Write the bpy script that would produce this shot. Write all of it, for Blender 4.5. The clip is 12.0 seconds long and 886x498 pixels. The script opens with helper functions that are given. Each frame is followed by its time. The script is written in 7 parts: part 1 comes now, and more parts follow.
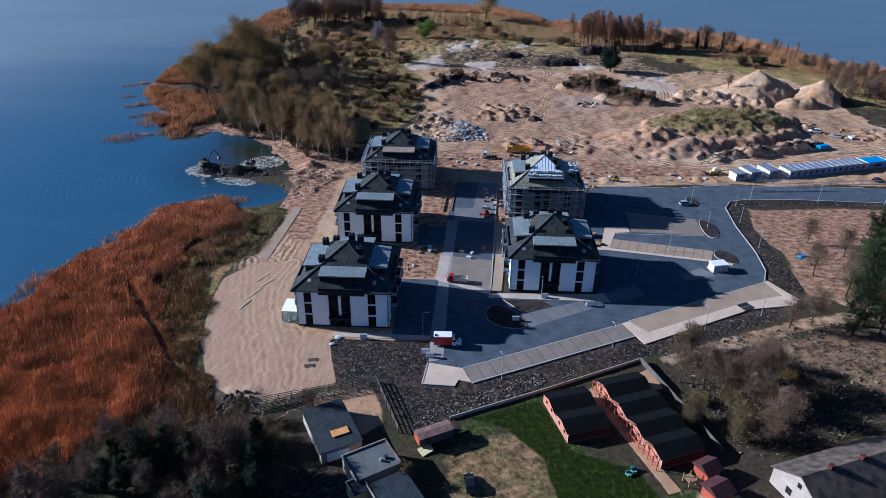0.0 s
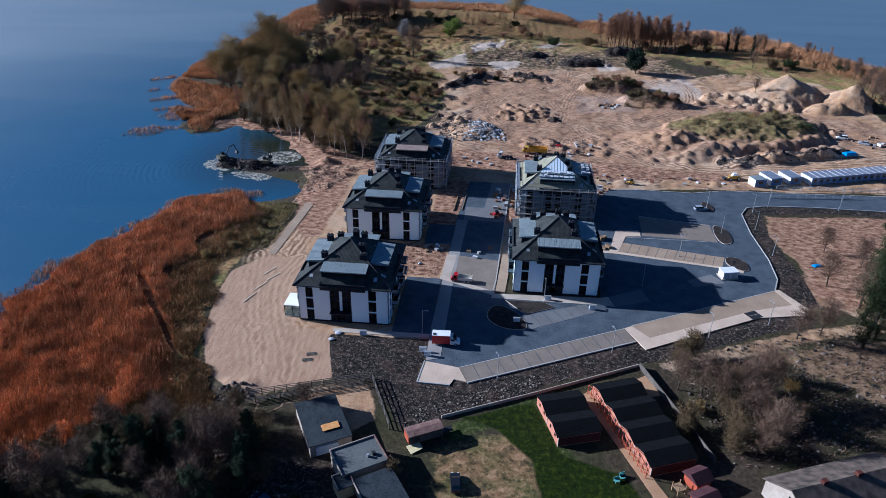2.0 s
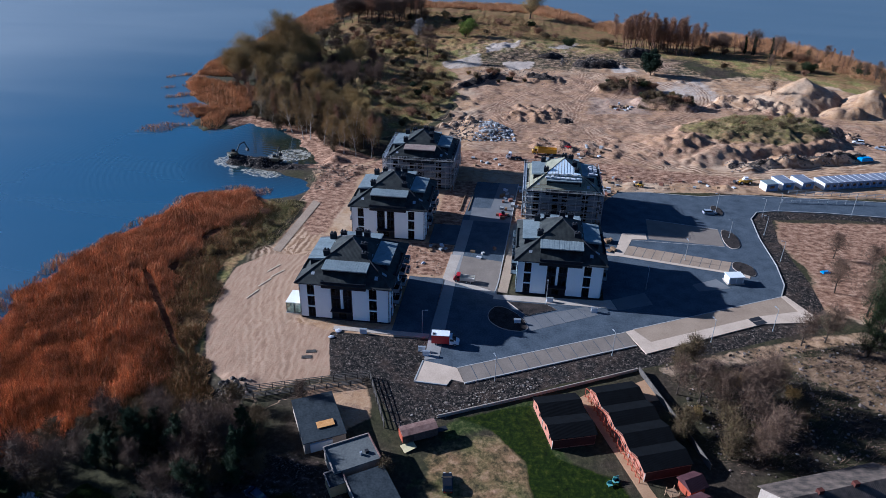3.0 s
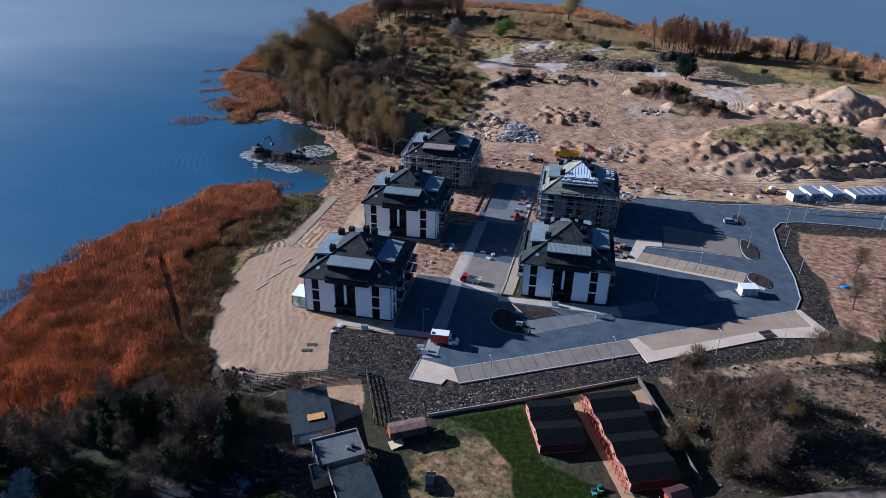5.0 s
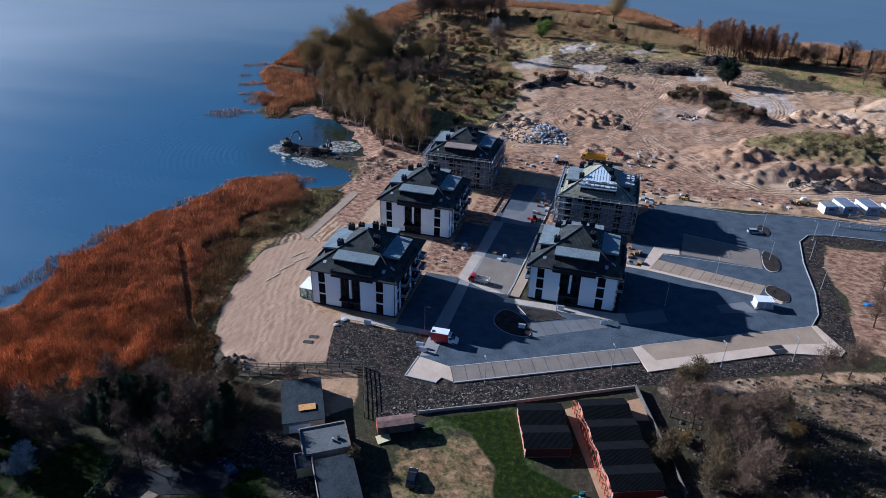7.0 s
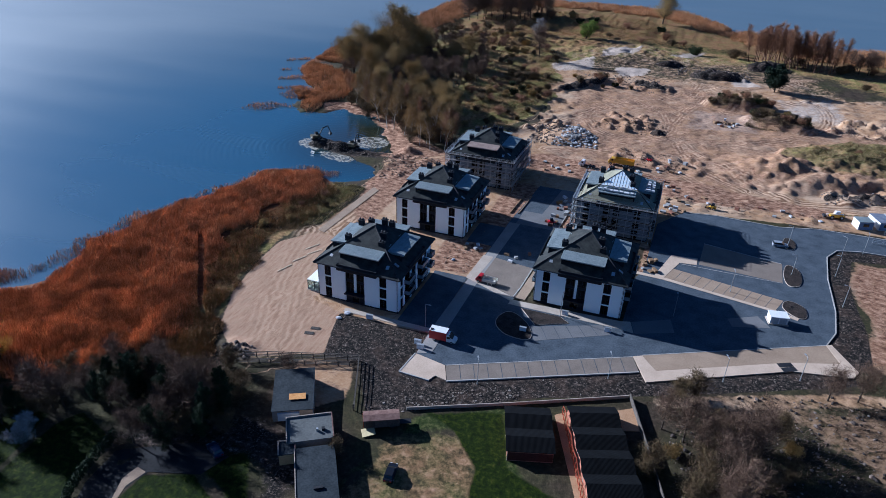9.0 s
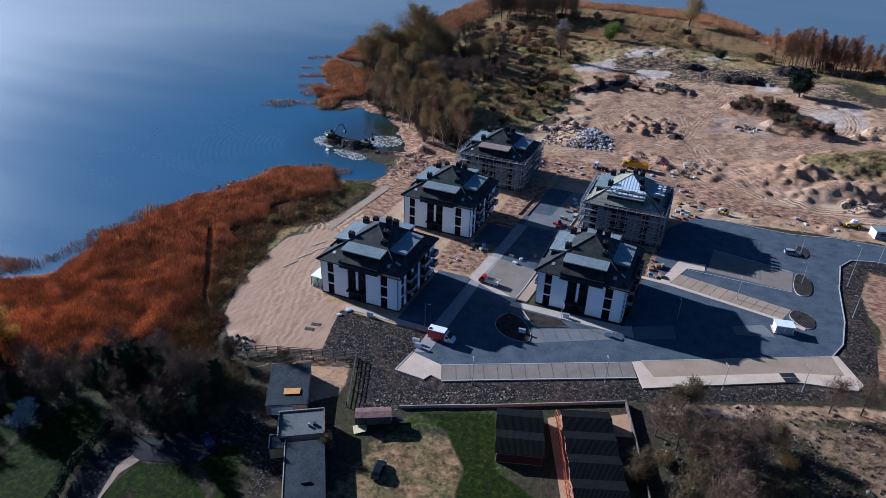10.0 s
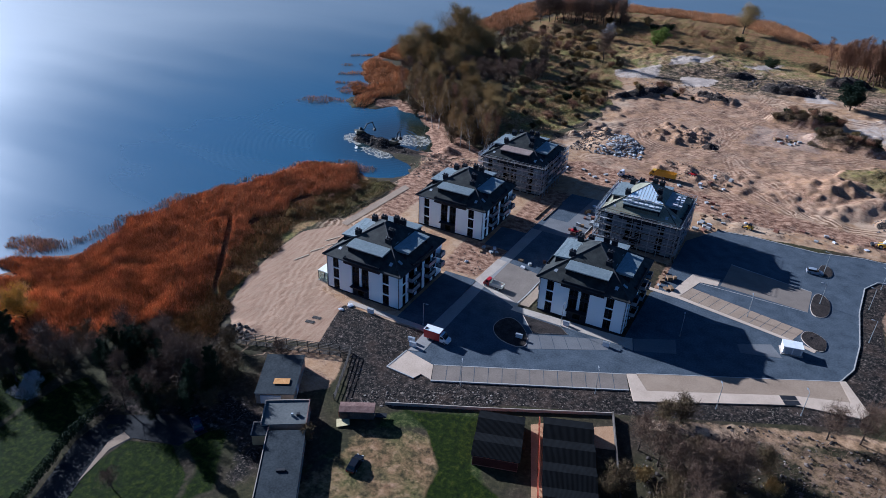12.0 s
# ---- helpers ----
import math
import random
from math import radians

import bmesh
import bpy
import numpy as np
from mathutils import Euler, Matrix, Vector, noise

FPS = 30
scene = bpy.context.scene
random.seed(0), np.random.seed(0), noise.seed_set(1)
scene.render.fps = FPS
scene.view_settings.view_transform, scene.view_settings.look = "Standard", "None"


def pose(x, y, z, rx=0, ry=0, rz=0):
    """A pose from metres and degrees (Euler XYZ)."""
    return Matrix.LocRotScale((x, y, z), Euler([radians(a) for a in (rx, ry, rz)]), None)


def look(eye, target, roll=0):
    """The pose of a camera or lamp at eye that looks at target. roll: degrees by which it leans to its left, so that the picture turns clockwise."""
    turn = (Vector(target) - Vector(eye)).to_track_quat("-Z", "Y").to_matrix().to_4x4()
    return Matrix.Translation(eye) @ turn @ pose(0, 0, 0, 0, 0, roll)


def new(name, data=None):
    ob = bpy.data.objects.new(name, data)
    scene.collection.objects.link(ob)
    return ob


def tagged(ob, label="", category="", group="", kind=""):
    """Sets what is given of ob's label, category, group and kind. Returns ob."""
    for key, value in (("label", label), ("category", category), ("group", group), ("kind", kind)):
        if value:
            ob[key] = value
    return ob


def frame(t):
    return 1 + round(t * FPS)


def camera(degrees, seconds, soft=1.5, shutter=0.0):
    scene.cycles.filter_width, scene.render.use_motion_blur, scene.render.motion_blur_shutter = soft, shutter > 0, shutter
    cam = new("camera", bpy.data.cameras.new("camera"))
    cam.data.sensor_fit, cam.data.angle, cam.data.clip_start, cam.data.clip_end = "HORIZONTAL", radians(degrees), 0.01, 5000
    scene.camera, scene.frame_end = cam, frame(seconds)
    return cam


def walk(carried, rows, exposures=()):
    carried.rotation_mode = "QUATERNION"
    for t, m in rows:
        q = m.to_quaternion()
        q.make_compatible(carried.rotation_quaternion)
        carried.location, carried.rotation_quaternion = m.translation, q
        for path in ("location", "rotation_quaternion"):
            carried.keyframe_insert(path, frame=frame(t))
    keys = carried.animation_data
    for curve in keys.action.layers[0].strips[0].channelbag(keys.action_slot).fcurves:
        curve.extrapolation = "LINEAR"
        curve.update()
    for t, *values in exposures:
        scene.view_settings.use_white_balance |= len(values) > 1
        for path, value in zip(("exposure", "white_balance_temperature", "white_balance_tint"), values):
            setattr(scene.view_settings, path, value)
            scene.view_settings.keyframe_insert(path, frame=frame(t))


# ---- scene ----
cam = camera(66.70, 12.0, 0.6)
PATH = [
    (0.0, pose(17.139, -132.622, 93.373, 61.727, -0.764, 2.381)),
    (0.5, pose(18.701, -132.604, 93.398, 61.679, -0.795, 3.076)),
    (1.0, pose(20.322, -132.534, 93.449, 61.638, -0.842, 3.802)),
    (1.5, pose(22.012, -132.425, 93.519, 61.603, -0.899, 4.564)),
    (2.0, pose(23.777, -132.286, 93.604, 61.572, -0.960, 5.367)),
    (2.5, pose(25.623, -132.120, 93.701, 61.542, -1.022, 6.211)),
    (3.0, pose(27.551, -131.929, 93.807, 61.511, -1.081, 7.099)),
    (3.5, pose(29.565, -131.713, 93.918, 61.480, -1.136, 8.030)),
    (4.0, pose(31.662, -131.467, 94.033, 61.446, -1.187, 9.005)),
    (4.5, pose(33.842, -131.187, 94.150, 61.408, -1.232, 10.021)),
    (5.0, pose(36.102, -130.866, 94.269, 61.367, -1.273, 11.078)),
    (5.5, pose(38.437, -130.498, 94.389, 61.321, -1.312, 12.173)),
    (6.0, pose(40.844, -130.075, 94.510, 61.272, -1.348, 13.303)),
    (6.5, pose(43.317, -129.588, 94.634, 61.218, -1.385, 14.465)),
    (7.0, pose(45.852, -129.032, 94.762, 61.161, -1.424, 15.655)),
    (7.5, pose(48.441, -128.400, 94.896, 61.100, -1.466, 16.871)),
    (8.0, pose(51.080, -127.689, 95.038, 61.038, -1.514, 18.108)),
    (8.5, pose(53.764, -126.895, 95.192, 60.974, -1.566, 19.364)),
    (9.0, pose(56.486, -126.019, 95.361, 60.910, -1.625, 20.636)),
    (9.5, pose(59.244, -125.063, 95.550, 60.848, -1.690, 21.921)),
    (10.0, pose(62.033, -124.033, 95.763, 60.788, -1.760, 23.217)),
    (10.5, pose(64.850, -122.941, 96.006, 60.733, -1.832, 24.522)),
    (11.0, pose(67.695, -121.799, 96.284, 60.684, -1.904, 25.835)),
    (11.5, pose(70.567, -120.626, 96.603, 60.643, -1.970, 27.156)),
    (12.0, pose(73.468, -119.448, 96.971, 60.613, -2.025, 28.486)),
]
EXPOSURES = ((0.0, 1.0, 4500, 10.5), (12.0, 1.0, 4500, 10.5))
walk(cam, PATH, EXPOSURES)

# ---- world, sun and exposure ----
SUN_TO = Vector((-44.6, 7.7, 18.0)).normalized()
world = bpy.data.worlds.new("sky")
scene.world = world
world.use_nodes = True
wn = world.node_tree.nodes
sky = wn.new("ShaderNodeTexSky")
sky.sky_type = "NISHITA"
sky.sun_disc = False
sky.sun_elevation = math.asin(SUN_TO.z)
sky.sun_rotation = math.atan2(SUN_TO.x, SUN_TO.y)
sky.air_density, sky.dust_density, sky.ozone_density = 1.0, 1.2, 6.0
wn["Background"].inputs["Strength"].default_value = 0.029
world.node_tree.links.new(sky.outputs[0], wn["Background"].inputs["Color"])

sun_data = bpy.data.lights.new("sun", "SUN")
sun_data.energy, sun_data.angle, sun_data.color = 5.0, radians(0.55), (1.0, 0.85, 0.68)
sun = new("sun", sun_data)
sun.matrix_world = look(SUN_TO * 300, (0, 0, 0))


# ---- mesh helpers ----
class Build:
    """Collects faces; done() links them as one mesh object."""

    def __init__(self):
        self.v, self.f = [], []

    def add(self, verts, faces):
        k = len(self.v)
        self.v.extend(tuple(p) for p in verts)
        self.f.extend(tuple(i + k for i in q) for q in faces)
        return self

    def box(self, x0, x1, y0, y1, z0, z1):
        c = [(x, y, z) for z in (z0, z1) for y in (y0, y1) for x in (x0, x1)]
        return self.add(c, [(0, 2, 3, 1), (4, 5, 7, 6), (0, 1, 5, 4), (1, 3, 7, 5), (3, 2, 6, 7), (2, 0, 4, 6)])

    def slab(self, poly, z0, z1):
        """An upright prism over a polygon given anticlockwise."""
        n = len(poly)
        area = sum(poly[i][0] * poly[(i + 1) % n][1] - poly[(i + 1) % n][0] * poly[i][1] for i in range(n))
        if area < 0:
            poly = poly[::-1]
        k = len(self.v)
        self.v.extend((p[0], p[1], z0) for p in poly)
        self.v.extend((p[0], p[1], z1) for p in poly)
        self.f.append(tuple(k + n + i for i in range(n)))
        self.f.append(tuple(k + i for i in reversed(range(n))))
        self.f.extend((k + i, k + (i + 1) % n, k + n + (i + 1) % n, k + n + i) for i in range(n))
        return self

    def tube(self, p, q, r0, r1=None, n=6):
        p, q = Vector(p), Vector(q)
        r1 = r0 if r1 is None else r1
        d = (q - p).normalized()
        a = d.orthogonal().normalized()
        b = d.cross(a)
        ring = [(math.cos(2 * math.pi * i / n), math.sin(2 * math.pi * i / n)) for i in range(n)]
        vs = [p + (a * c + b * s) * r0 for c, s in ring] + [q + (a * c + b * s) * r1 for c, s in ring]
        fs = [(i, (i + 1) % n, n + (i + 1) % n, n + i) for i in range(n)]
        return self.add(vs, fs + [tuple(range(n - 1, -1, -1)), tuple(range(n, 2 * n))])

    def extrude(self, profile, x0, x1, axis="x"):
        """A closed profile (u, z) swept along one axis."""
        n = len(profile)
        if axis == "x":
            vs = [(x, u, z) for x in (x0, x1) for u, z in profile]
        else:
            vs = [(u, y, z) for y in (x0, x1) for u, z in profile]
        fs = [(i, (i + 1) % n, n + (i + 1) % n, n + i) for i in range(n)]
        return self.add(vs, fs + [tuple(range(n - 1, -1, -1)), tuple(range(n, 2 * n))])

    def rock(self, c, r, rnd, flat=0.7):
        ico = [(0, 0, 1), (.9, 0, .45), (.28, .85, .45), (-.72, .53, .45), (-.72, -.53, .45), (.28, -.85, .45),
               (.72, .53, -.45), (-.28, .85, -.45), (-.9, 0, -.45), (-.28, -.85, -.45), (.72, -.53, -.45), (0, 0, -1)]
        fs = [(0, 1, 2), (0, 2, 3), (0, 3, 4), (0, 4, 5), (0, 5, 1), (1, 6, 2), (2, 7, 3), (3, 8, 4), (4, 9, 5), (5, 10, 1),
              (6, 7, 2), (7, 8, 3), (8, 9, 4), (9, 10, 5), (10, 6, 1), (11, 7, 6), (11, 8, 7), (11, 9, 8), (11, 10, 9), (11, 6, 10)]
        a = rnd.uniform(0, 6.28)
        ca, sa = math.cos(a), math.sin(a)
        sx, sy = rnd.uniform(.7, 1.3), rnd.uniform(.7, 1.3)
        vs = []
        for x, y, z in ico:
            k = r * rnd.uniform(.75, 1.2)
            x, y, z = x * sx * k, y * sy * k, z * flat * k
            vs.append((c[0] + x * ca - y * sa, c[1] + x * sa + y * ca, c[2] + z))
        return self.add(vs, fs)

    def mesh(self, name, material, smooth=False):
        me = bpy.data.meshes.new(name)
        me.from_pydata(self.v, [], self.f)
        me.materials.append(material)
        if smooth:
            me.shade_smooth()
        return me

    def done(self, name, material, parent=None, label="", smooth=False, recalc=False):
        me = self.mesh(name, material, smooth)
        if recalc:
            bm = bmesh.new()
            bm.from_mesh(me)
            bmesh.ops.recalc_face_normals(bm, faces=bm.faces)
            bm.to_mesh(me)
            bm.free()
        ob = new(name, me)
        if parent is not None:
            ob.parent = parent
        if label:
            ob["label"] = label
        return ob


def root(name, label, category, m=None, group="", kind=""):
    """An Empty at the base of a thing."""
    ob = new(name)
    if m is not None:
        ob.matrix_basis = m
    return tagged(ob, label, category, group, kind)


def shared(name, me, parent, x=0, y=0, z=0, rz=0, s=1):
    ob = new(name, me)
    ob.parent = parent
    ob.matrix_basis = pose(x, y, z, 0, 0, rz) @ Matrix.Scale(s, 4)
    return ob


def round_off(poly, times=2):
    """Cuts a polygon's corners for a soft outline."""
    for _ in range(times):
        out = []
        for i, p in enumerate(poly):
            q = poly[(i + 1) % len(poly)]
            out += [(p[0] * .75 + q[0] * .25, p[1] * .75 + q[1] * .25), (p[0] * .25 + q[0] * .75, p[1] * .25 + q[1] * .75)]
        poly = out
    return poly


def inside(poly, x, y):
    """Signed distance of points to a polygon, positive inside."""
    x, y = np.asarray(x, float), np.asarray(y, float)
    best = np.full(x.shape, 1e9)
    odd = np.zeros(x.shape, bool)
    for i in range(len(poly)):
        (ax, ay), (bx, by) = poly[i], poly[(i + 1) % len(poly)]
        dx, dy = bx - ax, by - ay
        k = np.clip(((x - ax) * dx + (y - ay) * dy) / (dx * dx + dy * dy + 1e-9), 0, 1)
        best = np.minimum(best, np.hypot(x - ax - k * dx, y - ay - k * dy))
        odd ^= ((ay > y) != (by > y)) & (x < dx * (y - ay) / (dy if abs(dy) > 1e-9 else 1e-9) + ax)
    return np.where(odd, best, -best)


LATTICE = np.random.RandomState(4).rand(256, 256)


def bumps(x, y, size, octaves=3):
    """Smooth noise from 0 to 1 with the given grain."""
    out, total, amp = 0, 0, 1.0
    for o in range(octaves):
        u, v = np.asarray(x) / size + 17.3 * o, np.asarray(y) / size + 9.1 * o
        i, j = np.floor(u).astype(int), np.floor(v).astype(int)
        a, b = u - i, v - j
        a, b = a * a * (3 - 2 * a), b * b * (3 - 2 * b)
        g = lambda p, q: LATTICE[p % 256, q % 256]
        out = out + amp * ((g(i, j) * (1 - a) + g(i + 1, j) * a) * (1 - b) + (g(i, j + 1) * (1 - a) + g(i + 1, j + 1) * a) * b)
        total, amp, size = total + amp, amp * .5, size * .5
    return out / total


def scatter(poly, count, rnd, gap=0.0):
    """Random places inside a polygon, at least gap apart."""
    xs, ys = [p[0] for p in poly], [p[1] for p in poly]
    rs = np.random.RandomState(rnd.randrange(10 ** 6))
    x, y = rs.uniform(min(xs), max(xs), count * 14), rs.uniform(min(ys), max(ys), count * 14)
    ok = inside(poly, x, y) > 0
    out = []
    for p in zip(x[ok].tolist(), y[ok].tolist()):
        if not gap or all((p[0] - q[0]) ** 2 + (p[1] - q[1]) ** 2 > gap * gap for q in out):
            out.append(p)
            if len(out) >= count:
                break
    return out


# ---- materials ----
def nodes_of(name):
    m = bpy.data.materials.new(name)
    m.use_nodes = True
    return m, m.node_tree.nodes, m.node_tree.links, m.node_tree.nodes["Principled BSDF"]


def surface(name, dark, light, grain=0.5, patch=6.0, rough=0.85, metal=0.0, bump=0.3, vary=0.0, spec=0.2, depth=0.05):
    """Two-scale mottled surface. grain and patch are metres; vary: how far separate objects differ in brightness."""
    m, n, l, b = nodes_of(name)
    co = n.new("ShaderNodeTexCoord")
    fine, broad = n.new("ShaderNodeTexNoise"), n.new("ShaderNodeTexNoise")
    for t, s in ((fine, grain), (broad, patch)):
        t.inputs["Scale"].default_value = 1 / s
        t.inputs["Detail"].default_value = 4
        l.new(co.outputs["Object"], t.inputs["Vector"])
    both = n.new("ShaderNodeMath")
    both.operation = "MULTIPLY_ADD"
    both.inputs[1].default_value = 0.5
    half = n.new("ShaderNodeMath")
    half.operation = "MULTIPLY"
    half.inputs[1].default_value = 0.5
    l.new(broad.outputs[0], half.inputs[0])
    l.new(fine.outputs[0], both.inputs[0])
    l.new(half.outputs[0], both.inputs[2])
    ramp = n.new("ShaderNodeValToRGB")
    ramp.color_ramp.elements[0].position, ramp.color_ramp.elements[1].position = 0.35, 0.65
    ramp.color_ramp.elements[0].color, ramp.color_ramp.elements[1].color = (*dark, 1), (*light, 1)
    l.new(both.outputs[0], ramp.inputs[0])
    col = ramp.outputs[0]
    if vary:
        info = n.new("ShaderNodeObjectInfo")
        span = n.new("ShaderNodeMapRange")
        span.inputs[3].default_value, span.inputs[4].default_value = 1 - vary, 1 + vary
        l.new(info.outputs["Random"], span.inputs[0])
        hsv = n.new("ShaderNodeHueSaturation")
        l.new(span.outputs[0], hsv.inputs["Value"])
        l.new(col, hsv.inputs["Color"])
        col = hsv.outputs[0]
    l.new(col, b.inputs["Base Color"])
    b.inputs["Roughness"].default_value, b.inputs["Metallic"].default_value = rough, metal
    b.inputs["Specular IOR Level"].default_value = spec
    if bump:
        bp = n.new("ShaderNodeBump")
        bp.inputs["Strength"].default_value, bp.inputs["Distance"].default_value = bump, depth
        l.new(fine.outputs[0], bp.inputs["Height"])
        l.new(bp.outputs[0], b.inputs["Normal"])
    return m


def islands(name, cols, rough=0.8, spread=0.15, clump=0.0):
    """Colours picked per loose piece (leaves, reeds, stones)."""
    m, n, l, b = nodes_of(name)
    geo = n.new("ShaderNodeNewGeometry")
    ramp = n.new("ShaderNodeValToRGB")
    e = ramp.color_ramp.elements
    while len(e) < len(cols):
        e.new(0.5)
    for i, c in enumerate(cols):
        e[i].position, e[i].color = i / (len(cols) - 1), (*c, 1)
    l.new(geo.outputs["Random Per Island"], ramp.inputs[0])
    info = n.new("ShaderNodeObjectInfo")
    span = n.new("ShaderNodeMapRange")
    span.inputs[3].default_value, span.inputs[4].default_value = 1 - spread, 1 + spread
    hsv = n.new("ShaderNodeHueSaturation")
    l.new(info.outputs["Random"], span.inputs[0])
    l.new(span.outputs[0], hsv.inputs["Value"])
    l.new(ramp.outputs[0], hsv.inputs["Color"])
    col = hsv.outputs[0]
    if clump:
        noi, wide, tuft = n.new("ShaderNodeTexNoise"), n.new("ShaderNodeMapRange"), n.new("ShaderNodeHueSaturation")
        noi.inputs["Scale"].default_value, noi.inputs["Detail"].default_value, noi.inputs["Roughness"].default_value = 1 / clump, 4, .65
        wide.inputs[1].default_value, wide.inputs[2].default_value = .36, .64
        wide.inputs[3].default_value, wide.inputs[4].default_value = .58, 1.18
        l.new(geo.outputs["Position"], noi.inputs["Vector"])
        l.new(noi.outputs[0], wide.inputs[0])
        l.new(wide.outputs[0], tuft.inputs["Value"])
        l.new(col, tuft.inputs["Color"])
        col = tuft.outputs[0]
    l.new(col, b.inputs["Base Color"])
    b.inputs["Roughness"].default_value = rough
    b.inputs["Specular IOR Level"].default_value = 0.15
    return m


def ribbed(name, dark, light, pitch, along="x", rough=0.5, metal=0.0, bump=0.6):
    """Regular ribs or tile courses as relief."""
    m, n, l, b = nodes_of(name)
    co = n.new("ShaderNodeTexCoord")
    wave, noi = n.new("ShaderNodeTexWave"), n.new("ShaderNodeTexNoise")
    wave.bands_direction = along.upper()
    wave.inputs["Scale"].default_value = 0.314 / pitch
    wave.inputs["Distortion"].default_value = 0.15
    noi.inputs["Scale"].default_value, noi.inputs["Detail"].default_value = 0.6, 5
    l.new(co.outputs["Object"], wave.inputs["Vector"])
    l.new(co.outputs["Object"], noi.inputs["Vector"])
    ramp = n.new("ShaderNodeValToRGB")
    ramp.color_ramp.elements[0].position, ramp.color_ramp.elements[1].position = 0.35, 0.7
    ramp.color_ramp.elements[0].color, ramp.color_ramp.elements[1].color = (*dark, 1), (*light, 1)
    l.new(noi.outputs[0], ramp.inputs[0])
    bp = n.new("ShaderNodeBump")
    bp.inputs["Strength"].default_value, bp.inputs["Distance"].default_value = bump, 0.05
    l.new(wave.outputs[0], bp.inputs["Height"])
    l.new(bp.outputs[0], b.inputs["Normal"])
    l.new(ramp.outputs[0], b.inputs["Base Color"])
    b.inputs["Roughness"].default_value, b.inputs["Metallic"].default_value = rough, metal
    b.inputs["Specular IOR Level"].default_value = .12
    return m


def glassy(name, tint):
    m, n, l, b = nodes_of(name)
    b.inputs["Base Color"].default_value = (*tint, 1)
    b.inputs["Roughness"].default_value = 0.04
    b.inputs["Transmission Weight"].default_value = 0.85
    b.inputs["IOR"].default_value = 1.16
    b.inputs["Specular IOR Level"].default_value = .15
    return m


RENDER_WHITE = surface("white_render", (.75, .86, .90), (.83, .92, .95), .3, 4, .9, bump=.1)
ANTHRACITE = surface("anthracite_render", (.009, .012, .018), (.016, .021, .030), .4, 3, .8, bump=.1)
FRAME_DARK = surface("dark_frame", (.007, .010, .016), (.012, .016, .024), .3, 2, .45, bump=0)
GLASS = glassy("window_glass", (.05, .07, .10))
ROOF_TILE = ribbed("roof_tile", (.022, .024, .024), (.055, .058, .053), .32, "x", .6, bump=.16)
ROOF_TILE_Y = ribbed("roof_tile_side", (.022, .024, .024), (.055, .058, .053), .32, "y", .6, bump=.16)
SEAM = surface("seam_metal", (.19, .225, .235), (.29, .33, .335), .5, 2.5, .5, .25, .1)
CONCRETE = surface("concrete", (.33, .275, .22), (.46, .395, .325), .25, 3, .9, bump=.2)
PALE_SLAB = surface("pale_paving", (.42, .325, .24), (.57, .45, .34), .2, 4, .9, bump=.15)
TAN_PAVER = surface("tan_pavers", (.24, .175, .12), (.35, .265, .185), .25, 5, .9, bump=.25)
WARM_PAVER = surface("warm_grey_pavers", (.15, .125, .102), (.225, .185, .15), .3, 4, .9, bump=.3)
GREY_PAVER = surface("grey_pavers", (.115, .115, .12), (.165, .165, .168), .25, 5, .9, bump=.2)
PATH_PAVER = surface("path_pavers", (.21, .20, .19), (.29, .275, .26), .25, 4, .9, bump=.2)
ASPHALT = surface("asphalt", (.036, .047, .062), (.088, .106, .13), .4, 3.5, .88, bump=.2)
# drive asphalt with the shade of hedge and trees put into its colour
SHADED_ASPHALT = surface("shaded_asphalt", (.009, .010, .012), (.02, .021, .024), .5, 4, .9, bump=.2)
KERB = surface("kerb_concrete", (.30, .29, .27), (.42, .40, .38), .3, 3, .9, bump=.1)
STEEL = surface("galvanised_steel", (.35, .37, .39), (.48, .5, .52), .3, 2, .5, .6, .05)
DARK_METAL = surface("dark_metal", (.02, .021, .024), (.045, .045, .05), .3, 2, .5, .3, .05)
BARK = surface("bark", (.035, .026, .02), (.085, .066, .05), .1, 1, .95, bump=.6)
RUSTY_BARK = surface("rusty_bark", (.10, .055, .035), (.22, .13, .085), .2, 1, .95, bump=.5)
BIRCH_BARK = surface("birch_bark", (.24, .21, .18), (.56, .53, .48), .25, 1.2, .9, bump=.3)
TIMBER = surface("timber", (.16, .10, .055), (.32, .21, .12), .2, 1.5, .85, bump=.3, vary=.2)
OLD_TIMBER = surface("weathered_timber", (.05, .045, .04), (.12, .105, .09), .2, 1.5, .9, bump=.3)
RUBBER = surface("rubber", (.012, .012, .012), (.025, .025, .025), .1, 1, .85, bump=.1)
DARK_GLASS = surface("vehicle_glass", (.01, .012, .014), (.02, .022, .026), .5, 2, .08, bump=0, spec=.6)


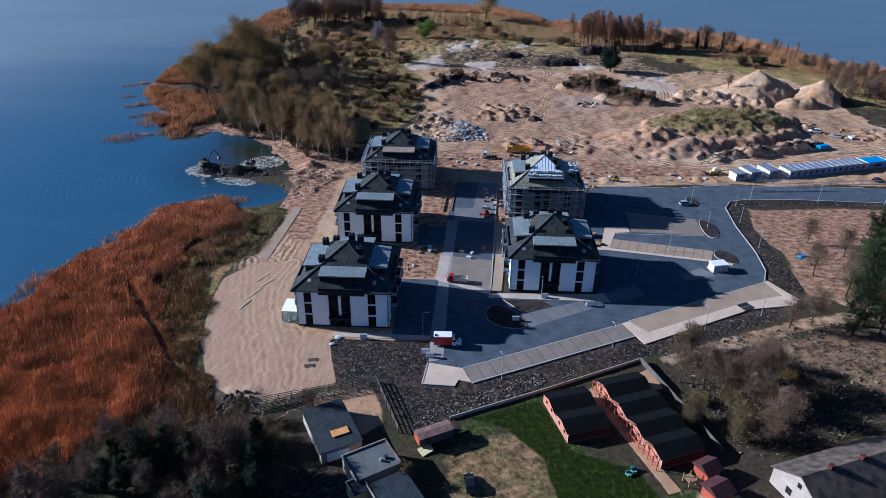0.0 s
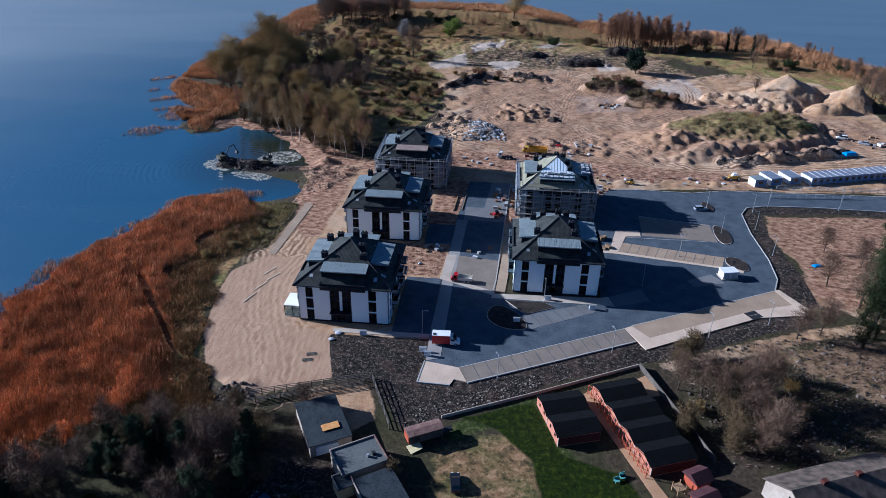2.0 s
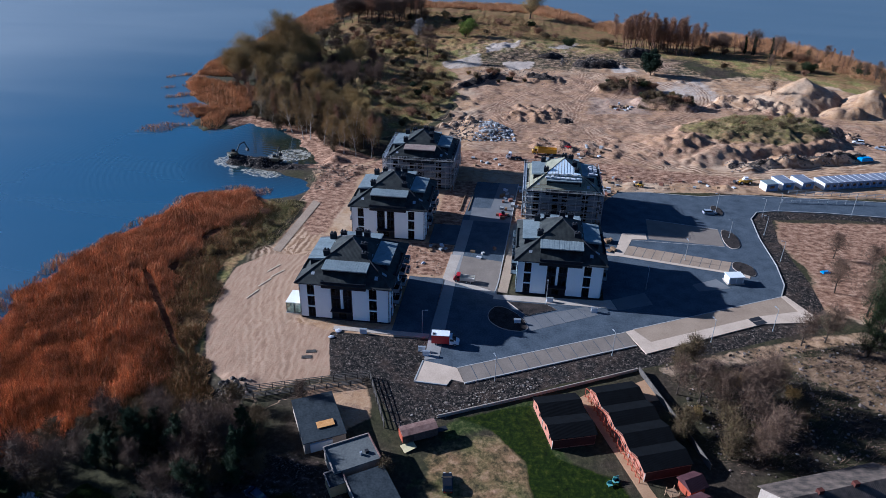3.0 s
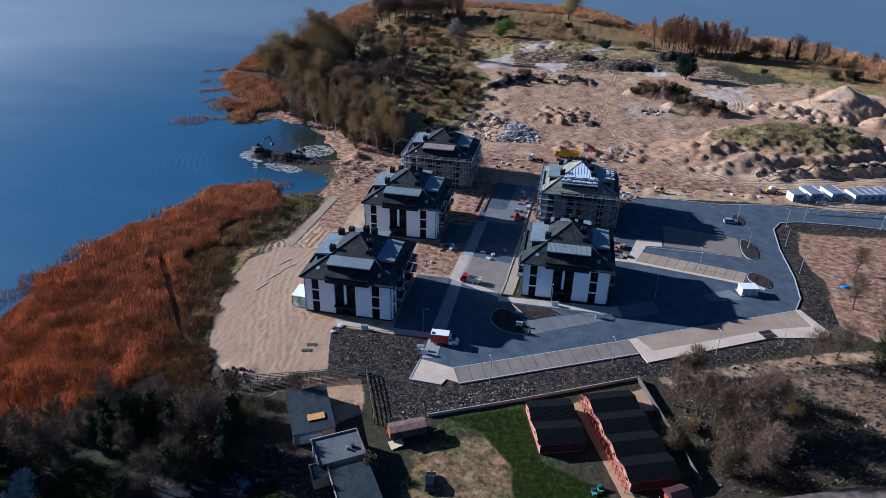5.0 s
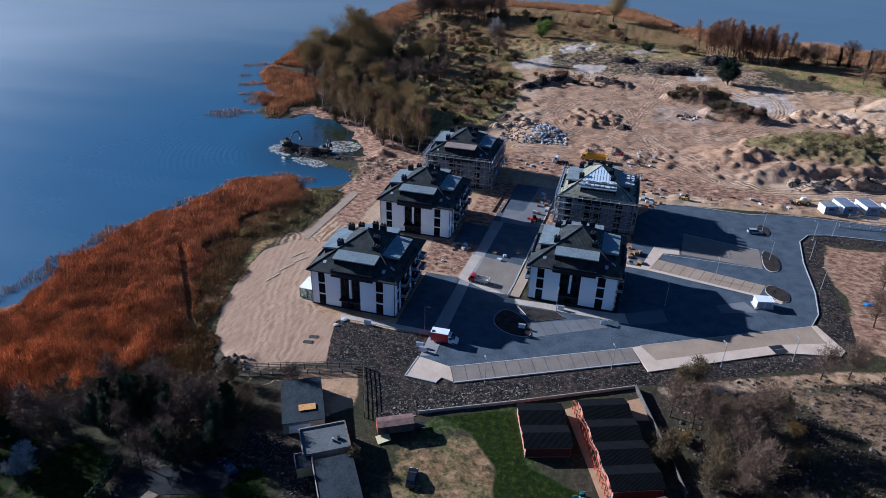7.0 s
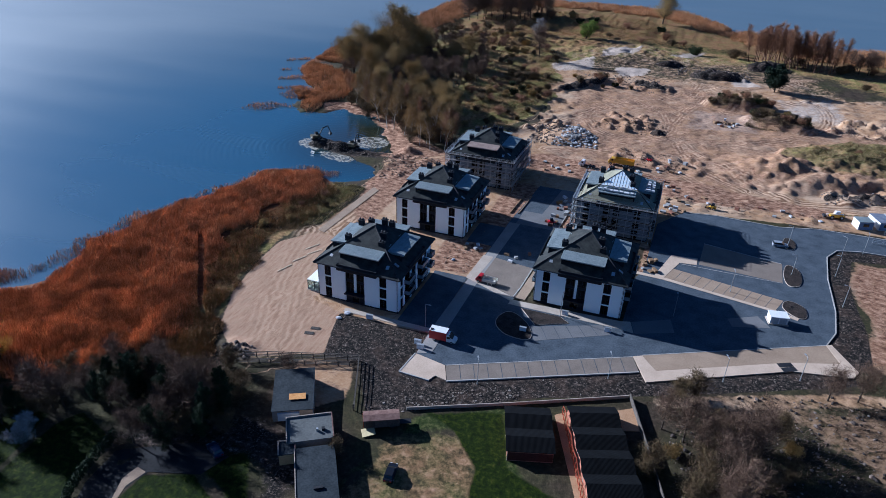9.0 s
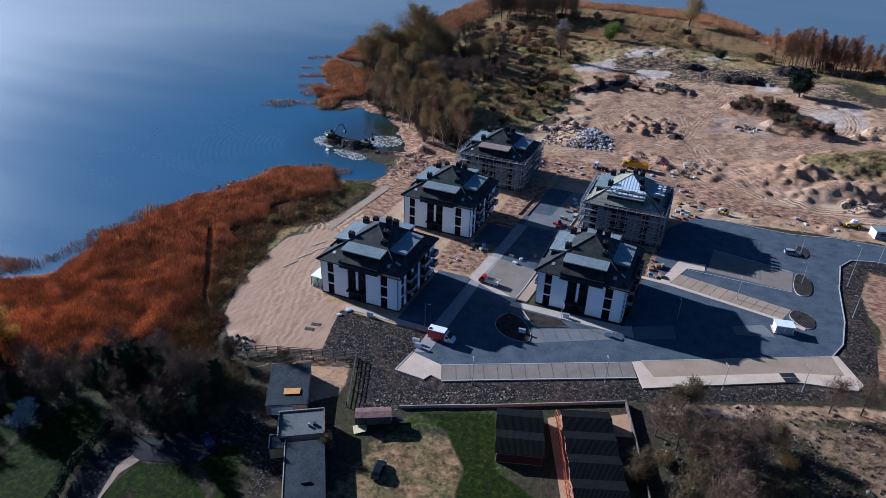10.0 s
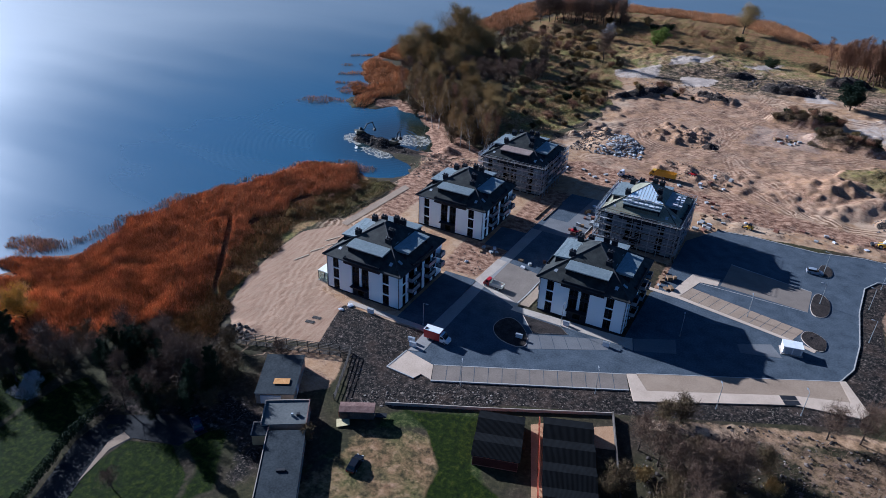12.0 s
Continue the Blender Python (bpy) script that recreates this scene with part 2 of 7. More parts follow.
def ground_material():
    m, n, l, b = nodes_of("ground")
    co = n.new("ShaderNodeNewGeometry")

    def noi(scale, detail=5, stretch=None, rz=0.0, rough=.55):
        t = n.new("ShaderNodeTexNoise")
        t.inputs["Scale"].default_value, t.inputs["Detail"].default_value = scale, detail
        t.inputs["Roughness"].default_value = rough
        v = co.outputs["Position"]
        if stretch:
            mp = n.new("ShaderNodeMapping")
            mp.inputs["Scale"].default_value = stretch
            mp.inputs["Rotation"].default_value = (0, 0, rz)
            l.new(v, mp.inputs[0])
            v = mp.outputs[0]
        l.new(v, t.inputs["Vector"])
        return t.outputs[0]

    def ramp(fac, *stops):
        r = n.new("ShaderNodeValToRGB")
        e = r.color_ramp.elements
        while len(e) < len(stops):
            e.new(.5)
        for i, (p, c) in enumerate(stops):
            e[i].position, e[i].color = p, (*c, 1)
        l.new(fac, r.inputs[0])
        return r.outputs[0]

    def math_(op, a, b_, c=None):
        t = n.new("ShaderNodeMath")
        t.operation = op
        for i, v in enumerate((a, b_, c)):
            if v is None:
                continue
            if isinstance(v, (int, float)):
                t.inputs[i].default_value = v
            else:
                l.new(v, t.inputs[i])
        return t.outputs[0]

    wheel = noi(.55, 7, (.85, 1.3, 1), .15, .7)
    ruts = noi(.6, 6, (2.0, .35, 1), -.25, .6)
    fine, mid, big = noi(2.2, 6, rough=.65), noi(.35, 5), noi(.06, 4)
    coarse = noi(.9, 6, rough=.7)

    def zone(name, broken=.9, sharp=5.0):
        a = n.new("ShaderNodeAttribute")
        a.attribute_name = name
        k = math_("MULTIPLY_ADD", math_("SUBTRACT", math_("MULTIPLY_ADD", mid, .6, math_("MULTIPLY", coarse, .4)), .5), broken, a.outputs["Fac"])
        t = n.new("ShaderNodeMapRange")
        t.inputs[1].default_value, t.inputs[2].default_value = .5 - .5 / sharp, .5 + .5 / sharp
        l.new(k, t.inputs[0])
        return t.outputs[0]

    def mix(fac, a, c):
        t = n.new("ShaderNodeMix")
        t.data_type = "RGBA"
        l.new(fac, t.inputs[0])
        l.new(a, t.inputs[6])
        l.new(c, t.inputs[7])
        return t.outputs[2]

    a_rut = n.new("ShaderNodeAttribute")
    a_rut.attribute_name = "rut"
    off = math_("MULTIPLY", math_("SUBTRACT", a_rut.outputs["Fac"], .5), 16.0)
    off = math_("ADD", off, math_("MULTIPLY", math_("SUBTRACT", mid, .5), 2.0))
    stripe = math_("MULTIPLY_ADD", math_("SINE", math_("MULTIPLY", off, 3.6), 0), .3, math_("MULTIPLY_ADD", coarse, .6, .2))
    near_rut = n.new("ShaderNodeMapRange")
    near_rut.inputs[1].default_value, near_rut.inputs[2].default_value = 4.8, 1.6
    l.new(math_("ABSOLUTE", off, 0), near_rut.inputs[0])
    a_pad = n.new("ShaderNodeAttribute")
    a_pad.attribute_name = "pad"
    beside = math_("MULTIPLY", near_rut.outputs[0], math_("MULTIPLY_ADD", a_pad.outputs["Fac"], -.74, 1.0))

    litter = mix(ramp(big, (.4, (0, 0, 0)), (.6, (1, 1, 1))),
                 ramp(coarse, (.3, (.022, .017, .012)), (.55, (.055, .041, .028)), (.75, (.12, .09, .063))),
                 ramp(coarse, (.3, (.022, .022, .012)), (.55, (.05, .046, .021)), (.75, (.105, .086, .042))))
    sand = mix(ramp(mid, (.35, (0, 0, 0)), (.65, (1, 1, 1))),
               ramp(coarse, (.25, (.21, .112, .052)), (.7, (.40, .245, .128))),
               ramp(fine, (.3, (.33, .205, .11)), (.7, (.52, .355, .215))))
    sand = mix(ramp(noi(.16, 6, (1, 1.8, 1), .3, .7), (.52, (0, 0, 0)), (.64, (1, 1, 1))), sand, ramp(fine, (.3, (.13, .075, .048)), (.7, (.29, .185, .122))))
    sand = mix(ramp(noi(.045, 6, rough=.65), (.5, (0, 0, 0)), (.62, (1, 1, 1))), sand, ramp(coarse, (.3, (.34, .235, .145)), (.7, (.52, .38, .255))))
    pad = mix(ramp(mid, (.4, (0, 0, 0)), (.7, (1, 1, 1))), ramp(ruts, (.36, (.28, .17, .105)), (.5, (.36, .23, .145)), (.66, (.43, .29, .19))),
              ramp(fine, (.25, (.30, .195, .12)), (.7, (.42, .285, .185))))
    pale = ramp(coarse, (.3, (.33, .26, .20)), (.7, (.54, .45, .37)))
    track = ramp(wheel, (.38, (.10, .05, .03)), (.5, (.25, .14, .085)), (.62, (.42, .27, .175)))
    grass = ramp(coarse, (.3, (.010, .015, .005)), (.5, (.034, .047, .011)), (.62, (.09, .09, .03)), (.8, (.17, .135, .06)))
    meadow = mix(ramp(noi(.11, 5), (.42, (0, 0, 0)), (.58, (1, 1, 1))), ramp(coarse, (.3, (.09, .056, .024)), (.5, (.27, .165, .07)), (.75, (.50, .33, .16))),
                 ramp(coarse, (.3, (.06, .06, .017)), (.5, (.19, .165, .05)), (.75, (.38, .295, .115))))
    soil = mix(ramp(mid, (.44, (0, 0, 0)), (.6, (1, 1, 1))), ramp(coarse, (.40, (.006, .006, .006)), (.53, (.026, .022, .019)), (.62, (.13, .10, .082)), (.72, (.40, .33, .28))),
               ramp(fine, (.42, (.005, .005, .005)), (.53, (.020, .018, .016)), (.60, (.13, .10, .08)), (.72, (.34, .28, .23))))
    soil = mix(ramp(noi(.13, 6, rough=.7), (.48, (0, 0, 0)), (.60, (1, 1, 1))), soil, ramp(coarse, (.35, (.018, .013, .010)), (.55, (.06, .043, .033)), (.72, (.20, .15, .12))))
    reed = ramp(coarse, (.3, (.05, .02, .01)), (.7, (.22, .095, .04)))
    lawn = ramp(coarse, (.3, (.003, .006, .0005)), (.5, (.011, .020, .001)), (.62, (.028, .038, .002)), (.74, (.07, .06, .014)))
    col = litter
    for name, c, br, sh in (("meadow", meadow, 1.1, 3), ("reed", reed, .6, 4), ("sand", sand, .8, 6), ("pale", pale, 1.2, 4),
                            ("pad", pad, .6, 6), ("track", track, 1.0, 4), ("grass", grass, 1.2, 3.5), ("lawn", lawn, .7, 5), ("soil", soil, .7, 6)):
        if name == "track":
            worn = n.new("ShaderNodeMapRange")
            worn.inputs[1].default_value, worn.inputs[2].default_value, worn.inputs[3].default_value, worn.inputs[4].default_value = .38, .6, .3, .95
            l.new(noi(.14, 4), worn.inputs[0])
            col = mix(math_("MULTIPLY", beside, worn.outputs[0]), col, ramp(stripe, (.24, (.14, .078, .045)), (.5, (.31, .195, .115)), (.76, (.54, .385, .255))))
        col = mix(zone(name, br, sh), col, c)
    l.new(col, b.inputs["Base Color"])
    b.inputs["Roughness"].default_value = .95
    b.inputs["Specular IOR Level"].default_value = .1
    bp = n.new("ShaderNodeBump")
    bp.inputs["Strength"].default_value, bp.inputs["Distance"].default_value = .55, .5
    l.new(math_("MULTIPLY_ADD", wheel, .12, math_("MULTIPLY_ADD", coarse, .7, math_("MULTIPLY", fine, .22))), bp.inputs["Height"])
    l.new(bp.outputs[0], b.inputs["Normal"])
    return m


WATER_Z = -0.9


def water_material():
    m, n, l, b = nodes_of("lake_water")
    co = n.new("ShaderNodeNewGeometry")
    b.inputs["IOR"].default_value = 2.35
    mp = n.new("ShaderNodeMapping")
    mp.vector_type = "POINT"
    mp.inputs["Location"].default_value = (74, -98, 0)
    l.new(co.outputs["Position"], mp.inputs[0])
    ring = n.new("ShaderNodeTexWave")
    ring.wave_type, ring.rings_direction = "RINGS", "Z"
    ring.inputs["Scale"].default_value = .14
    ring.inputs["Distortion"].default_value, ring.inputs["Detail"].default_value = 3.0, 3
    ring.inputs["Detail Scale"].default_value = .4
    l.new(mp.outputs[0], ring.inputs["Vector"])
    ripple, swell = n.new("ShaderNodeTexNoise"), n.new("ShaderNodeTexNoise")
    ripple.inputs["Scale"].default_value, ripple.inputs["Detail"].default_value = .9, 4
    swell.inputs["Scale"].default_value, swell.inputs["Detail"].default_value = .02, 4
    drift = n.new("ShaderNodeMapping")
    drift.inputs["Scale"].default_value, drift.inputs["Rotation"].default_value = (.35, 1.6, 1), (0, 0, -.35)
    l.new(co.outputs["Position"], drift.inputs[0])
    l.new(co.outputs["Position"], ripple.inputs["Vector"])
    l.new(drift.outputs[0], swell.inputs["Vector"])
    far = n.new("ShaderNodeVectorMath")
    far.operation = "LENGTH"
    l.new(mp.outputs[0], far.inputs[0])
    fade = n.new("ShaderNodeMapRange")
    fade.inputs[1].default_value, fade.inputs[2].default_value = 6, 105
    fade.inputs[3].default_value, fade.inputs[4].default_value = 1.8, 0
    l.new(far.outputs["Value"], fade.inputs[0])
    mul = n.new("ShaderNodeMath")
    mul.operation = "MULTIPLY"
    l.new(ring.outputs[0], mul.inputs[0])
    l.new(fade.outputs[0], mul.inputs[1])
    add = n.new("ShaderNodeMath")
    add.operation = "MULTIPLY_ADD"
    add.inputs[1].default_value = .35
    l.new(ripple.outputs[0], add.inputs[0])
    l.new(mul.outputs[0], add.inputs[2])
    bp = n.new("ShaderNodeBump")
    bp.inputs["Strength"].default_value, bp.inputs["Distance"].default_value = .18, .12
    l.new(add.outputs[0], bp.inputs["Height"])
    l.new(bp.outputs[0], b.inputs["Normal"])
    rr = n.new("ShaderNodeMapRange")
    rr.inputs[1].default_value, rr.inputs[2].default_value = .4, .62
    rr.inputs[3].default_value, rr.inputs[4].default_value = -.02, .02
    l.new(swell.outputs[0], rr.inputs[0])
    # sheltered near the shore, wind-ruffled on the open lake
    out_, wind = n.new("ShaderNodeVectorMath"), n.new("ShaderNodeMapRange")
    out_.operation = "DISTANCE"
    out_.inputs[1].default_value = (-40, 60, WATER_Z)
    wind.inputs[1].default_value, wind.inputs[2].default_value = 100, 330
    wind.inputs[3].default_value, wind.inputs[4].default_value = .22, .60
    l.new(co.outputs["Position"], out_.inputs[0])
    l.new(out_.outputs["Value"], wind.inputs[0])
    rough_ = n.new("ShaderNodeMath")
    rough_.operation = "ADD"
    l.new(wind.outputs[0], rough_.inputs[0])
    l.new(rr.outputs[0], rough_.inputs[1])
    # calm, silty water in the lagoon; dark tree reflections are mixed into its colour
    lag, still, silt_reflection = n.new("ShaderNodeVectorMath"), n.new("ShaderNodeMapRange"), n.new("ShaderNodeMix")
    lag.operation = "DISTANCE"
    lag.inputs[1].default_value = (-60, 110, WATER_Z)
    still.inputs[1].default_value, still.inputs[2].default_value = 16, 44
    l.new(co.outputs["Position"], lag.inputs[0])
    l.new(lag.outputs["Value"], still.inputs[0])
    silt_reflection.data_type = "RGBA"
    silt_reflection.inputs[6].default_value, silt_reflection.inputs[7].default_value = (.020, .026, .017, 1), (.018, .068, .116, 1)
    l.new(still.outputs[0], silt_reflection.inputs[0])
    l.new(silt_reflection.outputs[2], b.inputs["Base Color"])
    calm = n.new("ShaderNodeMath")
    calm.operation = "MULTIPLY_ADD"
    calm.inputs[2].default_value = .05
    l.new(rough_.outputs[0], calm.inputs[0])
    l.new(still.outputs[0], calm.inputs[1])
    l.new(calm.outputs[0], b.inputs["Roughness"])
    return m


# ---- plan of the place ----
LAND = [(-330, -600), (-150, -160), (-112, -75), (-100, -38), (-96, -27), (-88, -20), (-91, -6), (-93, 6), (-91, 18), (-86, 24), (-88, 36),
        (-84, 44), (-80, 56), (-72, 66), (-62, 71), (-56, 68), (-45, 69), (-43, 78), (-50, 86), (-61, 91), (-72, 94), (-80, 97), (-78, 101), (-66, 100),
        (-54, 99), (-49, 103), (-53, 110), (-60, 121), (-66, 131), (-76, 139), (-92, 143), (-98, 136), (-106, 131), (-114, 141), (-120, 165), (-146, 196),
        (-152, 212), (-150, 257), (-152, 288), (-149, 386), (-145, 452), (-132, 488), (-90, 502), (-49, 494), (0, 501), (40, 496),
        (75, 440), (95, 430), (128, 392), (174, 398), (206, 380), (232, 336), (248, 296), (270, 278), (330, 240), (450, 200), (700, 150),
        (1500, 60), (1500, -600)]
SITE = [(-23.7, -28), (-31, -26.5), (-37, -21), (-43, -7), (-46, 7), (-47, 20), (-41, 29), (-41, 40), (-37.5, 66), (-41, 80), (-47, 92), (-36, 102),
        (-22, 106), (-12, 118), (-10, 150), (-6, 200), (-12, 238), (-20, 285), (5, 332), (60, 318), (108, 318), (138, 268), (172, 282), (202, 245), (206, 190),
        (215, 150), (215, 101), (114, 97), (65, 92), (54, 60), (30, 60), (20, -4), (-13, -5), (-9, -21)]
DARK_BED = [(-13.5, -5.2), (10, -5.0), (10.2, -18), (18, -18), (58.5, 1.6), (100, 17.5), (106, 15), (62, -7), (40, -16.5), (17, -30.5), (8, -35), (0, -20.5), (-9, -21.2)]
EAST_BED = [(106, 83), (102, 62), (102, 40), (99.5, 29), (104, 19), (108, 21), (109.5, 40), (108, 60), (111, 76), (135, 80), (230, 77), (230, 82), (160, 84), (130, 85), (114, 84)]
ROAD = [(10.2, -13), (17.8, -14.3), (56.5, 5.1), (99.2, 27.9), (101.8, 34), (103, 45), (103, 62), (104.3, 76), (107.5, 81.5), (114, 83.6), (130, 84.6), (160, 84),
        (230, 82), (420, 60), (420, 73), (230, 95.5), (160, 97.2), (133.8, 96), (112, 96), (104, 95), (92, 91.5), (73, 92), (63, 90.5), (55.5, 78), (54.5, 45.5),
        (53, 42), (52.4, 18.6), (24.2, 17.3), (25, 24), (27.4, 70), (28.6, 92), (14, 92), (11.6, 60), (9.9, 0)]
PADS = [(-22.8, .8, -.8, 22.8), (-20.9, 3.2, 43.2, 66.8), (-18, 6.6, 83.2, 106.8), (28.7, 52.3, 18.2, 41.8), (30.7, 55.3, 63.2, 86.8)]
PLAZA = [(31.3, 7.4), (48, 15), (50.5, 11.7), (34, 2.3)]
S1 = [(17.9, -14.3), (56.5, 5.1), (58.4, .2), (20, -19.1)]
S2 = [(58.4, 6.5), (99.2, 27.6), (101.4, 21.2), (61.9, 2)]
S4 = [(9.3, -20), (16.2, -20.4), (17, -18.4), (19.8, -19), (17.8, -14.3), (10.2, -12.8)]


def hill(x, y, cx, cy, rx, ry, turn, h, power=1.0, wx=0.0, wy=0.0):
    c, s = math.cos(radians(turn)), math.sin(radians(turn))
    if rx > 6:
        x, y = x + wx * rx * .25, y + wy * ry * .3
    u, v = ((x - cx) * c + (y - cy) * s) / rx, (-(x - cx) * s + (y - cy) * c) / ry
    return h * np.clip(1 - (np.sqrt(u * u + v * v) if power > .85 and rx < 30 else u * u + v * v), 0, 1) ** power


HILLS = [(130, 161, 38, 24, 18, 5.2, .4), (97, 144, 26, 17, 25, 5.8, 1.0), (108, 135, 18, 10, 35, 4.4, 1.0), (84, 149, 14, 10, 30, 2.8, 1.0),
         (138, 131.5, 31, 3.6, 21, 2.4, .8), (167, 222, 27, 19, 20, 12.5, 1.0), (195, 214, 17, 15, 20, 11, 1.0), (182, 202, 14, 7, 10, 4, .8), (148, 222, 14, 6, 10, 3.2, .8), (136, 212, 14, 6, -10, 3, .8),
         (82, 227, 17, 8, 5, 4.2, .6), (98, 203, 16, 8, -15, 4.4, .6), (-41, 103.5, 5, 3.5, 0, 2.2, .9),
         (97, 316, 13, 6, 30, 3.4, .7), (70, 282, 15, 7, 10, 3.4, .7), (43, 299, 9, 5, 30, 2.6, .8), (4, 232, 20, 5, 56, 1.9, .8), (38, 243, 11, 7, -20, 2.3, .8),
         (-77, 98, 6, 3.4, 10, 2.2, .8), (-69, 97, 8, 3.2, 0, 2.4, .8), (-58, 96, 9, 3, 0, 1.0, .8), (12, 150, 12, 14, 0, 1.6, .8),
         (-60, 190, 60, 45, 0, 3, 1), (-70, 300, 60, 60, 0, 4, 1), (0, 330, 60, 50, 0, 3, 1), (-40, 420, 120, 60, 0, 4, 1)]


def heap_list():
    rnd = random.Random(7)
    out = []
    for poly, count, lo, hi in (([(20, 166), (52, 166), (46, 190), (26, 190)], 34, 1.2, 2.6), ([(33, 128), (57, 128), (58, 142), (36, 142)], 22, .8, 1.9),
                                ([(110, 118), (166, 140), (163, 148), (108, 126)], 40, 1.0, 2.2), ([(118, 204), (160, 196), (166, 204), (122, 218)], 26, 1.2, 2.8),
                                ([(140, 172), (172, 160), (176, 172), (146, 186)], 22, .9, 2.0), ([(-8, 214), (-2, 212), (18, 246), (12, 250)], 20, .8, 2.0), ([(28, 236), (50, 236), (48, 250), (30, 250)], 18, .9, 2.4),
                                ([(56, 274), (86, 280), (84, 292), (54, 286)], 24, .8, 2.2), ([(86, 308), (110, 318), (106, 324), (86, 318)], 16, .8, 2.2),
                                ([(-46, 78), (-36, 78), (-26, 100), (-46, 98)], 26, .4, 1.0), ([(60, 94), (112, 99), (112, 108), (60, 104)], 22, .3, .8),
                                ([(75, 122), (98, 118), (104, 150), (84, 156)], 16, .7, 1.6), ([(-30, -31), (-24, -30), (-25, -25), (-31, -26)], 6, .5, 1.0),
                                ([(185, 150), (205, 150), (205, 165), (185, 160)], 10, .6, 1.4), ([(60, 122), (84, 128), (80, 150), (62, 142)], 16, .5, 1.2),
                                ([(60, 228), (70, 214), (112, 212), (112, 232), (84, 240)], 14, .6, 1.6), ([(96, 252), (130, 246), (130, 262), (100, 266)], 10, .5, 1.3), ([(112, 104), (150, 114), (146, 120), (110, 110)], 12, .3, .9),
                                ([(100, 126), (164, 147), (162, 153), (98, 132)], 18, .7, 1.5), ([(-8, 150), (8, 150), (8, 200), (-8, 200)], 22, .8, 1.8)):
        for x, y in scatter(poly, count, rnd):
            out.append((x, y, rnd.uniform(1.8, 3.7), rnd.uniform(1.6, 2.9), rnd.uniform(0, 180), rnd.uniform(lo, hi) * 1.15, .8))
    return out


HEAPS = heap_list()


def ease(v, lo, hi):
    k = np.clip((v - lo) / (hi - lo), 0, 1)
    return k * k * (3 - 2 * k)


def paved_distance(x, y):
    d = inside(ROAD, x, y)
    for poly in (PLAZA, S1, S2, S4, [(56.5, 5.4), (60.2, -2.8), (90.5, 13.6), (103.3, 16.5), (104.6, 19), (99.4, 28)]):
        d = np.maximum(d, inside(poly, x, y))
    for x0, x1, y0, y1 in PADS:
        d = np.maximum(d, np.minimum(np.minimum(x - x0, x1 - x), np.minimum(y - y0, y1 - y)))
    return d


def height(x, y):
    """The ground's height."""
    x, y = np.atleast_1d(np.asarray(x, float)), np.atleast_1d(np.asarray(y, float))
    shore = inside(LAND, x, y) + (bumps(x, y, 9, 3) - .5) * 6
    z = np.where(shore > 0, np.minimum(0, WATER_Z + .10 + shore * .12), WATER_Z + .10 + shore * .25)
    z = np.maximum(z, -5)
    up = np.zeros_like(x)
    wx, wy, lumps = bumps(x, y, 9, 3) - .5, bumps(x + 90, y, 9, 3) - .5, .75 + .5 * bumps(x, y, 6, 4)
    gully = 1 - .2 * np.abs(2 * bumps(x + 40, y * .55, 5, 3) - 1) - .18 * bumps(x, y + 70, 2.4, 2)
    lumps = lumps * gully * 1.15
    for args in HILLS:
        up = np.maximum(up, hill(x, y, *args, wx, wy) * (lumps if args[5] < 8 else .75 + .25 * lumps))
    heaps = HEAPS if len(x) > 1 else [h for h in HEAPS if abs(h[0] - x[0]) < 4 and abs(h[1] - y[0]) < 4]
    tipped = np.zeros_like(x)
    for args in heaps:
        near = (np.abs(x - args[0]) < 4) & (np.abs(y - args[1]) < 4)
        if near.any():
            tipped[near] = np.maximum(tipped[near], hill(x[near], y[near], *args) * .75)
    ridge = np.abs(2 * bumps(x + 20, y + 50, 3.4, 3) - 1)
    up = up + tipped * (.8 + .4 * ridge) + (.9 - 2.4 * ridge) * np.clip(up / 4, 0, 1) * .26
    rough = 1.3 * (bumps(x, y, 6, 4) - .5) * ease(y, 88, 110) + .16 * (bumps(x, y, 3, 3) - .5)
    free = 1 - ease(paved_distance(x, y), -3.5, -.4)
    return z + (up + rough) * free - .14 * (1 - free)


def at_ground(x, y):
    return float(height(x, y)[0])


def axis_steps(lo, near_lo, near_hi, hi, step, grow=1.16):
    mid = list(np.arange(near_lo, near_hi + step / 2, step))
    a, s, left = near_lo, step, []
    while a > lo:
        s = min(s * grow, 60)
        a -= s
        left.append(a)
    a, s = mid[-1], step
    while a < hi:
        s = min(s * grow, 60)
        a += s
        mid.append(a)
    return np.array(left[::-1] + mid)


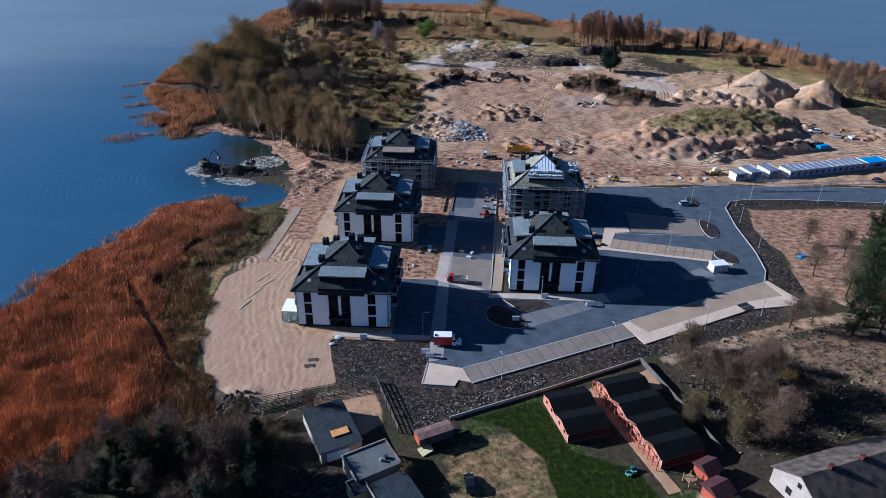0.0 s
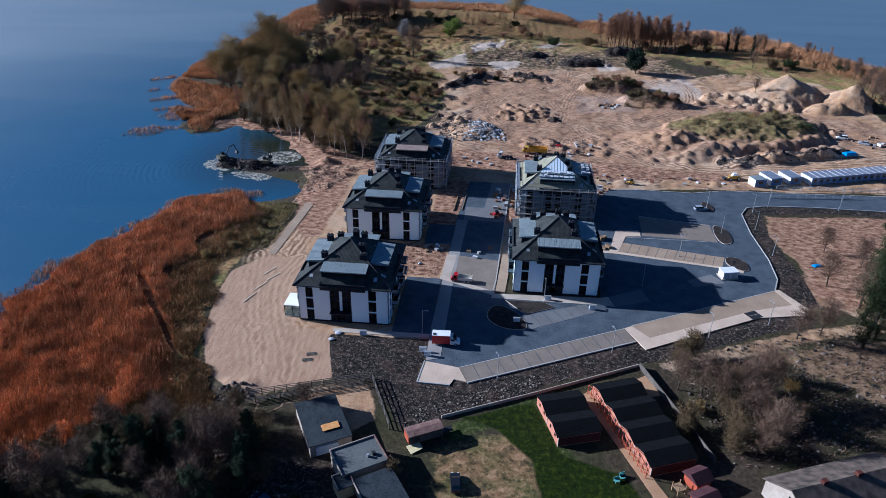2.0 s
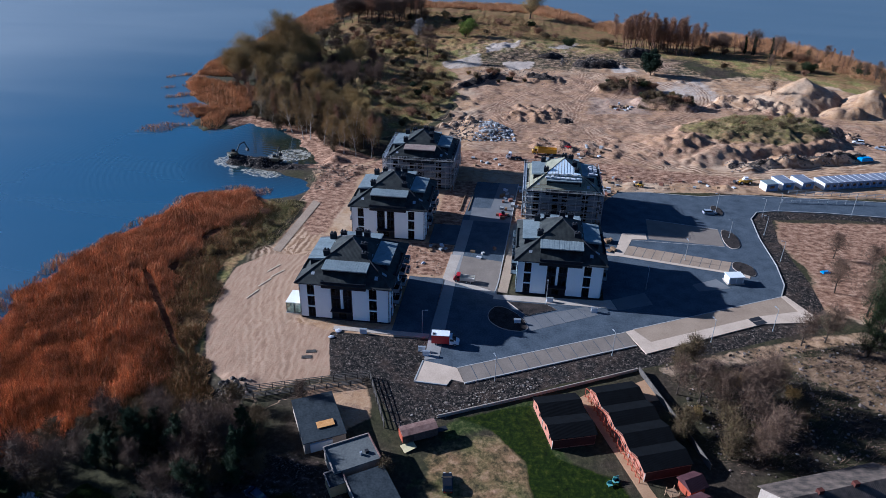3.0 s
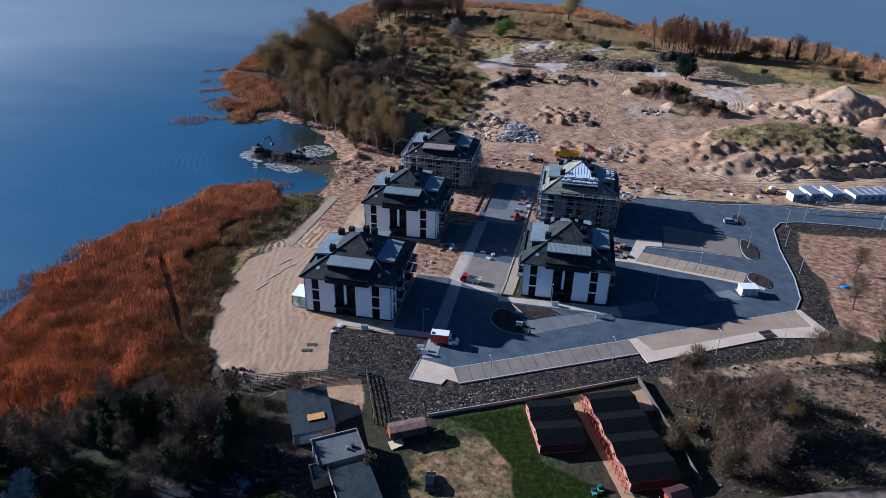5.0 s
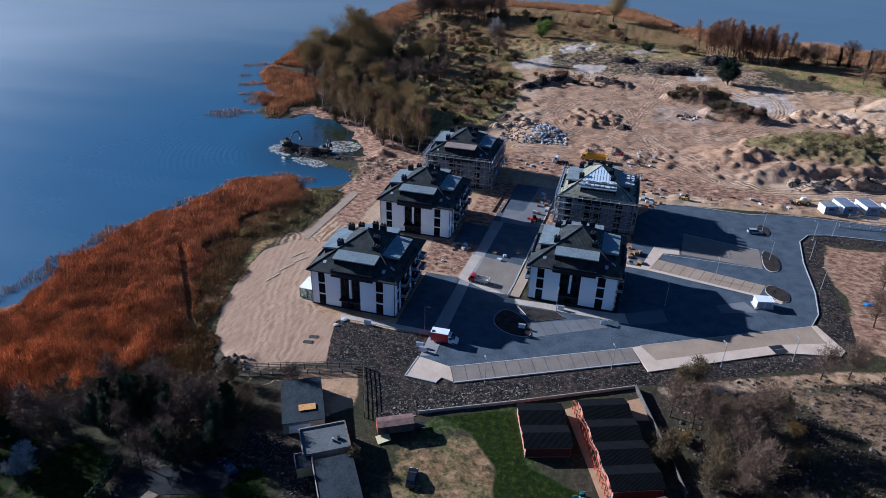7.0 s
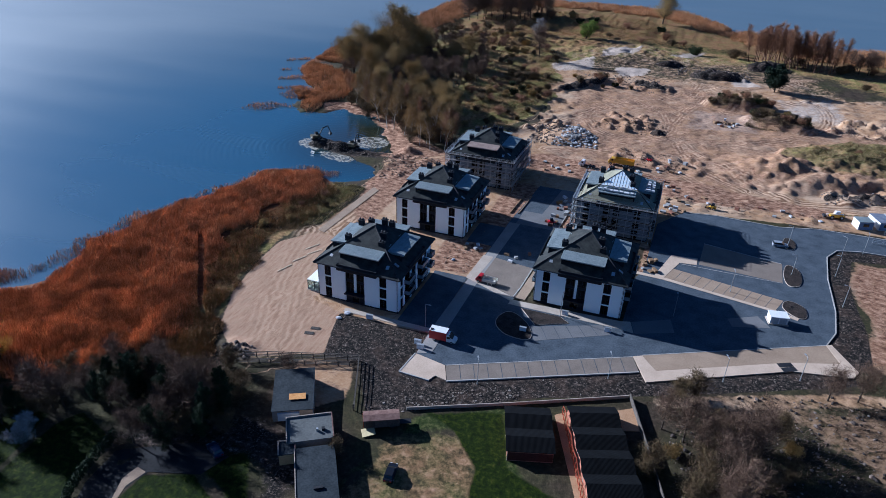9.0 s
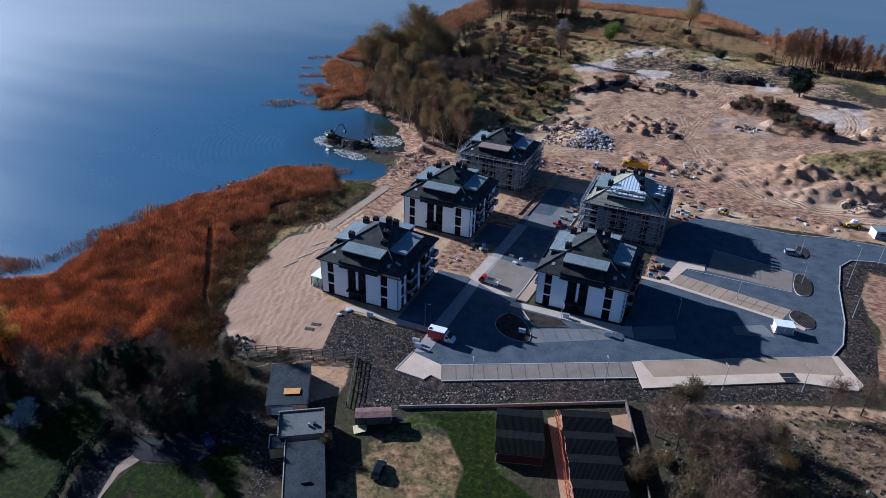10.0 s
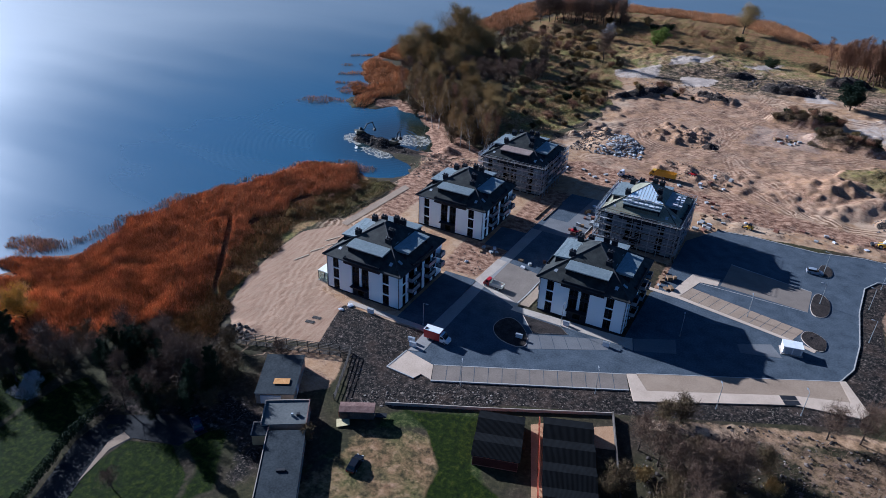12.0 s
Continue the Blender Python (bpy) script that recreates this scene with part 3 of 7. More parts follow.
TRACKS = [[(-6, 150), (13, 180), (29, 215), (42, 223), (60, 236), (86, 250)], [(9, 146), (23, 151), (37, 150), (51, 164), (66, 163), (82, 169), (103, 186), (118, 206), (122, 236), (114, 254)],
          [(16, 176), (17, 198), (29, 212), (46, 208), (53, 185), (50, 164), (36, 155), (23, 159), (16, 176)], [(53, 185), (57, 209), (67, 237), (62, 262)],
          [(62, 110), (83, 112), (104, 115), (123, 120), (154, 130), (176, 142), (205, 150)], [(128, 207), (151, 186), (162, 166), (172, 154), (196, 140)], [(8, 129), (28, 139), (46, 137), (61, 123), (70, 112)],
          [(-30, 100), (-8, 110), (12, 114), (40, 108), (62, 110)], [(33, 214), (48, 200), (56, 197)], [(-36, 34), (-34, 50), (-32, 68), (-34, 90)], [(60, 262), (84, 262), (100, 270), (120, 300)],
          [(-43, 31), (-38.5, 13), (-32.5, -4.6), (-26.5, -18), (-24, -26)], [(-30, 30), (-33, 16), (-28, 0), (-22, -12), (-19, -22)], [(82, 118), (66, 132), (60, 150), (56, 164)], [(100, 112), (84, 124), (74, 140)],
          [(62, 104), (90, 107), (120, 112), (160, 124), (215, 146)], [(-34, 32), (-33, 50), (-31, 66), (-36, 88)], [(40, 218), (60, 250), (72, 262)], [(118, 206), (150, 196), (176, 178), (205, 165)]]
RUTS = [round_off(t_, 2) if t_[0] == t_[-1] else [t_[0]] + round_off(t_, 2)[1:-3] + [t_[-1]] for t_ in TRACKS]


def make_ground():
    gx, gy = axis_steps(-330, -116, 215, 1500, .8), axis_steps(-600, -94, 330, 560, .8)
    X, Y = np.meshgrid(gx, gy)
    x, y = X.ravel(), Y.ravel()
    z = height(x, y)
    nx, ny = len(gx), len(gy)
    i = np.arange((nx - 1) * (ny - 1))
    i = i + i // (nx - 1)
    quads = np.stack([i, i + 1, i + nx + 1, i + nx], 1)
    me = bpy.data.meshes.new("ground")
    me.vertices.add(len(x))
    me.vertices.foreach_set("co", np.stack([x, y, z], 1).astype(np.float32).ravel())
    me.loops.add(quads.size)
    me.loops.foreach_set("vertex_index", quads.astype(np.int32).ravel())
    me.polygons.add(len(quads))
    me.polygons.foreach_set("loop_start", np.arange(0, quads.size, 4, dtype=np.int32))
    me.update(calc_edges=True)
    me.shade_smooth()

    wild = (bumps(x, y, 22, 4) - .5) * 2

    def soft(poly, reach=2.5, wob=None):
        """How far inside a zone each point lies, with an uneven edge."""
        wob = reach * 1.2 if wob is None else wob
        return ease(inside(poly, x, y) + wild * wob, -reach, reach)

    def put(name, values):
        a = me.attributes.new(name, "FLOAT", "POINT")
        a.data.foreach_set("value", np.clip(values, 0, 1).astype(np.float32))

    rut = np.full_like(x, 8.0)
    for line in RUTS:
        for (ax, ay), (bx, by) in zip(line, line[1:]):
            dx, dy = bx - ax, by - ay
            k = np.clip(((x - ax) * dx + (y - ay) * dy) / (dx * dx + dy * dy + 1e-9), 0, 1)
            far = np.hypot(x - ax - k * dx, y - ay - k * dy) * np.where((x - ax) * dy - (y - ay) * dx > 0, 1, -1)
            rut = np.where(np.abs(far) < np.abs(rut), far, rut)
    put("rut", .5 + rut / 16)
    dark_heaps = np.maximum.reduce([ease(hill(x, y, *h[:5], 1) + wild * .2, .02, .35) for h in ((97, 316, 17, 9, 30), (70, 282, 19, 10, 10), (43, 299, 12, 7, 30), (4, 232, 24, 6, 56), (38, 243, 13, 8, -20), (48, 168, 5, 4, 0))])
    grassy_hill = ease(hill(x, y, 130, 163, 40, 26, 18, 1) + wild * .3, .1, .5) * (1 - ease(hill(x, y, 93, 138, 18, 13, 35, 1) + wild * .2, .05, .4))
    scrub_hills = np.maximum(ease(hill(x, y, 82, 227, 17, 8, 5, 1), .02, .3), ease(hill(x, y, 98, 203, 16, 8, -15, 1), .02, .3))
    fade_north = 1 - .62 * ease(y, 225, 285)
    put("sand", np.maximum.reduce([
        soft(SITE, 2.5, 2.0 + 12 * ease(y, 110, 200)) * fade_north * (1 - .8 * grassy_hill) * (1 - scrub_hills),
        soft([(-14, -24), (-1, -22), (4, -33), (-2, -38), (-12, -30)]), .6 * soft([(56, -46), (68, -46), (68, -60), (53, -60)], 2),
        .62 * soft([(106.5, 22), (108.5, 40), (107, 60), (110.5, 77), (140, 79), (300, 74), (300, 10), (118, 14)], 3, 2),
        .54 * soft([(60, -7.5), (104, 11.5), (130, 20), (130, 13), (104, 6), (64, -11.5)], 1.5, 1), .5 * soft([(84, 0), (128, 10), (128, -30), (112, -30), (94, -8)], 4),
        .66 * soft([(-58, 98), (-40, 92), (-26, 108), (-40, 116), (-60, 138), (-92, 152), (-102, 146), (-98, 138), (-70, 132), (-52, 108)], 2),
        .46 * soft([(-20, 290), (5, 250), (60, 255), (140, 270), (110, 330), (0, 345)], 8), .9 * soft([(66, 268), (92, 262), (118, 250), (150, 236), (150, 246), (118, 262), (92, 278), (70, 284)], 4)]))
    put("pad", soft([(-23.7, -28), (-31, -26.5), (-37, -21), (-43, -7), (-46, 7), (-47, 20), (-41, 29), (-30, 30), (-23, 24), (-22, -2), (-13, -5), (-9, -21)], 1.5, 1.0))
    # First two zones paint tree shade with the dark lawn colour; the rest are lawns.
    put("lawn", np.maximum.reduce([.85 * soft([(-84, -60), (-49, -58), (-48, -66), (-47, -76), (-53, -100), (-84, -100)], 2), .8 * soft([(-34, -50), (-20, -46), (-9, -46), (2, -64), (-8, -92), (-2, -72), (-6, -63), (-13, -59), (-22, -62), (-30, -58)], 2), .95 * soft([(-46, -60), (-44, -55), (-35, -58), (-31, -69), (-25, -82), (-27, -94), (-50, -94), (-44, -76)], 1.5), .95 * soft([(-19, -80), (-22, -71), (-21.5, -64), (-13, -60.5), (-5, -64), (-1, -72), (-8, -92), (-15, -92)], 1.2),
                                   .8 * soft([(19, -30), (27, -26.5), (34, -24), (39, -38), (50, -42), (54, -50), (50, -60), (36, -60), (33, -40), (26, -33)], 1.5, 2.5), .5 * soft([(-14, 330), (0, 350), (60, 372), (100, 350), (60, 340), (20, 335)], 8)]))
    put("pale", np.maximum.reduce([.64 * soft([(-22, 272), (-1, 293), (2, 267), (-16, 256)], 4), .8 * soft([(14, 279), (34, 286), (32, 264), (18, 259)], 4), .8 * soft([(40, 320), (62, 345), (52, 317)], 4),
                                   .75 * soft([(0, 312), (26, 334), (24, 313), (3, 296)], 4), .8 * soft([(74, 306), (92, 272), (80, 268), (70, 298)], 3), .55 * soft([(54, 176), (92, 186), (88, 216), (60, 214)], 6),
                                   .6 * soft([(100, 216), (130, 212), (128, 262), (98, 250)], 6), .30 * soft([(20, 215), (130, 205), (150, 262), (110, 320), (0, 340), (-20, 290)], 10), .35 * soft([(-46, -5), (-34, -20), (-30, 5), (-40, 26)], 3)]))
    put("track", np.maximum.reduce([.85 * soft([(-58, 98), (-40, 92), (-26, 108), (-40, 116), (-60, 138), (-92, 152), (-102, 146), (-98, 138), (-70, 132), (-52, 108)], 2), soft([(-30, 96), (0, 107), (60, 100), (112, 103), (112, 112), (70, 118), (10, 124), (-24, 108)], 3),
                                    .5 * soft([(8, 118), (70, 112), (110, 120), (200, 150), (200, 190), (110, 215), (60, 260), (0, 250), (0, 190)], 6), soft([(-44, 70), (-33, 40), (-27, 44), (-27, 100), (-44, 92)], 3) * .8, .40 * soft([(13, -37), (23, -33), (31, -30), (37, -46), (38, -62), (12, -64)], 3, 6),
                                    soft([(3, 56), (14, 56), (31, 60), (31, 92), (5, 92)], 2) * .85, .66 * soft([(107, 24), (109, 40), (107.5, 60), (111, 76), (140, 79), (300, 73), (300, 10), (118, 16)], 3, 2), .8 * soft([(-2, 24), (10, 24), (10, 43), (-2, 43)], 1.5),
                                    .75 * soft([(53, 42), (60, 42), (60, 62), (53, 62)], 1)]))
    put("grass", np.maximum.reduce([
        .85 * soft([(18, -31), (35, -22), (46, -50), (60, -46), (56, -60), (10, -58), (14, -40)], 2) * (1 - .95 * soft([(13, -37), (23, -33), (31, -30), (37, -46), (38, -62), (12, -64)], 3, 6)),
        .46 * grassy_hill, .45 * soft([(-54, 44), (-44, 40), (-42, 64), (-46, 72), (-56, 60)], 3),
        .6 * soft([(100, -30), (125, -22), (125, -38), (98, -40)], 4), .5 * soft([(112, 112), (160, 114), (160, 110), (112, 108)], 2),
        .3 * soft([(-40, 200), (10, 200), (0, 300), (-40, 420), (60, 430), (120, 330), (240, 250), (240, 320), (100, 420), (-80, 450), (-100, 300)], 15)]))
    put("meadow", np.maximum.reduce([.95 * soft([(-64, 4), (-54, -34), (-36, -38), (-32, -29), (-38, -22), (-46, 0), (-48, 24), (-42, 60), (-56, 68)], 2), .85 * soft([(-50, 175), (-34, 128), (-14, 138), (-3, 184), (2, 267), (-39, 351), (-83, 333), (-58, 201)], 5), .8 * grassy_hill, .50 * soft([(13, -37), (23, -33), (31, -30), (37, -46), (38, -62), (12, -64)], 3, 6), .75 * soft([(-40, 170), (-10, 160), (-10, 290), (110, 320), (215, 200), (260, 180), (260, 290), (120, 390), (0, 480), (-120, 470), (-100, 240)], 15)]))
    put("reed", np.maximum.reduce([ease(-inside(LAND, x, y), -14 - 34 * ease(y, 200, 260), 0) * ease(y, 140, 200), .50 * soft([(-100, 260), (-20, 300), (60, 350), (180, 290), (250, 220), (250, 300), (110, 400), (0, 470), (-120, 470)], 15),
                           soft([(-105, -40), (-60, -55), (-42, -26), (-52, 0), (-58, 26), (-46, 58), (-56, 70), (-100, 70), (-110, 0)], 4)]))
    put("soil", np.maximum.reduce([soft(DARK_BED, 1.0, .6), soft(EAST_BED, 1.0, .6), .42 * soft([(62, -8), (112, 10), (140, 10), (140, -40), (66, -40)], 5),
                                   .9 * soft([(108, 119), (168, 140), (166, 146), (107, 124)], 2), .52 * soft([(-62, 22), (-50, 26), (-46, 36), (-60, 38)], 3),
                                   .8 * soft([(-84, 94), (-50, 92), (-50, 99), (-84, 103)], 2), .5 * scrub_hills, .85 * dark_heaps,
                                   .6 * soft([(-22, -62), (-8, -55), (4, -66), (12, -44), (-12, -42), (-36, -56)], 3)]))
    me.materials.append(ground_material())
    return tagged(new("ground", me), "sandy building site, dark soil and dry scrub on a peninsula", "ground", kind="structure")


make_ground()
lake = Build().add([(-5200, -4000, WATER_Z), (5200, -4000, WATER_Z), (5200, 5000, WATER_Z), (-5200, 5000, WATER_Z)], [(0, 1, 2, 3)])
tagged(lake.done("water", water_material()), "calm blue lake water with ripple rings round the dredging", "lake", kind="structure")


# ---- roads and paving ----
def paving(name, poly, z, material, label, category="pavement"):
    return tagged(Build().slab(poly, -.4, z).done(name, material), label, category, kind="structure")


paving("road", ROAD, .05, ASPHALT, "new blue-grey asphalt road and car park", "road")
WALK = [(56.5, 5.3), (58.4, 6.4), (61.9, 1.9), (90.2, 16.9), (101.2, 20.9), (98.9, 27.6), (100.2, 28.3), (104.8, 19), (103.3, 16.4), (90.5, 13.7), (60.2, -2.9)]
paving("pavement", WALK, .12, PALE_SLAB, "pale concrete footpath beside the parking strip")
paving("pavement_1", S2, .07, TAN_PAVER, "tan paver parking strip")
paving("pavement_2", S1, .07, WARM_PAVER, "grey-brown paver parking strip with bay lines")
paving("pavement_3", S4, .09, PALE_SLAB, "pale paved turning pad at the road end")
paving("pavement_4", PLAZA, .075, GREY_PAVER, "grey paver parking bays before the apartments")
paving("pavement_5", [(24.2, 17.2), (52, 18.4), (54.2, 19.2), (55.5, 14.5), (52, 15), (24, 15)], .11, CONCRETE, "concrete footpath along the apartment front")
paving("pavement_6", [(54.4, 19.2), (63.4, 24.1), (64.8, 18.6), (55.8, 14.5)], .075, GREY_PAVER, "shaded grey paver bays")
paving("pavement_7", [(60, 44.2), (62.4, 50.6), (90.6, 44.8), (88.2, 38.6)], .075, TAN_PAVER, "tan paver row of parking bays")
paving("pavement_8", [(51.8, 43.6), (60, 43.2), (88.4, 38.0), (93.4, 36.1), (93.8, 37.3), (88.6, 39.0), (60.2, 44.5), (52, 45)], .13, PALE_SLAB, "pale footpath and retaining edge of the car park")
paving("pavement_19", [(57.6, 44.6), (60.2, 44.5), (63.8, 54.8), (68.4, 55.4), (68.5, 59.4), (61.2, 58.4)], .12, PALE_SLAB, "pale footpath at the corner of the car park")
paving("pavement_9", [(69, 56), (91, 54.6), (91.5, 66), (70, 70)], .07, WARM_PAVER, "grey paver parking bays in the middle of the lot")
paving("pavement_10", [(10.2, -12.6), (13.4, -11.5), (13.6, 22), (15.2, 60), (11.8, 60), (10, 0)], .10, PATH_PAVER, "grey footpath along the central road")
paving("pavement_11", [(9.9, 23.0), (24.4, 16.4), (24.8, 18.2), (12.6, 23.8), (13.6, 36.6), (10.6, 36.8)], .115, CONCRETE, "pale concrete crossing and footpath")
paving("pavement_25", [(12.6, 23.9), (24.9, 18.3), (25.4, 34.8), (13.7, 36.6)], .09, WARM_PAVER, "grey-brown paver bays where the truck stands")
paving("pavement_12", [(76.8, 30.2), (84, 34.4), (86.9, 30), (77.9, 27)], .075, GREY_PAVER, "grey paver wedge by the ramp")
paving("pavement_13", [(-13, -4.2), (9.9, -4.2), (10, -2.6), (-13, -2.6)], .1, CONCRETE, "narrow concrete path before the apartments")
paving("pavement_14", [(25, 18.5), (27.5, 18.5), (31, 60), (28, 60)], .06, TAN_PAVER, "bare tan strip beside the apartments")
paving("pavement_20", [(.9, -2.6), (9.9, -2.6), (10.3, 23.2), (.9, 23.2)], .045, ASPHALT, "new asphalt yard beside the apartments")
paving("pavement_21", [(3.3, 43), (11.2, 43), (11.5, 56), (3.3, 56)], .045, ASPHALT, "new asphalt yard in the west row")
paving("pavement_22", [(-30, -61), (-18, -54), (-10, -54.5), (-12, -60), (-21, -63), (-22.5, -69), (-19, -78.5), (-15, -92), (-21, -94), (-24, -81), (-29.5, -69)], .05, SHADED_ASPHALT, "asphalt drive between the lawns, darkened for hedge and tree shade", "road")
paving("pavement_23", [(-21.4, -63.2), (-23.6, -62.8), (-24.2, -65.8), (-22.6, -70), (-20.6, -75), (-21.2, -72), (-22.4, -67)], .07, TAN_PAVER, "pale concrete edge of the drive")
paving("pavement_24", [(-40.6, 31.5), (-39.0, 66.8), (-36.2, 65.2), (-38.0, 30.6)], .1, TAN_PAVER, "bare tan concrete strip along the reed edge")
paving("pavement_15", [(13.8, 60), (27, 60), (28.5, 92), (22, 92), (20, 70), (14, 70)], .065, GREY_PAVER, "dusty unfinished road surface")


def kerb_line(points, z=.16, w=.28):
    b = Build()
    for p, q in zip(points, points[1:]):
        d = Vector((q[0] - p[0], q[1] - p[1]))
        s = Vector((-d.y, d.x)).normalized() * w / 2
        b.slab([(p[0] - s.x, p[1] - s.y), (q[0] - s.x, q[1] - s.y), (q[0] + s.x, q[1] + s.y), (p[0] + s.x, p[1] + s.y)], -.3, z)
    return tagged(b.done("kerb", KERB), "pale concrete kerb along the road edge", "kerb", kind="structure")


kerb_line([(99.2, 27.9), (101.8, 34), (103, 45), (103, 62), (104.3, 76), (107.5, 81.5), (114, 83.6), (130, 84.6), (160, 84), (230, 82)])
kerb_line([(19.9, -19.2), (58.4, .1)])
kerb_line([(17.9, -14.2), (56.5, 5.2)], .1, .2)
kerb_line([(58.4, 6.6), (99.2, 27.7)], .1, .2)
kerb_line([(16.3, -20.4), (9.2, -20.1), (10, -12.8)])
kerb_line([(28.6, 92), (27.4, 70), (25, 24), (24.2, 17.4)])
kerb_line([(63, 90.5), (73, 92.1), (92, 91.6), (104, 95.1), (133.8, 96.1), (160, 97.3)])
kerb_line([(64, 54.3), (91, 54.4)], .1, .18)
kerb_line([(70, 70), (91.5, 66)], .1, .18)


def bay_lines(a0, a1, b0, b1, count):
    for i in range(1, count):
        k = i / count
        p = (a0[0] + (a1[0] - a0[0]) * k, a0[1] + (a1[1] - a0[1]) * k)
        q = (b0[0] + (b1[0] - b0[0]) * k, b0[1] + (b1[1] - b0[1]) * k)
        d = Vector((q[0] - p[0], q[1] - p[1]))
        s = Vector((-d.y, d.x)).normalized() * .06
        tagged(Build().slab([(p[0] - s.x, p[1] - s.y), (q[0] - s.x, q[1] - s.y), (q[0] + s.x, q[1] + s.y), (p[0] + s.x, p[1] + s.y)], .0, .084)
               .done("bay_line", ASPHALT), "dark paver line between parking bays", "bay line", "parking bay lines", "structure")


bay_lines(S1[0], S1[1], S1[3], S1[2], 14)
bay_lines(PLAZA[0], PLAZA[1], PLAZA[3], PLAZA[2], 6)
bay_lines((60, 44.2), (88.2, 38.6), (62.4, 50.6), (90.6, 44.8), 11)
SOIL = surface("planter_soil", (.008, .007, .007), (.055, .042, .035), .35, 2, .95, bump=.9, depth=.2)


def island(poly, label, soft=2):
    t = root("planting_island", label, "planting bed", group="planting islands")
    Build().slab(round_off(poly, soft), -.2, .2).done("kerb", CONCRETE, t)
    c = (sum(p[0] for p in poly) / len(poly), sum(p[1] for p in poly) / len(poly))
    Build().slab(round_off([(c[0] + (p[0] - c[0]) * .965, c[1] + (p[1] - c[1]) * .965) for p in poly], soft), -.1, .24).done("soil", SOIL, t)


island([(91.2, 57.6), (92.2, 66.2), (94.6, 65.6), (96.4, 62), (96, 54.6), (92.4, 52.6)], "kerbed planting island with dark soil in the car park")
island([(89.8, 40.6), (90.6, 44.8), (93, 45.4), (96, 43), (96, 38.2), (93.6, 36.8)], "kerbed planting island with dark soil at the ramp end")
island([(92, 77), (93, 84.5), (95.5, 84), (96.5, 79), (95, 76)], "kerbed planting island with dark soil by the parked car")
island([(22.9, 8.6), (25.5, 12.8), (31.6, 8.2), (33.8, 1.6), (27.6, 1.4), (23.6, 4.4)], "kerbed bed of bare soil beside the road")
island([(27.6, 14.3), (37.8, 14.3), (40.2, 12.4), (32.6, 8.4)], "kerbed bed of bare soil before the apartments", 0)


# ---- apartment buildings ----
EAVE, APEX, SIDE = 10.2, 17.4, 22.0
STOREY = 3.1


def on_side(b, side, u0, u1, d0, d1, z0, z1):
    """A box on one wall of the house: u along the wall from its left end as seen from outside, d outwards from the wall's face."""
    if side == 0:
        b.box(u0, u1, -d1, -d0, z0, z1)
    elif side == 1:
        b.box(SIDE + d0, SIDE + d1, u0, u1, z0, z1)
    elif side == 2:
        b.box(SIDE - u1, SIDE - u0, SIDE + d0, SIDE + d1, z0, z1)
    else:
        b.box(-d1, -d0, SIDE - u1, SIDE - u0, z0, z1)
    return b


def window_at(parent, side, u0, u1, z0, z1, bars=1):
    w = on_side(Build(), side, u0, u1, -.33, -.22, z0, z1).done("window", FRAME_DARK, parent)
    t = .07
    fr = Build()
    on_side(fr, side, u0, u0 + t, -.22, -.12, z0, z1)
    on_side(fr, side, u1 - t, u1, -.22, -.12, z0, z1)
    on_side(fr, side, u0 + t, u1 - t, -.22, -.12, z0, z0 + t)
    on_side(fr, side, u0 + t, u1 - t, -.22, -.12, z1 - t, z1)
    if bars:
        m = (u0 + u1) / 2
        on_side(fr, side, m - .035, m + .035, -.22, -.13, z0 + t, z1 - t)
    fr.done("window_frame", FRAME_DARK, w)
    on_side(Build(), side, u0 + t, u1 - t, -.19, -.17, z0 + t, z1 - t).done("pane", GLASS, w)
    return w


def balcony_at(parent, side, u0, u1, z, rail):
    bal = on_side(Build(), side, u0, u1, 0, 1.5, z - .2, z).done("balcony", ANTHRACITE, parent)
    r = Build()
    on_side(r, side, u0, u1, 1.42, 1.48, z + .06, z + 1.05)
    on_side(r, side, u0, u0 + .06, .02, 1.42, z + .06, z + 1.05)
    on_side(r, side, u1 - .06, u1, .02, 1.42, z + .06, z + 1.05)
    r.done("balustrade", rail, bal)
    t = Build()
    on_side(t, side, u0 - .02, u1 + .02, 1.40, 1.50, z + 1.055, z + 1.1)
    t.done("handrail", STEEL, bal)


MILK_GLASS = surface("milk_glass", (.16, .19, .22), (.26, .30, .33), .5, 2, .25, bump=0)
GREEN_GLASS = glassy("terrace_glass", (.75, .85, .8))


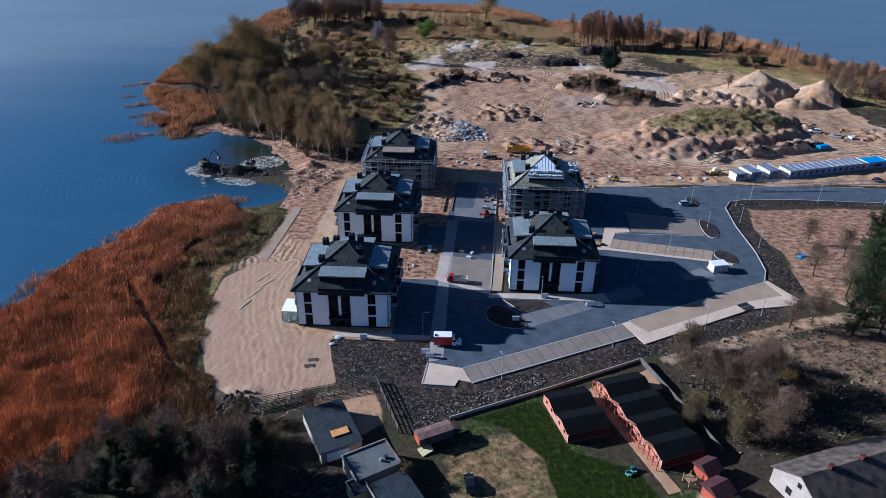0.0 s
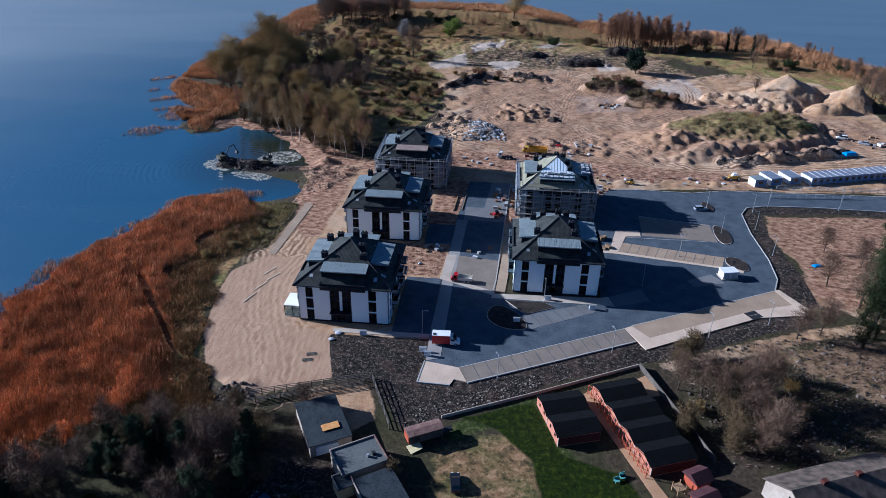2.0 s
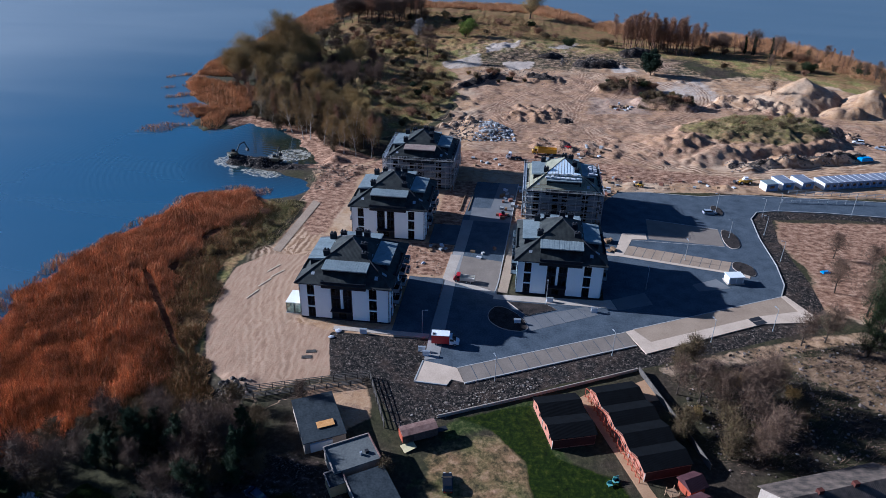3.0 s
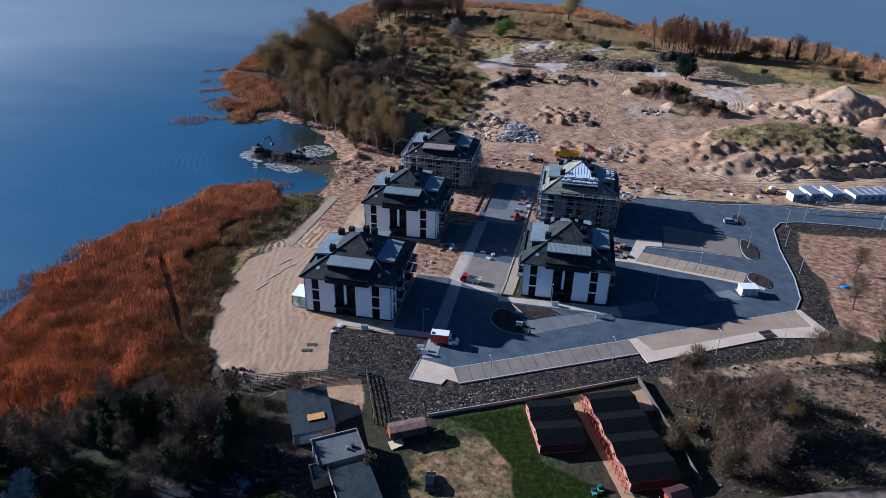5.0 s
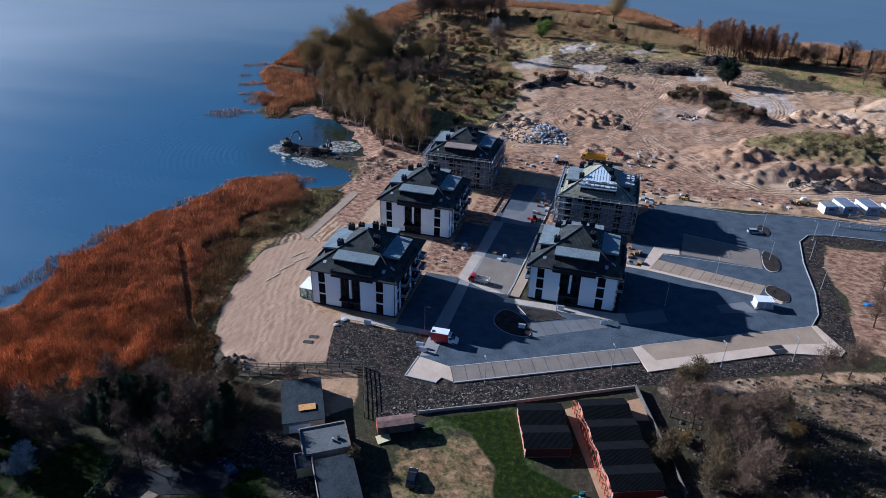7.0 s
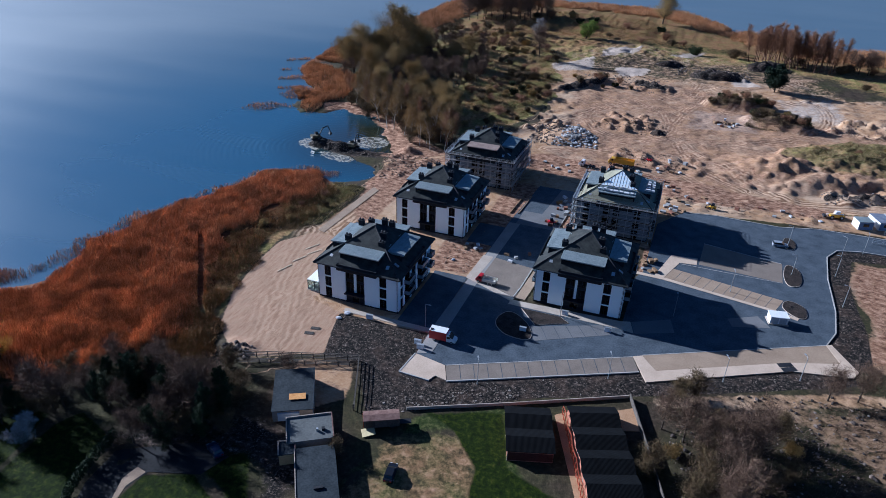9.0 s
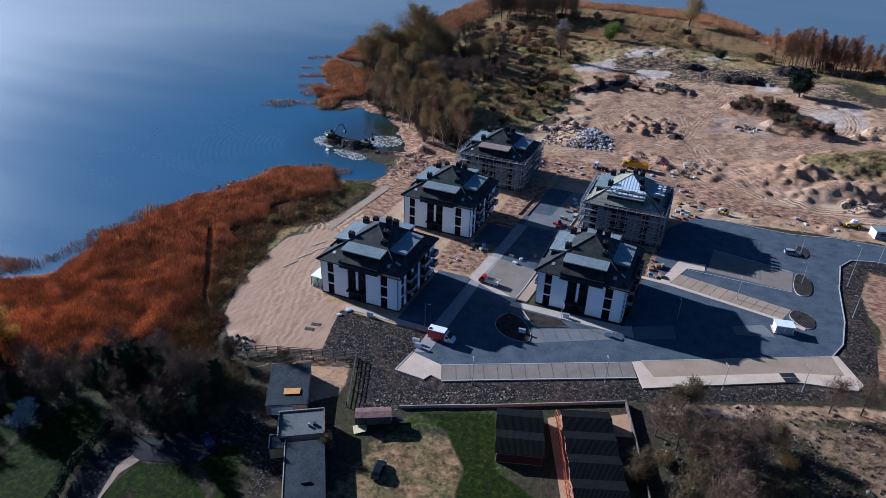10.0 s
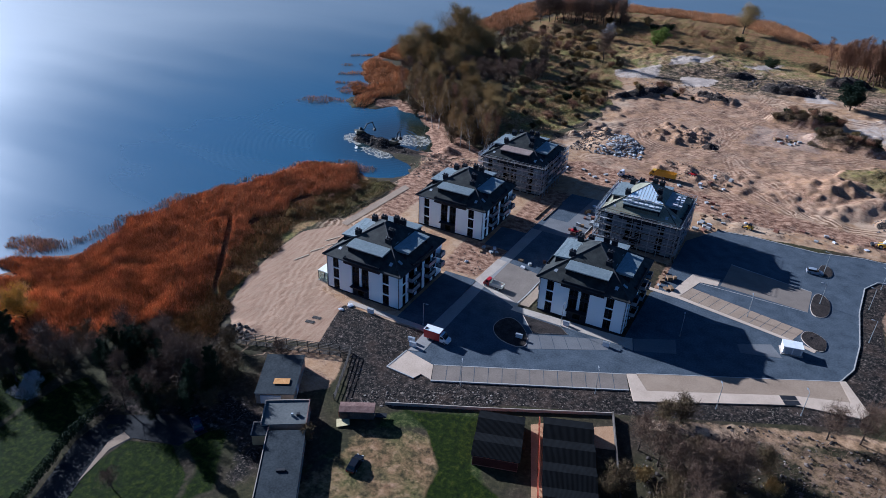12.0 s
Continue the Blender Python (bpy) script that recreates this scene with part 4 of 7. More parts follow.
def dormer_at(parent, side, roof_material, width=10.6, cx=11.0):
    """A wide flat-topped dormer with a terrace before it, on one side of the roof."""
    turn = pose(SIDE / 2, SIDE / 2, 0, 0, 0, 90 * side) @ pose(-SIDE / 2, -SIDE / 2, 0)
    x0, x1 = cx - width / 2, cx + width / 2
    d = Build()
    d.box(x0 + .35, x1 - .35, 2.3, 8.2, 10.4, 13.15)
    d.box(x0, x0 + .35, 1.5, 7.2, 10.4, 13.2)
    d.box(x1 - .35, x1, 1.5, 7.2, 10.4, 13.2)
    ob = d.done("dormer", ANTHRACITE, parent)
    ob.matrix_basis = turn
    top = Build()
    top.extrude([(.9, 13.15), (.9, 13.42), (8.6, 14.15), (8.6, 13.15)], x0 - .15, x1 + .15)
    top.done("dormer_roof", roof_material, ob)
    ribs = Build()
    x = x0 + .2
    while x < x1:
        ribs.extrude([(.9, 13.40), (.9, 13.455), (8.4, 14.165), (8.4, 14.1)], x - .03, x + .03)
        x += .62
    ribs.done("standing_seams", roof_material, ob)
    ter = Build()
    ter.box(x0 - .1, x1 + .1, -.55, 1.5, 9.05, 10.0)
    ter.box(x0 - .1, x1 + .1, -.55, -.42, 10.0, 10.85)
    ter.box(x0 - .1, x0 + .03, -.42, 1.5, 10.0, 10.85)
    ter.box(x1 - .03, x1 + .1, -.42, 1.5, 10.0, 10.85)
    ter.done("terrace_parapet", ANTHRACITE, ob)
    for i in range(4):
        u = x0 + .9 + i * (width - 1.8) / 4
        Build().box(u + .1, u + (width - 1.8) / 4 - .1, 2.2, 2.29, 10.6, 12.8).done("window", FRAME_DARK, ob)
    return ob


def chimney_at(parent, x, y, top, wide=1.5, deep=.9, caps=2):
    c = Build().box(x - wide / 2, x + wide / 2, y - deep / 2, y + deep / 2, 11.0, top).done("chimney", ANTHRACITE, parent)
    Build().box(x - wide / 2 - .1, x + wide / 2 + .1, y - deep / 2 - .1, y + deep / 2 + .1, top, top + .12).done("chimney_cap", DARK_METAL, c)
    for i in range(caps):
        u = x - wide / 2 + wide * (i + .5) / caps
        Build().tube((u, y, top + .12), (u, y, top + .5), .2, .2, 8).tube((u, y, top + .5), (u, y, top + .68), .32, .1, 8).done("flue", DARK_METAL, c)


def apartments(x, y, label, wall_material, roof_x, roof_y, dormer_material, finished=True, terrace=False, group="apartment buildings"):
    t = root("apartment_building", label, "building", pose(x, y, 0), group)
    Build().box(.35, SIDE - .35, .35, SIDE - .35, -.3, EAVE).done("core_wall", ANTHRACITE if finished else wall_material, t)
    Build().box(.1, SIDE - .1, .1, SIDE - .1, -.3, .35).done("plinth", ANTHRACITE, t)
    fronts = {0: ([(0, 1.9), (3.7, 7.7), (12.9, 17.0), (18.9, 21.6)], [(1.9, 3.7), (17.0, 18.9)]),
              1: ([(.3, 1.6), (3.2, 4.4), (7.6, 8.6), (11.4, 12.6), (15.8, 17.0), (18.6, 21.7)], [(1.6, 3.2), (17.0, 18.6)]),
              2: ([(.4, 3.1), (5.0, 9.1), (14.3, 18.3), (20.1, 22)], [(3.1, 5.0), (18.3, 20.1)]),
              3: ([(.3, 3.4), (5.0, 6.2), (9.4, 10.6), (13.4, 14.4), (17.6, 18.8), (20.4, 21.7)], [(3.4, 5.0), (18.8, 20.4)])}
    for side, (panels, columns) in fronts.items():
        for u0, u1 in panels:
            on_side(Build(), side, u0, u1, -.345, .0, .35, EAVE - .55).done("wall_panel", wall_material, t)
        for u0, u1 in columns:
            for k in range(3):
                z = .55 + k * STOREY
                window_at(t, side, u0 + .03, u1 - .03, z, z + 2.45)
                on_side(Build(), side, u0, u1, -.34, -.12, z + 2.5, z + 2.78).done("spandrel", wall_material, t)
        if side in (0, 2):
            for k in (1, 2):
                z = .55 + k * STOREY
                for u0, u1 in ((7.9, 9.9), (10.8, 12.7)):
                    window_at(t, side, u0, u1, z - (.5 if k == 1 else 0), z + 2.4)
            on_side(Build(), side, 10.05, 10.65, -.34, -.02, 3.2, EAVE - 1.3).done("pilaster", wall_material, t)
            on_side(Build(), side, 7.7, 12.9, -.3, 1.1, 2.75, 3.0).done("entrance_canopy", FRAME_DARK, t)
            door = on_side(Build(), side, 9.2, 11.4, -.34, -.2, .0, 2.5).done("door", FRAME_DARK, t)
            on_side(Build(), side, 9.4, 11.2, -.2, -.18, .2, 2.3).done("pane", GLASS, door)
        else:
            flip = (lambda a, c: (a, c)) if side == 1 else (lambda a, c: (SIDE - c, SIDE - a))
            for a, c in ((4.4, 7.6), (8.6, 11.4), (12.6, 15.8)):
                u0, u1 = flip(a, c)
                for k in range(3):
                    z = .45 + k * STOREY
                    window_at(t, side, u0 + .1, u1 - .1, z, z + 2.4)
            for a, c in ((3.9, 7.9), (12.3, 16.3), (18.8, 21.2)):
                u0, u1 = flip(a, c)
                for k in (1, 2):
                    balcony_at(t, side, u0, u1, .35 + k * STOREY, MILK_GLASS)
    # hipped roof: two slopes ribbed one way, two the other
    o, h = .75, SIDE / 2
    lo, hi, rid = EAVE - .1, APEX, .5
    c = [(-o, -o, lo), (SIDE + o, -o, lo), (SIDE + o, SIDE + o, lo), (-o, SIDE + o, lo), (h, h - rid, hi), (h, h + rid, hi)]
    Build().add(c, [(0, 1, 4), (2, 3, 5)]).done("roof", roof_x, t)
    Build().add(c, [(1, 2, 5, 4), (3, 0, 4, 5)]).done("roof", roof_y, t)
    Build().box(-o + .1, SIDE + o - .1, -o + .1, SIDE + o - .1, lo - .32, lo - .02).done("soffit", ANTHRACITE, t)
    for side in range(4):
        on_side(Build(), side, -o, SIDE + o, o - .02, o + .14, lo - .18, lo + .02).done("gutter", FRAME_DARK, t)
    for k in range(4):
        p = c[k]
        Build().tube((p[0], p[1], p[2] + .05), (h, h + (rid if k > 1 else -rid), hi + .05), .13, .13, 6).done("ridge_cap", DARK_METAL, t)
    for side in range(4):
        dormer_at(t, side, dormer_material if side != 0 or finished or roof_x is MEMBRANE else BARE_BOARD)
    for cx, cy, top in ((5.4, 6.8, 15.3), (14.9, 6.3, 15.5), (14.2, 9.0, 16.7), (4.6, 15.8, 15.2), (7.2, 16.4, 15.6), (11.2, 16.2, 16.5), (13.4, 15.8, 16.4)):
        chimney_at(t, cx, cy, top)
    for px_, py_, a in ((3.2, 1.9, 0), (18.6, 1.7, 0), (20.2, 3.4, 1)):
        s = (APEX - EAVE) / (h + o)
        q = Build()
        if a == 0:
            z = EAVE - .1 + (py_ + o) * s
            q.add([(px_ - .4, py_ - .55, z - .55 * s + .1), (px_ + .4, py_ - .55, z - .55 * s + .1), (px_ + .4, py_ + .55, z + .55 * s + .1), (px_ - .4, py_ + .55, z + .55 * s + .1),
                   (px_ - .4, py_ - .55, z - .55 * s - .1), (px_ + .4, py_ - .55, z - .55 * s - .1), (px_ + .4, py_ + .55, z + .55 * s - .1), (px_ - .4, py_ + .55, z + .55 * s - .1)],
                  [(0, 1, 2, 3), (0, 4, 5, 1), (1, 5, 6, 2), (2, 6, 7, 3), (3, 7, 4, 0)])
        else:
            z = EAVE - .1 + (SIDE - px_ + o) * s
            q.add([(px_ - .55, py_ - .4, z + .55 * s + .1), (px_ + .55, py_ - .4, z - .55 * s + .1), (px_ + .55, py_ + .4, z - .55 * s + .1), (px_ - .55, py_ + .4, z + .55 * s + .1),
                   (px_ - .55, py_ - .4, z + .55 * s - .1), (px_ + .55, py_ - .4, z - .55 * s - .1), (px_ + .55, py_ + .4, z - .55 * s - .1), (px_ - .55, py_ + .4, z + .55 * s - .1)],
                  [(0, 1, 2, 3), (0, 4, 5, 1), (1, 5, 6, 2), (2, 6, 7, 3), (3, 7, 4, 0)])
        q.done("skylight", STEEL, t)
    for u in (.15, 21.85):
        Build().tube((u, -.12, .1), (u, -.12, EAVE - .3), .07, .07, 6).done("downpipe", FRAME_DARK, t)
    if terrace:
        # glazed ground-floor terrace on the west side
        v = Build().box(-4.2, -.05, 1.2, 6.8, 2.9, 3.08).done("terrace_roof", surface("terrace_roof_white", (.7, .68, .62), (.8, .78, .72), .4, 3, .7, bump=.05), t)
        for px_, py_ in ((-4.1, 1.3), (-2.1, 1.3), (-4.1, 4.0), (-4.1, 6.7), (-2.1, 6.7)):
            Build().box(px_ - .06, px_ + .06, py_ - .06, py_ + .06, 0, 2.9).done("post", FRAME_DARK, v)
        Build().box(-4.12, -4.09, 1.4, 6.6, .05, 2.8).done("pane", GREEN_GLASS, v)
        Build().box(-4.0, -.1, 1.29, 1.32, .05, 2.8).done("pane", GREEN_GLASS, v)
        Build().box(-4.4, 0, 1.0, 7.0, -.2, .08).done("terrace_floor", CONCRETE, t)
    return t


BARE_BOARD = surface("bare_roof_board", (.22, .16, .13), (.34, .27, .23), .3, 2, .9, bump=.2)
INSULATION = surface("grey_render", (.14, .17, .21), (.24, .28, .33), .4, 3, .9, bump=.1)
MEMBRANE = surface("roof_membrane_battens", (.15, .145, .10), (.30, .29, .21), .25, 2, .85, bump=.4)
apartments(-22, 0, "white three-storey apartment house with dark tiled hipped roof by the reeds", RENDER_WHITE, ROOF_TILE, ROOF_TILE_Y, SEAM, True, True)
apartments(-20.1, 44, "white three-storey apartment house with dark roof in the west row", RENDER_WHITE, ROOF_TILE, ROOF_TILE_Y, SEAM)
apartments(29.5, 19, "white three-storey apartment house with dark roof beside the car park", RENDER_WHITE, ROOF_TILE, ROOF_TILE_Y, SEAM)
apartments(-17.2, 84, "scaffolded grey apartment house with dark roof near the lagoon", INSULATION, ROOF_TILE, ROOF_TILE_Y, SEAM, False)
apartments(31.5, 64, "scaffolded unfinished apartment house with bare roof membrane and battens", INSULATION, MEMBRANE, MEMBRANE, SEAM, False)


def scaffolding(x, y, label):
    t = root("scaffold", label, "scaffold", pose(x, y, 0), "scaffolds")
    post = Build().tube((0, 0, 0), (0, 0, 11.2), .05, .05, 5).mesh("post", STEEL)
    plank = {}
    n = 9
    lo, hi = -1.4, SIDE + 1.4
    for i in range(n + 1):
        k = lo + (hi - lo) * i / n
        for px_, py_ in ((k, lo), (k, hi), (lo, k), (hi, k), (k, lo + .95), (k, hi - .95), (lo + .95, k), (hi - .95, k)):
            shared("post", post, t, px_, py_)
    for lift in range(5):
        z = 2.1 * (lift + 1) - .1
        for nm, (x0, x1, y0, y1) in enumerate(((lo, hi, lo + .1, lo + .85), (lo, hi, hi - .85, hi - .1), (lo + .1, lo + .85, lo + 1, hi - 1), (hi - .85, hi - .1, lo + 1, hi - 1))):
            Build().box(x0, x1, y0, y1, z - .06, z).done("deck", OLD_TIMBER if (lift + nm) % 3 else STEEL, t)
        for a, c in (((lo, lo), (hi, lo)), ((lo, hi), (hi, hi)), ((lo, lo), (lo, hi)), ((hi, lo), (hi, hi))):
            for dz in (.5, 1.0):
                Build().tube((*a, z + dz), (*c, z + dz), .04, .04, 4).done("guard_rail", STEEL, t)
            Build().tube((*a, z + .1), (*c, z + .1), .07, .07, 4).done("toe_board", STEEL, t)
    step = (hi - lo) / n
    for i in range(0, n, 2):
        for lift in range(4):
            z = 2.1 * lift
            for yy in (lo, hi):
                Build().tube((lo + step * i, yy, z), (lo + step * (i + 1), yy, z + 2.1), .035, .035, 4).done("brace", STEEL, t)
            for xx in (lo, hi):
                Build().tube((xx, lo + step * i, z), (xx, lo + step * (i + 1), z + 2.1), .035, .035, 4).done("brace", STEEL, t)
    return t


bare = [o for o in scene.objects if o.get("label", "").startswith("scaffolded unfinished")][0]
for name, pts in (("membrane_patch", ((5.6, 5.2, .528), (16.4, 5.2, .528), (11, 10.4, .99))),):
    vs = [(x, y, EAVE - .1 + (APEX - EAVE + .1) * k + .12) for x, y, k in pts]
    Build().add(vs + [(x, y, z - .08) for x, y, z in vs], [(0, 1, 2), (3, 5, 4), (0, 3, 4, 1), (1, 4, 5, 2), (2, 5, 3, 0)]).done(name, RENDER_WHITE, bare, "white roof membrane")
for k in range(1, 12):
    u = 5.6 + .9 * k
    far_ = 1 - abs(u - 11) / 5.4
    lo_, hi_ = EAVE - .1 + (APEX - EAVE + .1) * .528 + .15, EAVE - .1 + (APEX - EAVE + .1) * (.528 + .462 * far_) + .15
    Build().tube((u, 5.2, lo_), (u, 5.2 + 5.2 * far_, hi_), .035, .035, 4).done("counter_batten", TIMBER, bare)
for k in range(1, 9):
    f = k / 10
    for a, b in (((-.75 + 11.75 * f, -.75 + 11.75 * f), (22.75 - 11.75 * f, -.75 + 11.75 * f)), ((-.75 + 11.75 * f, 22.75 - 11.75 * f), (-.75 + 11.75 * f, -.75 + 11.75 * f))):
        z = EAVE - .1 + (APEX - EAVE + .1) * f + .04
        if f < .6:
            Build().tube((*a, z), (*b, z), .06, .06, 4).done("batten", TIMBER, bare)


scaffolding(-17.2, 84, "galvanised steel scaffold round the grey apartment house")
scaffolding(31.5, 64, "galvanised steel scaffold round the unfinished apartment house")


# ---- vegetation ----
def leaf_cloud(b, c, r, count, size, rnd, squash=.8):
    """Small tilted leaf or twig quads about a point."""
    for _ in range(count):
        while True:
            p = Vector((rnd.uniform(-1, 1), rnd.uniform(-1, 1), rnd.uniform(-1, 1)))
            if p.length < 1:
                break
        p = Vector((c[0] + p.x * r, c[1] + p.y * r, c[2] + p.z * r * squash))
        u = Vector((rnd.gauss(0, 1), rnd.gauss(0, 1), rnd.gauss(0, 1))).normalized()
        w = u.orthogonal().normalized()
        k = size * rnd.uniform(.6, 1.4)
        b.add([p - u * k, p + w * k * .45, p + u * k, p - w * k * .45], [(0, 1, 2, 3)])


def twig_cloud(b, c, r, count, length, rnd, width=.035):
    """Thin bare twigs that rise outwards from a point."""
    for _ in range(count):
        o = Vector((rnd.gauss(0, .45), rnd.gauss(0, .45), rnd.gauss(0, .35))) * r
        p = Vector(c) + o
        d = (o.normalized() + Vector((rnd.gauss(0, .5), rnd.gauss(0, .5), .75 + rnd.gauss(0, .35)))).normalized()
        k = length * rnd.uniform(.5, 1.3)
        w = d.orthogonal().normalized()
        w = (w * math.cos(k * 9) + d.cross(w) * math.sin(k * 9)) * width
        b.add([p - w, p + w, p + d * k], [(0, 1, 2)])


def tree_meshes(seed, tall, spread, limbs, twigs, leaves, leaf_size, bark, leaf_material, trunk_r, first=.35, twig_len=1.4, lean=.0, stems=1, twig_w=.035, rise=1.0):
    """A tapered trunk with limbs, and a crown of twigs and leaves."""
    rnd = random.Random(seed)
    wood, crown = Build(), Build()
    for s in range(stems):
        base = Vector((rnd.uniform(-.4, .4), rnd.uniform(-.4, .4), -.5)) if stems > 1 else Vector((0, 0, -.5))
        way = Vector((rnd.gauss(0, lean), rnd.gauss(0, lean), 1)).normalized()
        pts = [base]
        n = 6
        for i in range(n):
            way = (way + Vector((rnd.gauss(0, .07), rnd.gauss(0, .07), .06))).normalized()
            pts.append(pts[-1] + way * (tall + .5) / n)
        for i in range(n):
            wood.tube(pts[i], pts[i + 1], trunk_r * (1 - i / n) + .03, trunk_r * (1 - (i + 1) / n) + .03, 6)
        for i in range(limbs // stems):
            k = first + (1 - first) * (i + rnd.random()) / max(1, limbs // stems)
            k = min(k, .98)
            j = min(int(k * n), n - 1)
            p = pts[j].lerp(pts[j + 1], k * n - j)
            a = rnd.uniform(0, 6.28)
            reach = spread * (1.15 - .75 * abs(k - .5)) * rnd.uniform(.6, 1.1) * (1.15 - k * .5)
            d = Vector((math.cos(a), math.sin(a), rnd.uniform(.35, 1.0) * rise)).normalized()
            q = p + d * reach * .6
            e = q + (d + Vector((rnd.gauss(0, .3), rnd.gauss(0, .3), .35))).normalized() * reach * .55
            r = trunk_r * (1 - k) * .5 + .03
            wood.tube(p, q, r, r * .6, 5)
            wood.tube(q, e, r * .6, .02, 4)
            for c, m in ((q, .5), (e, 1.0), (p.lerp(q, .6), .35)):
                twig_cloud(crown, c, reach * .42, int(twigs * m / limbs), twig_len, rnd, twig_w)
                if leaves:
                    leaf_cloud(crown, c, reach * .42, int(leaves * m / limbs), leaf_size, rnd)
    return wood.mesh("trunk", bark, True), crown.mesh("crown", leaf_material)


TWIG_GREY = islands("grey_brown_twigs", [(.06, .038, .026), (.118, .076, .05), (.175, .115, .075), (.082, .054, .04)])
TWIG_RUST = islands("rust_brown_twigs", [(.15, .078, .042), (.25, .13, .07), (.33, .185, .105), (.11, .065, .042)])
LEAF_OLIVE = islands("olive_leaves", [(.15, .11, .038), (.28, .195, .068), (.38, .27, .095), (.21, .125, .055)])
LEAF_OCHRE = islands("ochre_catkins", [(.18, .115, .042), (.30, .195, .075), (.14, .10, .042), (.38, .25, .10)])
LEAF_DARK = islands("ivy_leaves", [(.008, .016, .007), (.018, .032, .012), (.03, .05, .018), (.012, .02, .012)])
LEAF_IVY = islands("green_ivy", [(.011, .018, .006), (.025, .038, .011), (.041, .056, .018), (.021, .024, .011)])
LEAF_PINE = islands("pine_needles", [(.006, .013, .007), (.013, .024, .012), (.020, .033, .016)])
LEAF_SPRING = islands("spring_leaves", [(.06, .10, .012), (.13, .17, .02), (.19, .21, .035)])
BLOSSOM = islands("white_blossom", [(.35, .32, .30), (.55, .52, .5), (.22, .2, .18), (.68, .66, .64)])
WILLOW = islands("willow_catkins", [(.55, .33, .04), (.72, .46, .08), (.38, .22, .04)])
SCRUB = islands("scrub_twigs", [(.055, .036, .021), (.128, .085, .045), (.09, .072, .028), (.18, .125, .07)])

TREES = {
    "bare": [tree_meshes(s, 11, 4.2, 26, 1500, 0, .2, BARK, TWIG_GREY, .22, .3) for s in (11, 12, 13)],
    "rust": [tree_meshes(s, 14, 2.2, 28, 700, 90, .1, RUSTY_BARK, TWIG_RUST, .2, .30, 1.2, .03, rise=2.4) for s in (21, 22, 23)],
    "birch": [tree_meshes(s, 13, 3.0, 30, 900, 650, .14, BIRCH_BARK, LEAF_OCHRE, .17, .36, 1.2, .05, rise=1.7) for s in (31, 32, 33)],
    "oak": [tree_meshes(s, 15, 7.6, 60, 3600, 6400, .16, BARK, LEAF_OLIVE, .5, .25, 1.6) for s in (41, 42)],
    "ivy": [tree_meshes(s, 15, 2.6, 44, 500, 6500, .16, BARK, LEAF_DARK, .3, .06, 1.0) for s in (51, 52)],
    "ivy_column": [tree_meshes(s, 15, 1.25, 110, 1500, 4200, .15, BARK, LEAF_DARK, .3, .06, 1.0) for s in (53,)],
    "pine": [tree_meshes(s, 8.5, 4.6, 40, 200, 6200, .26, BARK, LEAF_PINE, .28, .2, .8, rise=.7) for s in (61,)],
    "spring": [tree_meshes(s, 5.5, 3.4, 24, 200, 2400, .22, BARK, LEAF_SPRING, .2, .15, .8) for s in (71,)],
    "blossom": [tree_meshes(s, 6, 3.0, 26, 500, 1500, .17, BARK, BLOSSOM, .18, .2, .9) for s in (81,)],
    "willow": [tree_meshes(s, 9, 5.0, 30, 900, 4500, .2, BARK, WILLOW, .3, .2, 1.4) for s in (91,)],
    "tall_ivy": [tree_meshes(s, 25, 3.6, 60, 900, 5200, .19, BARK, LEAF_IVY, .4, .06, 1.2) for s in (121, 122)],
    "bush": [tree_meshes(s, 2.6, 2.6, 40, 900, 1300, .2, BARK, SCRUB, .07, .05, .9, .5, 7) for s in (111, 112)],
    "rusty_bush": [tree_meshes(s, 2.8, 2.8, 40, 1100, 500, .16, BARK, TWIG_RUST, .07, .05, .9, .5, 7) for s in (113,)],
    "olive_bush": [tree_meshes(s, 2.2, 2.6, 40, 400, 1900, .2, BARK, LEAF_OLIVE, .07, .05, .8, .5, 7) for s in (114,)],
    "green_bush": [tree_meshes(s, 2.4, 2.6, 40, 300, 2200, .18, BARK, LEAF_IVY, .07, .05, .8, .5, 7) for s in (115,)],
    "thicket": [tree_meshes(s, 6, 2.8, 30, 1500, 0, .2, BARK, SCRUB, .1, .1, 1.2, .25, 5) for s in (101, 102)],
}
WORDS = {"bare": "leafless grey-brown tree with fine twigs", "rust": "tall slim tree with rusty bare twigs", "birch": "slender pale-trunked birch with sparse ochre crown",
         "oak": "large spreading tree with dense olive-brown crown", "ivy": "tall trunk thickly clad in dark ivy", "ivy_column": "slim trunk clad in dark ivy", "pine": "dark green pine with spreading crown",
         "spring": "round tree in fresh yellow-green leaf", "blossom": "small tree in white blossom", "willow": "willow with bright yellow catkins",
         "tall_ivy": "very tall tree thickly clad in green ivy",
         "rusty_bush": "low bush with rust-brown bare twigs", "olive_bush": "low spreading olive-brown bush", "green_bush": "low evergreen dark green bush",
         "bush": "low dense bush with brown and olive twigs",
         "thicket": "many-stemmed bare thicket shrub"}
tree_rnd = random.Random(3)


def plant(kind, x, y, scale=1.0, where=""):
    trunk, crown = TREES[kind][tree_rnd.randrange(len(TREES[kind]))]
    s = scale * tree_rnd.uniform(.85, 1.15)
    z = at_ground(x, y)
    t = root("shrub" if "bush" in kind or kind == "thicket" else "tree", WORDS[kind] + where, "shrub" if "bush" in kind or kind == "thicket" else "tree",
             pose(x, y, max(z, WATER_Z), tree_rnd.uniform(-4, 4), tree_rnd.uniform(-4, 4), tree_rnd.uniform(0, 360)), "shrubs" if "bush" in kind or kind == "thicket" else "trees")
    shared("trunk", trunk, t, s=s)
    shared("crown", crown, t, s=s)
    return t


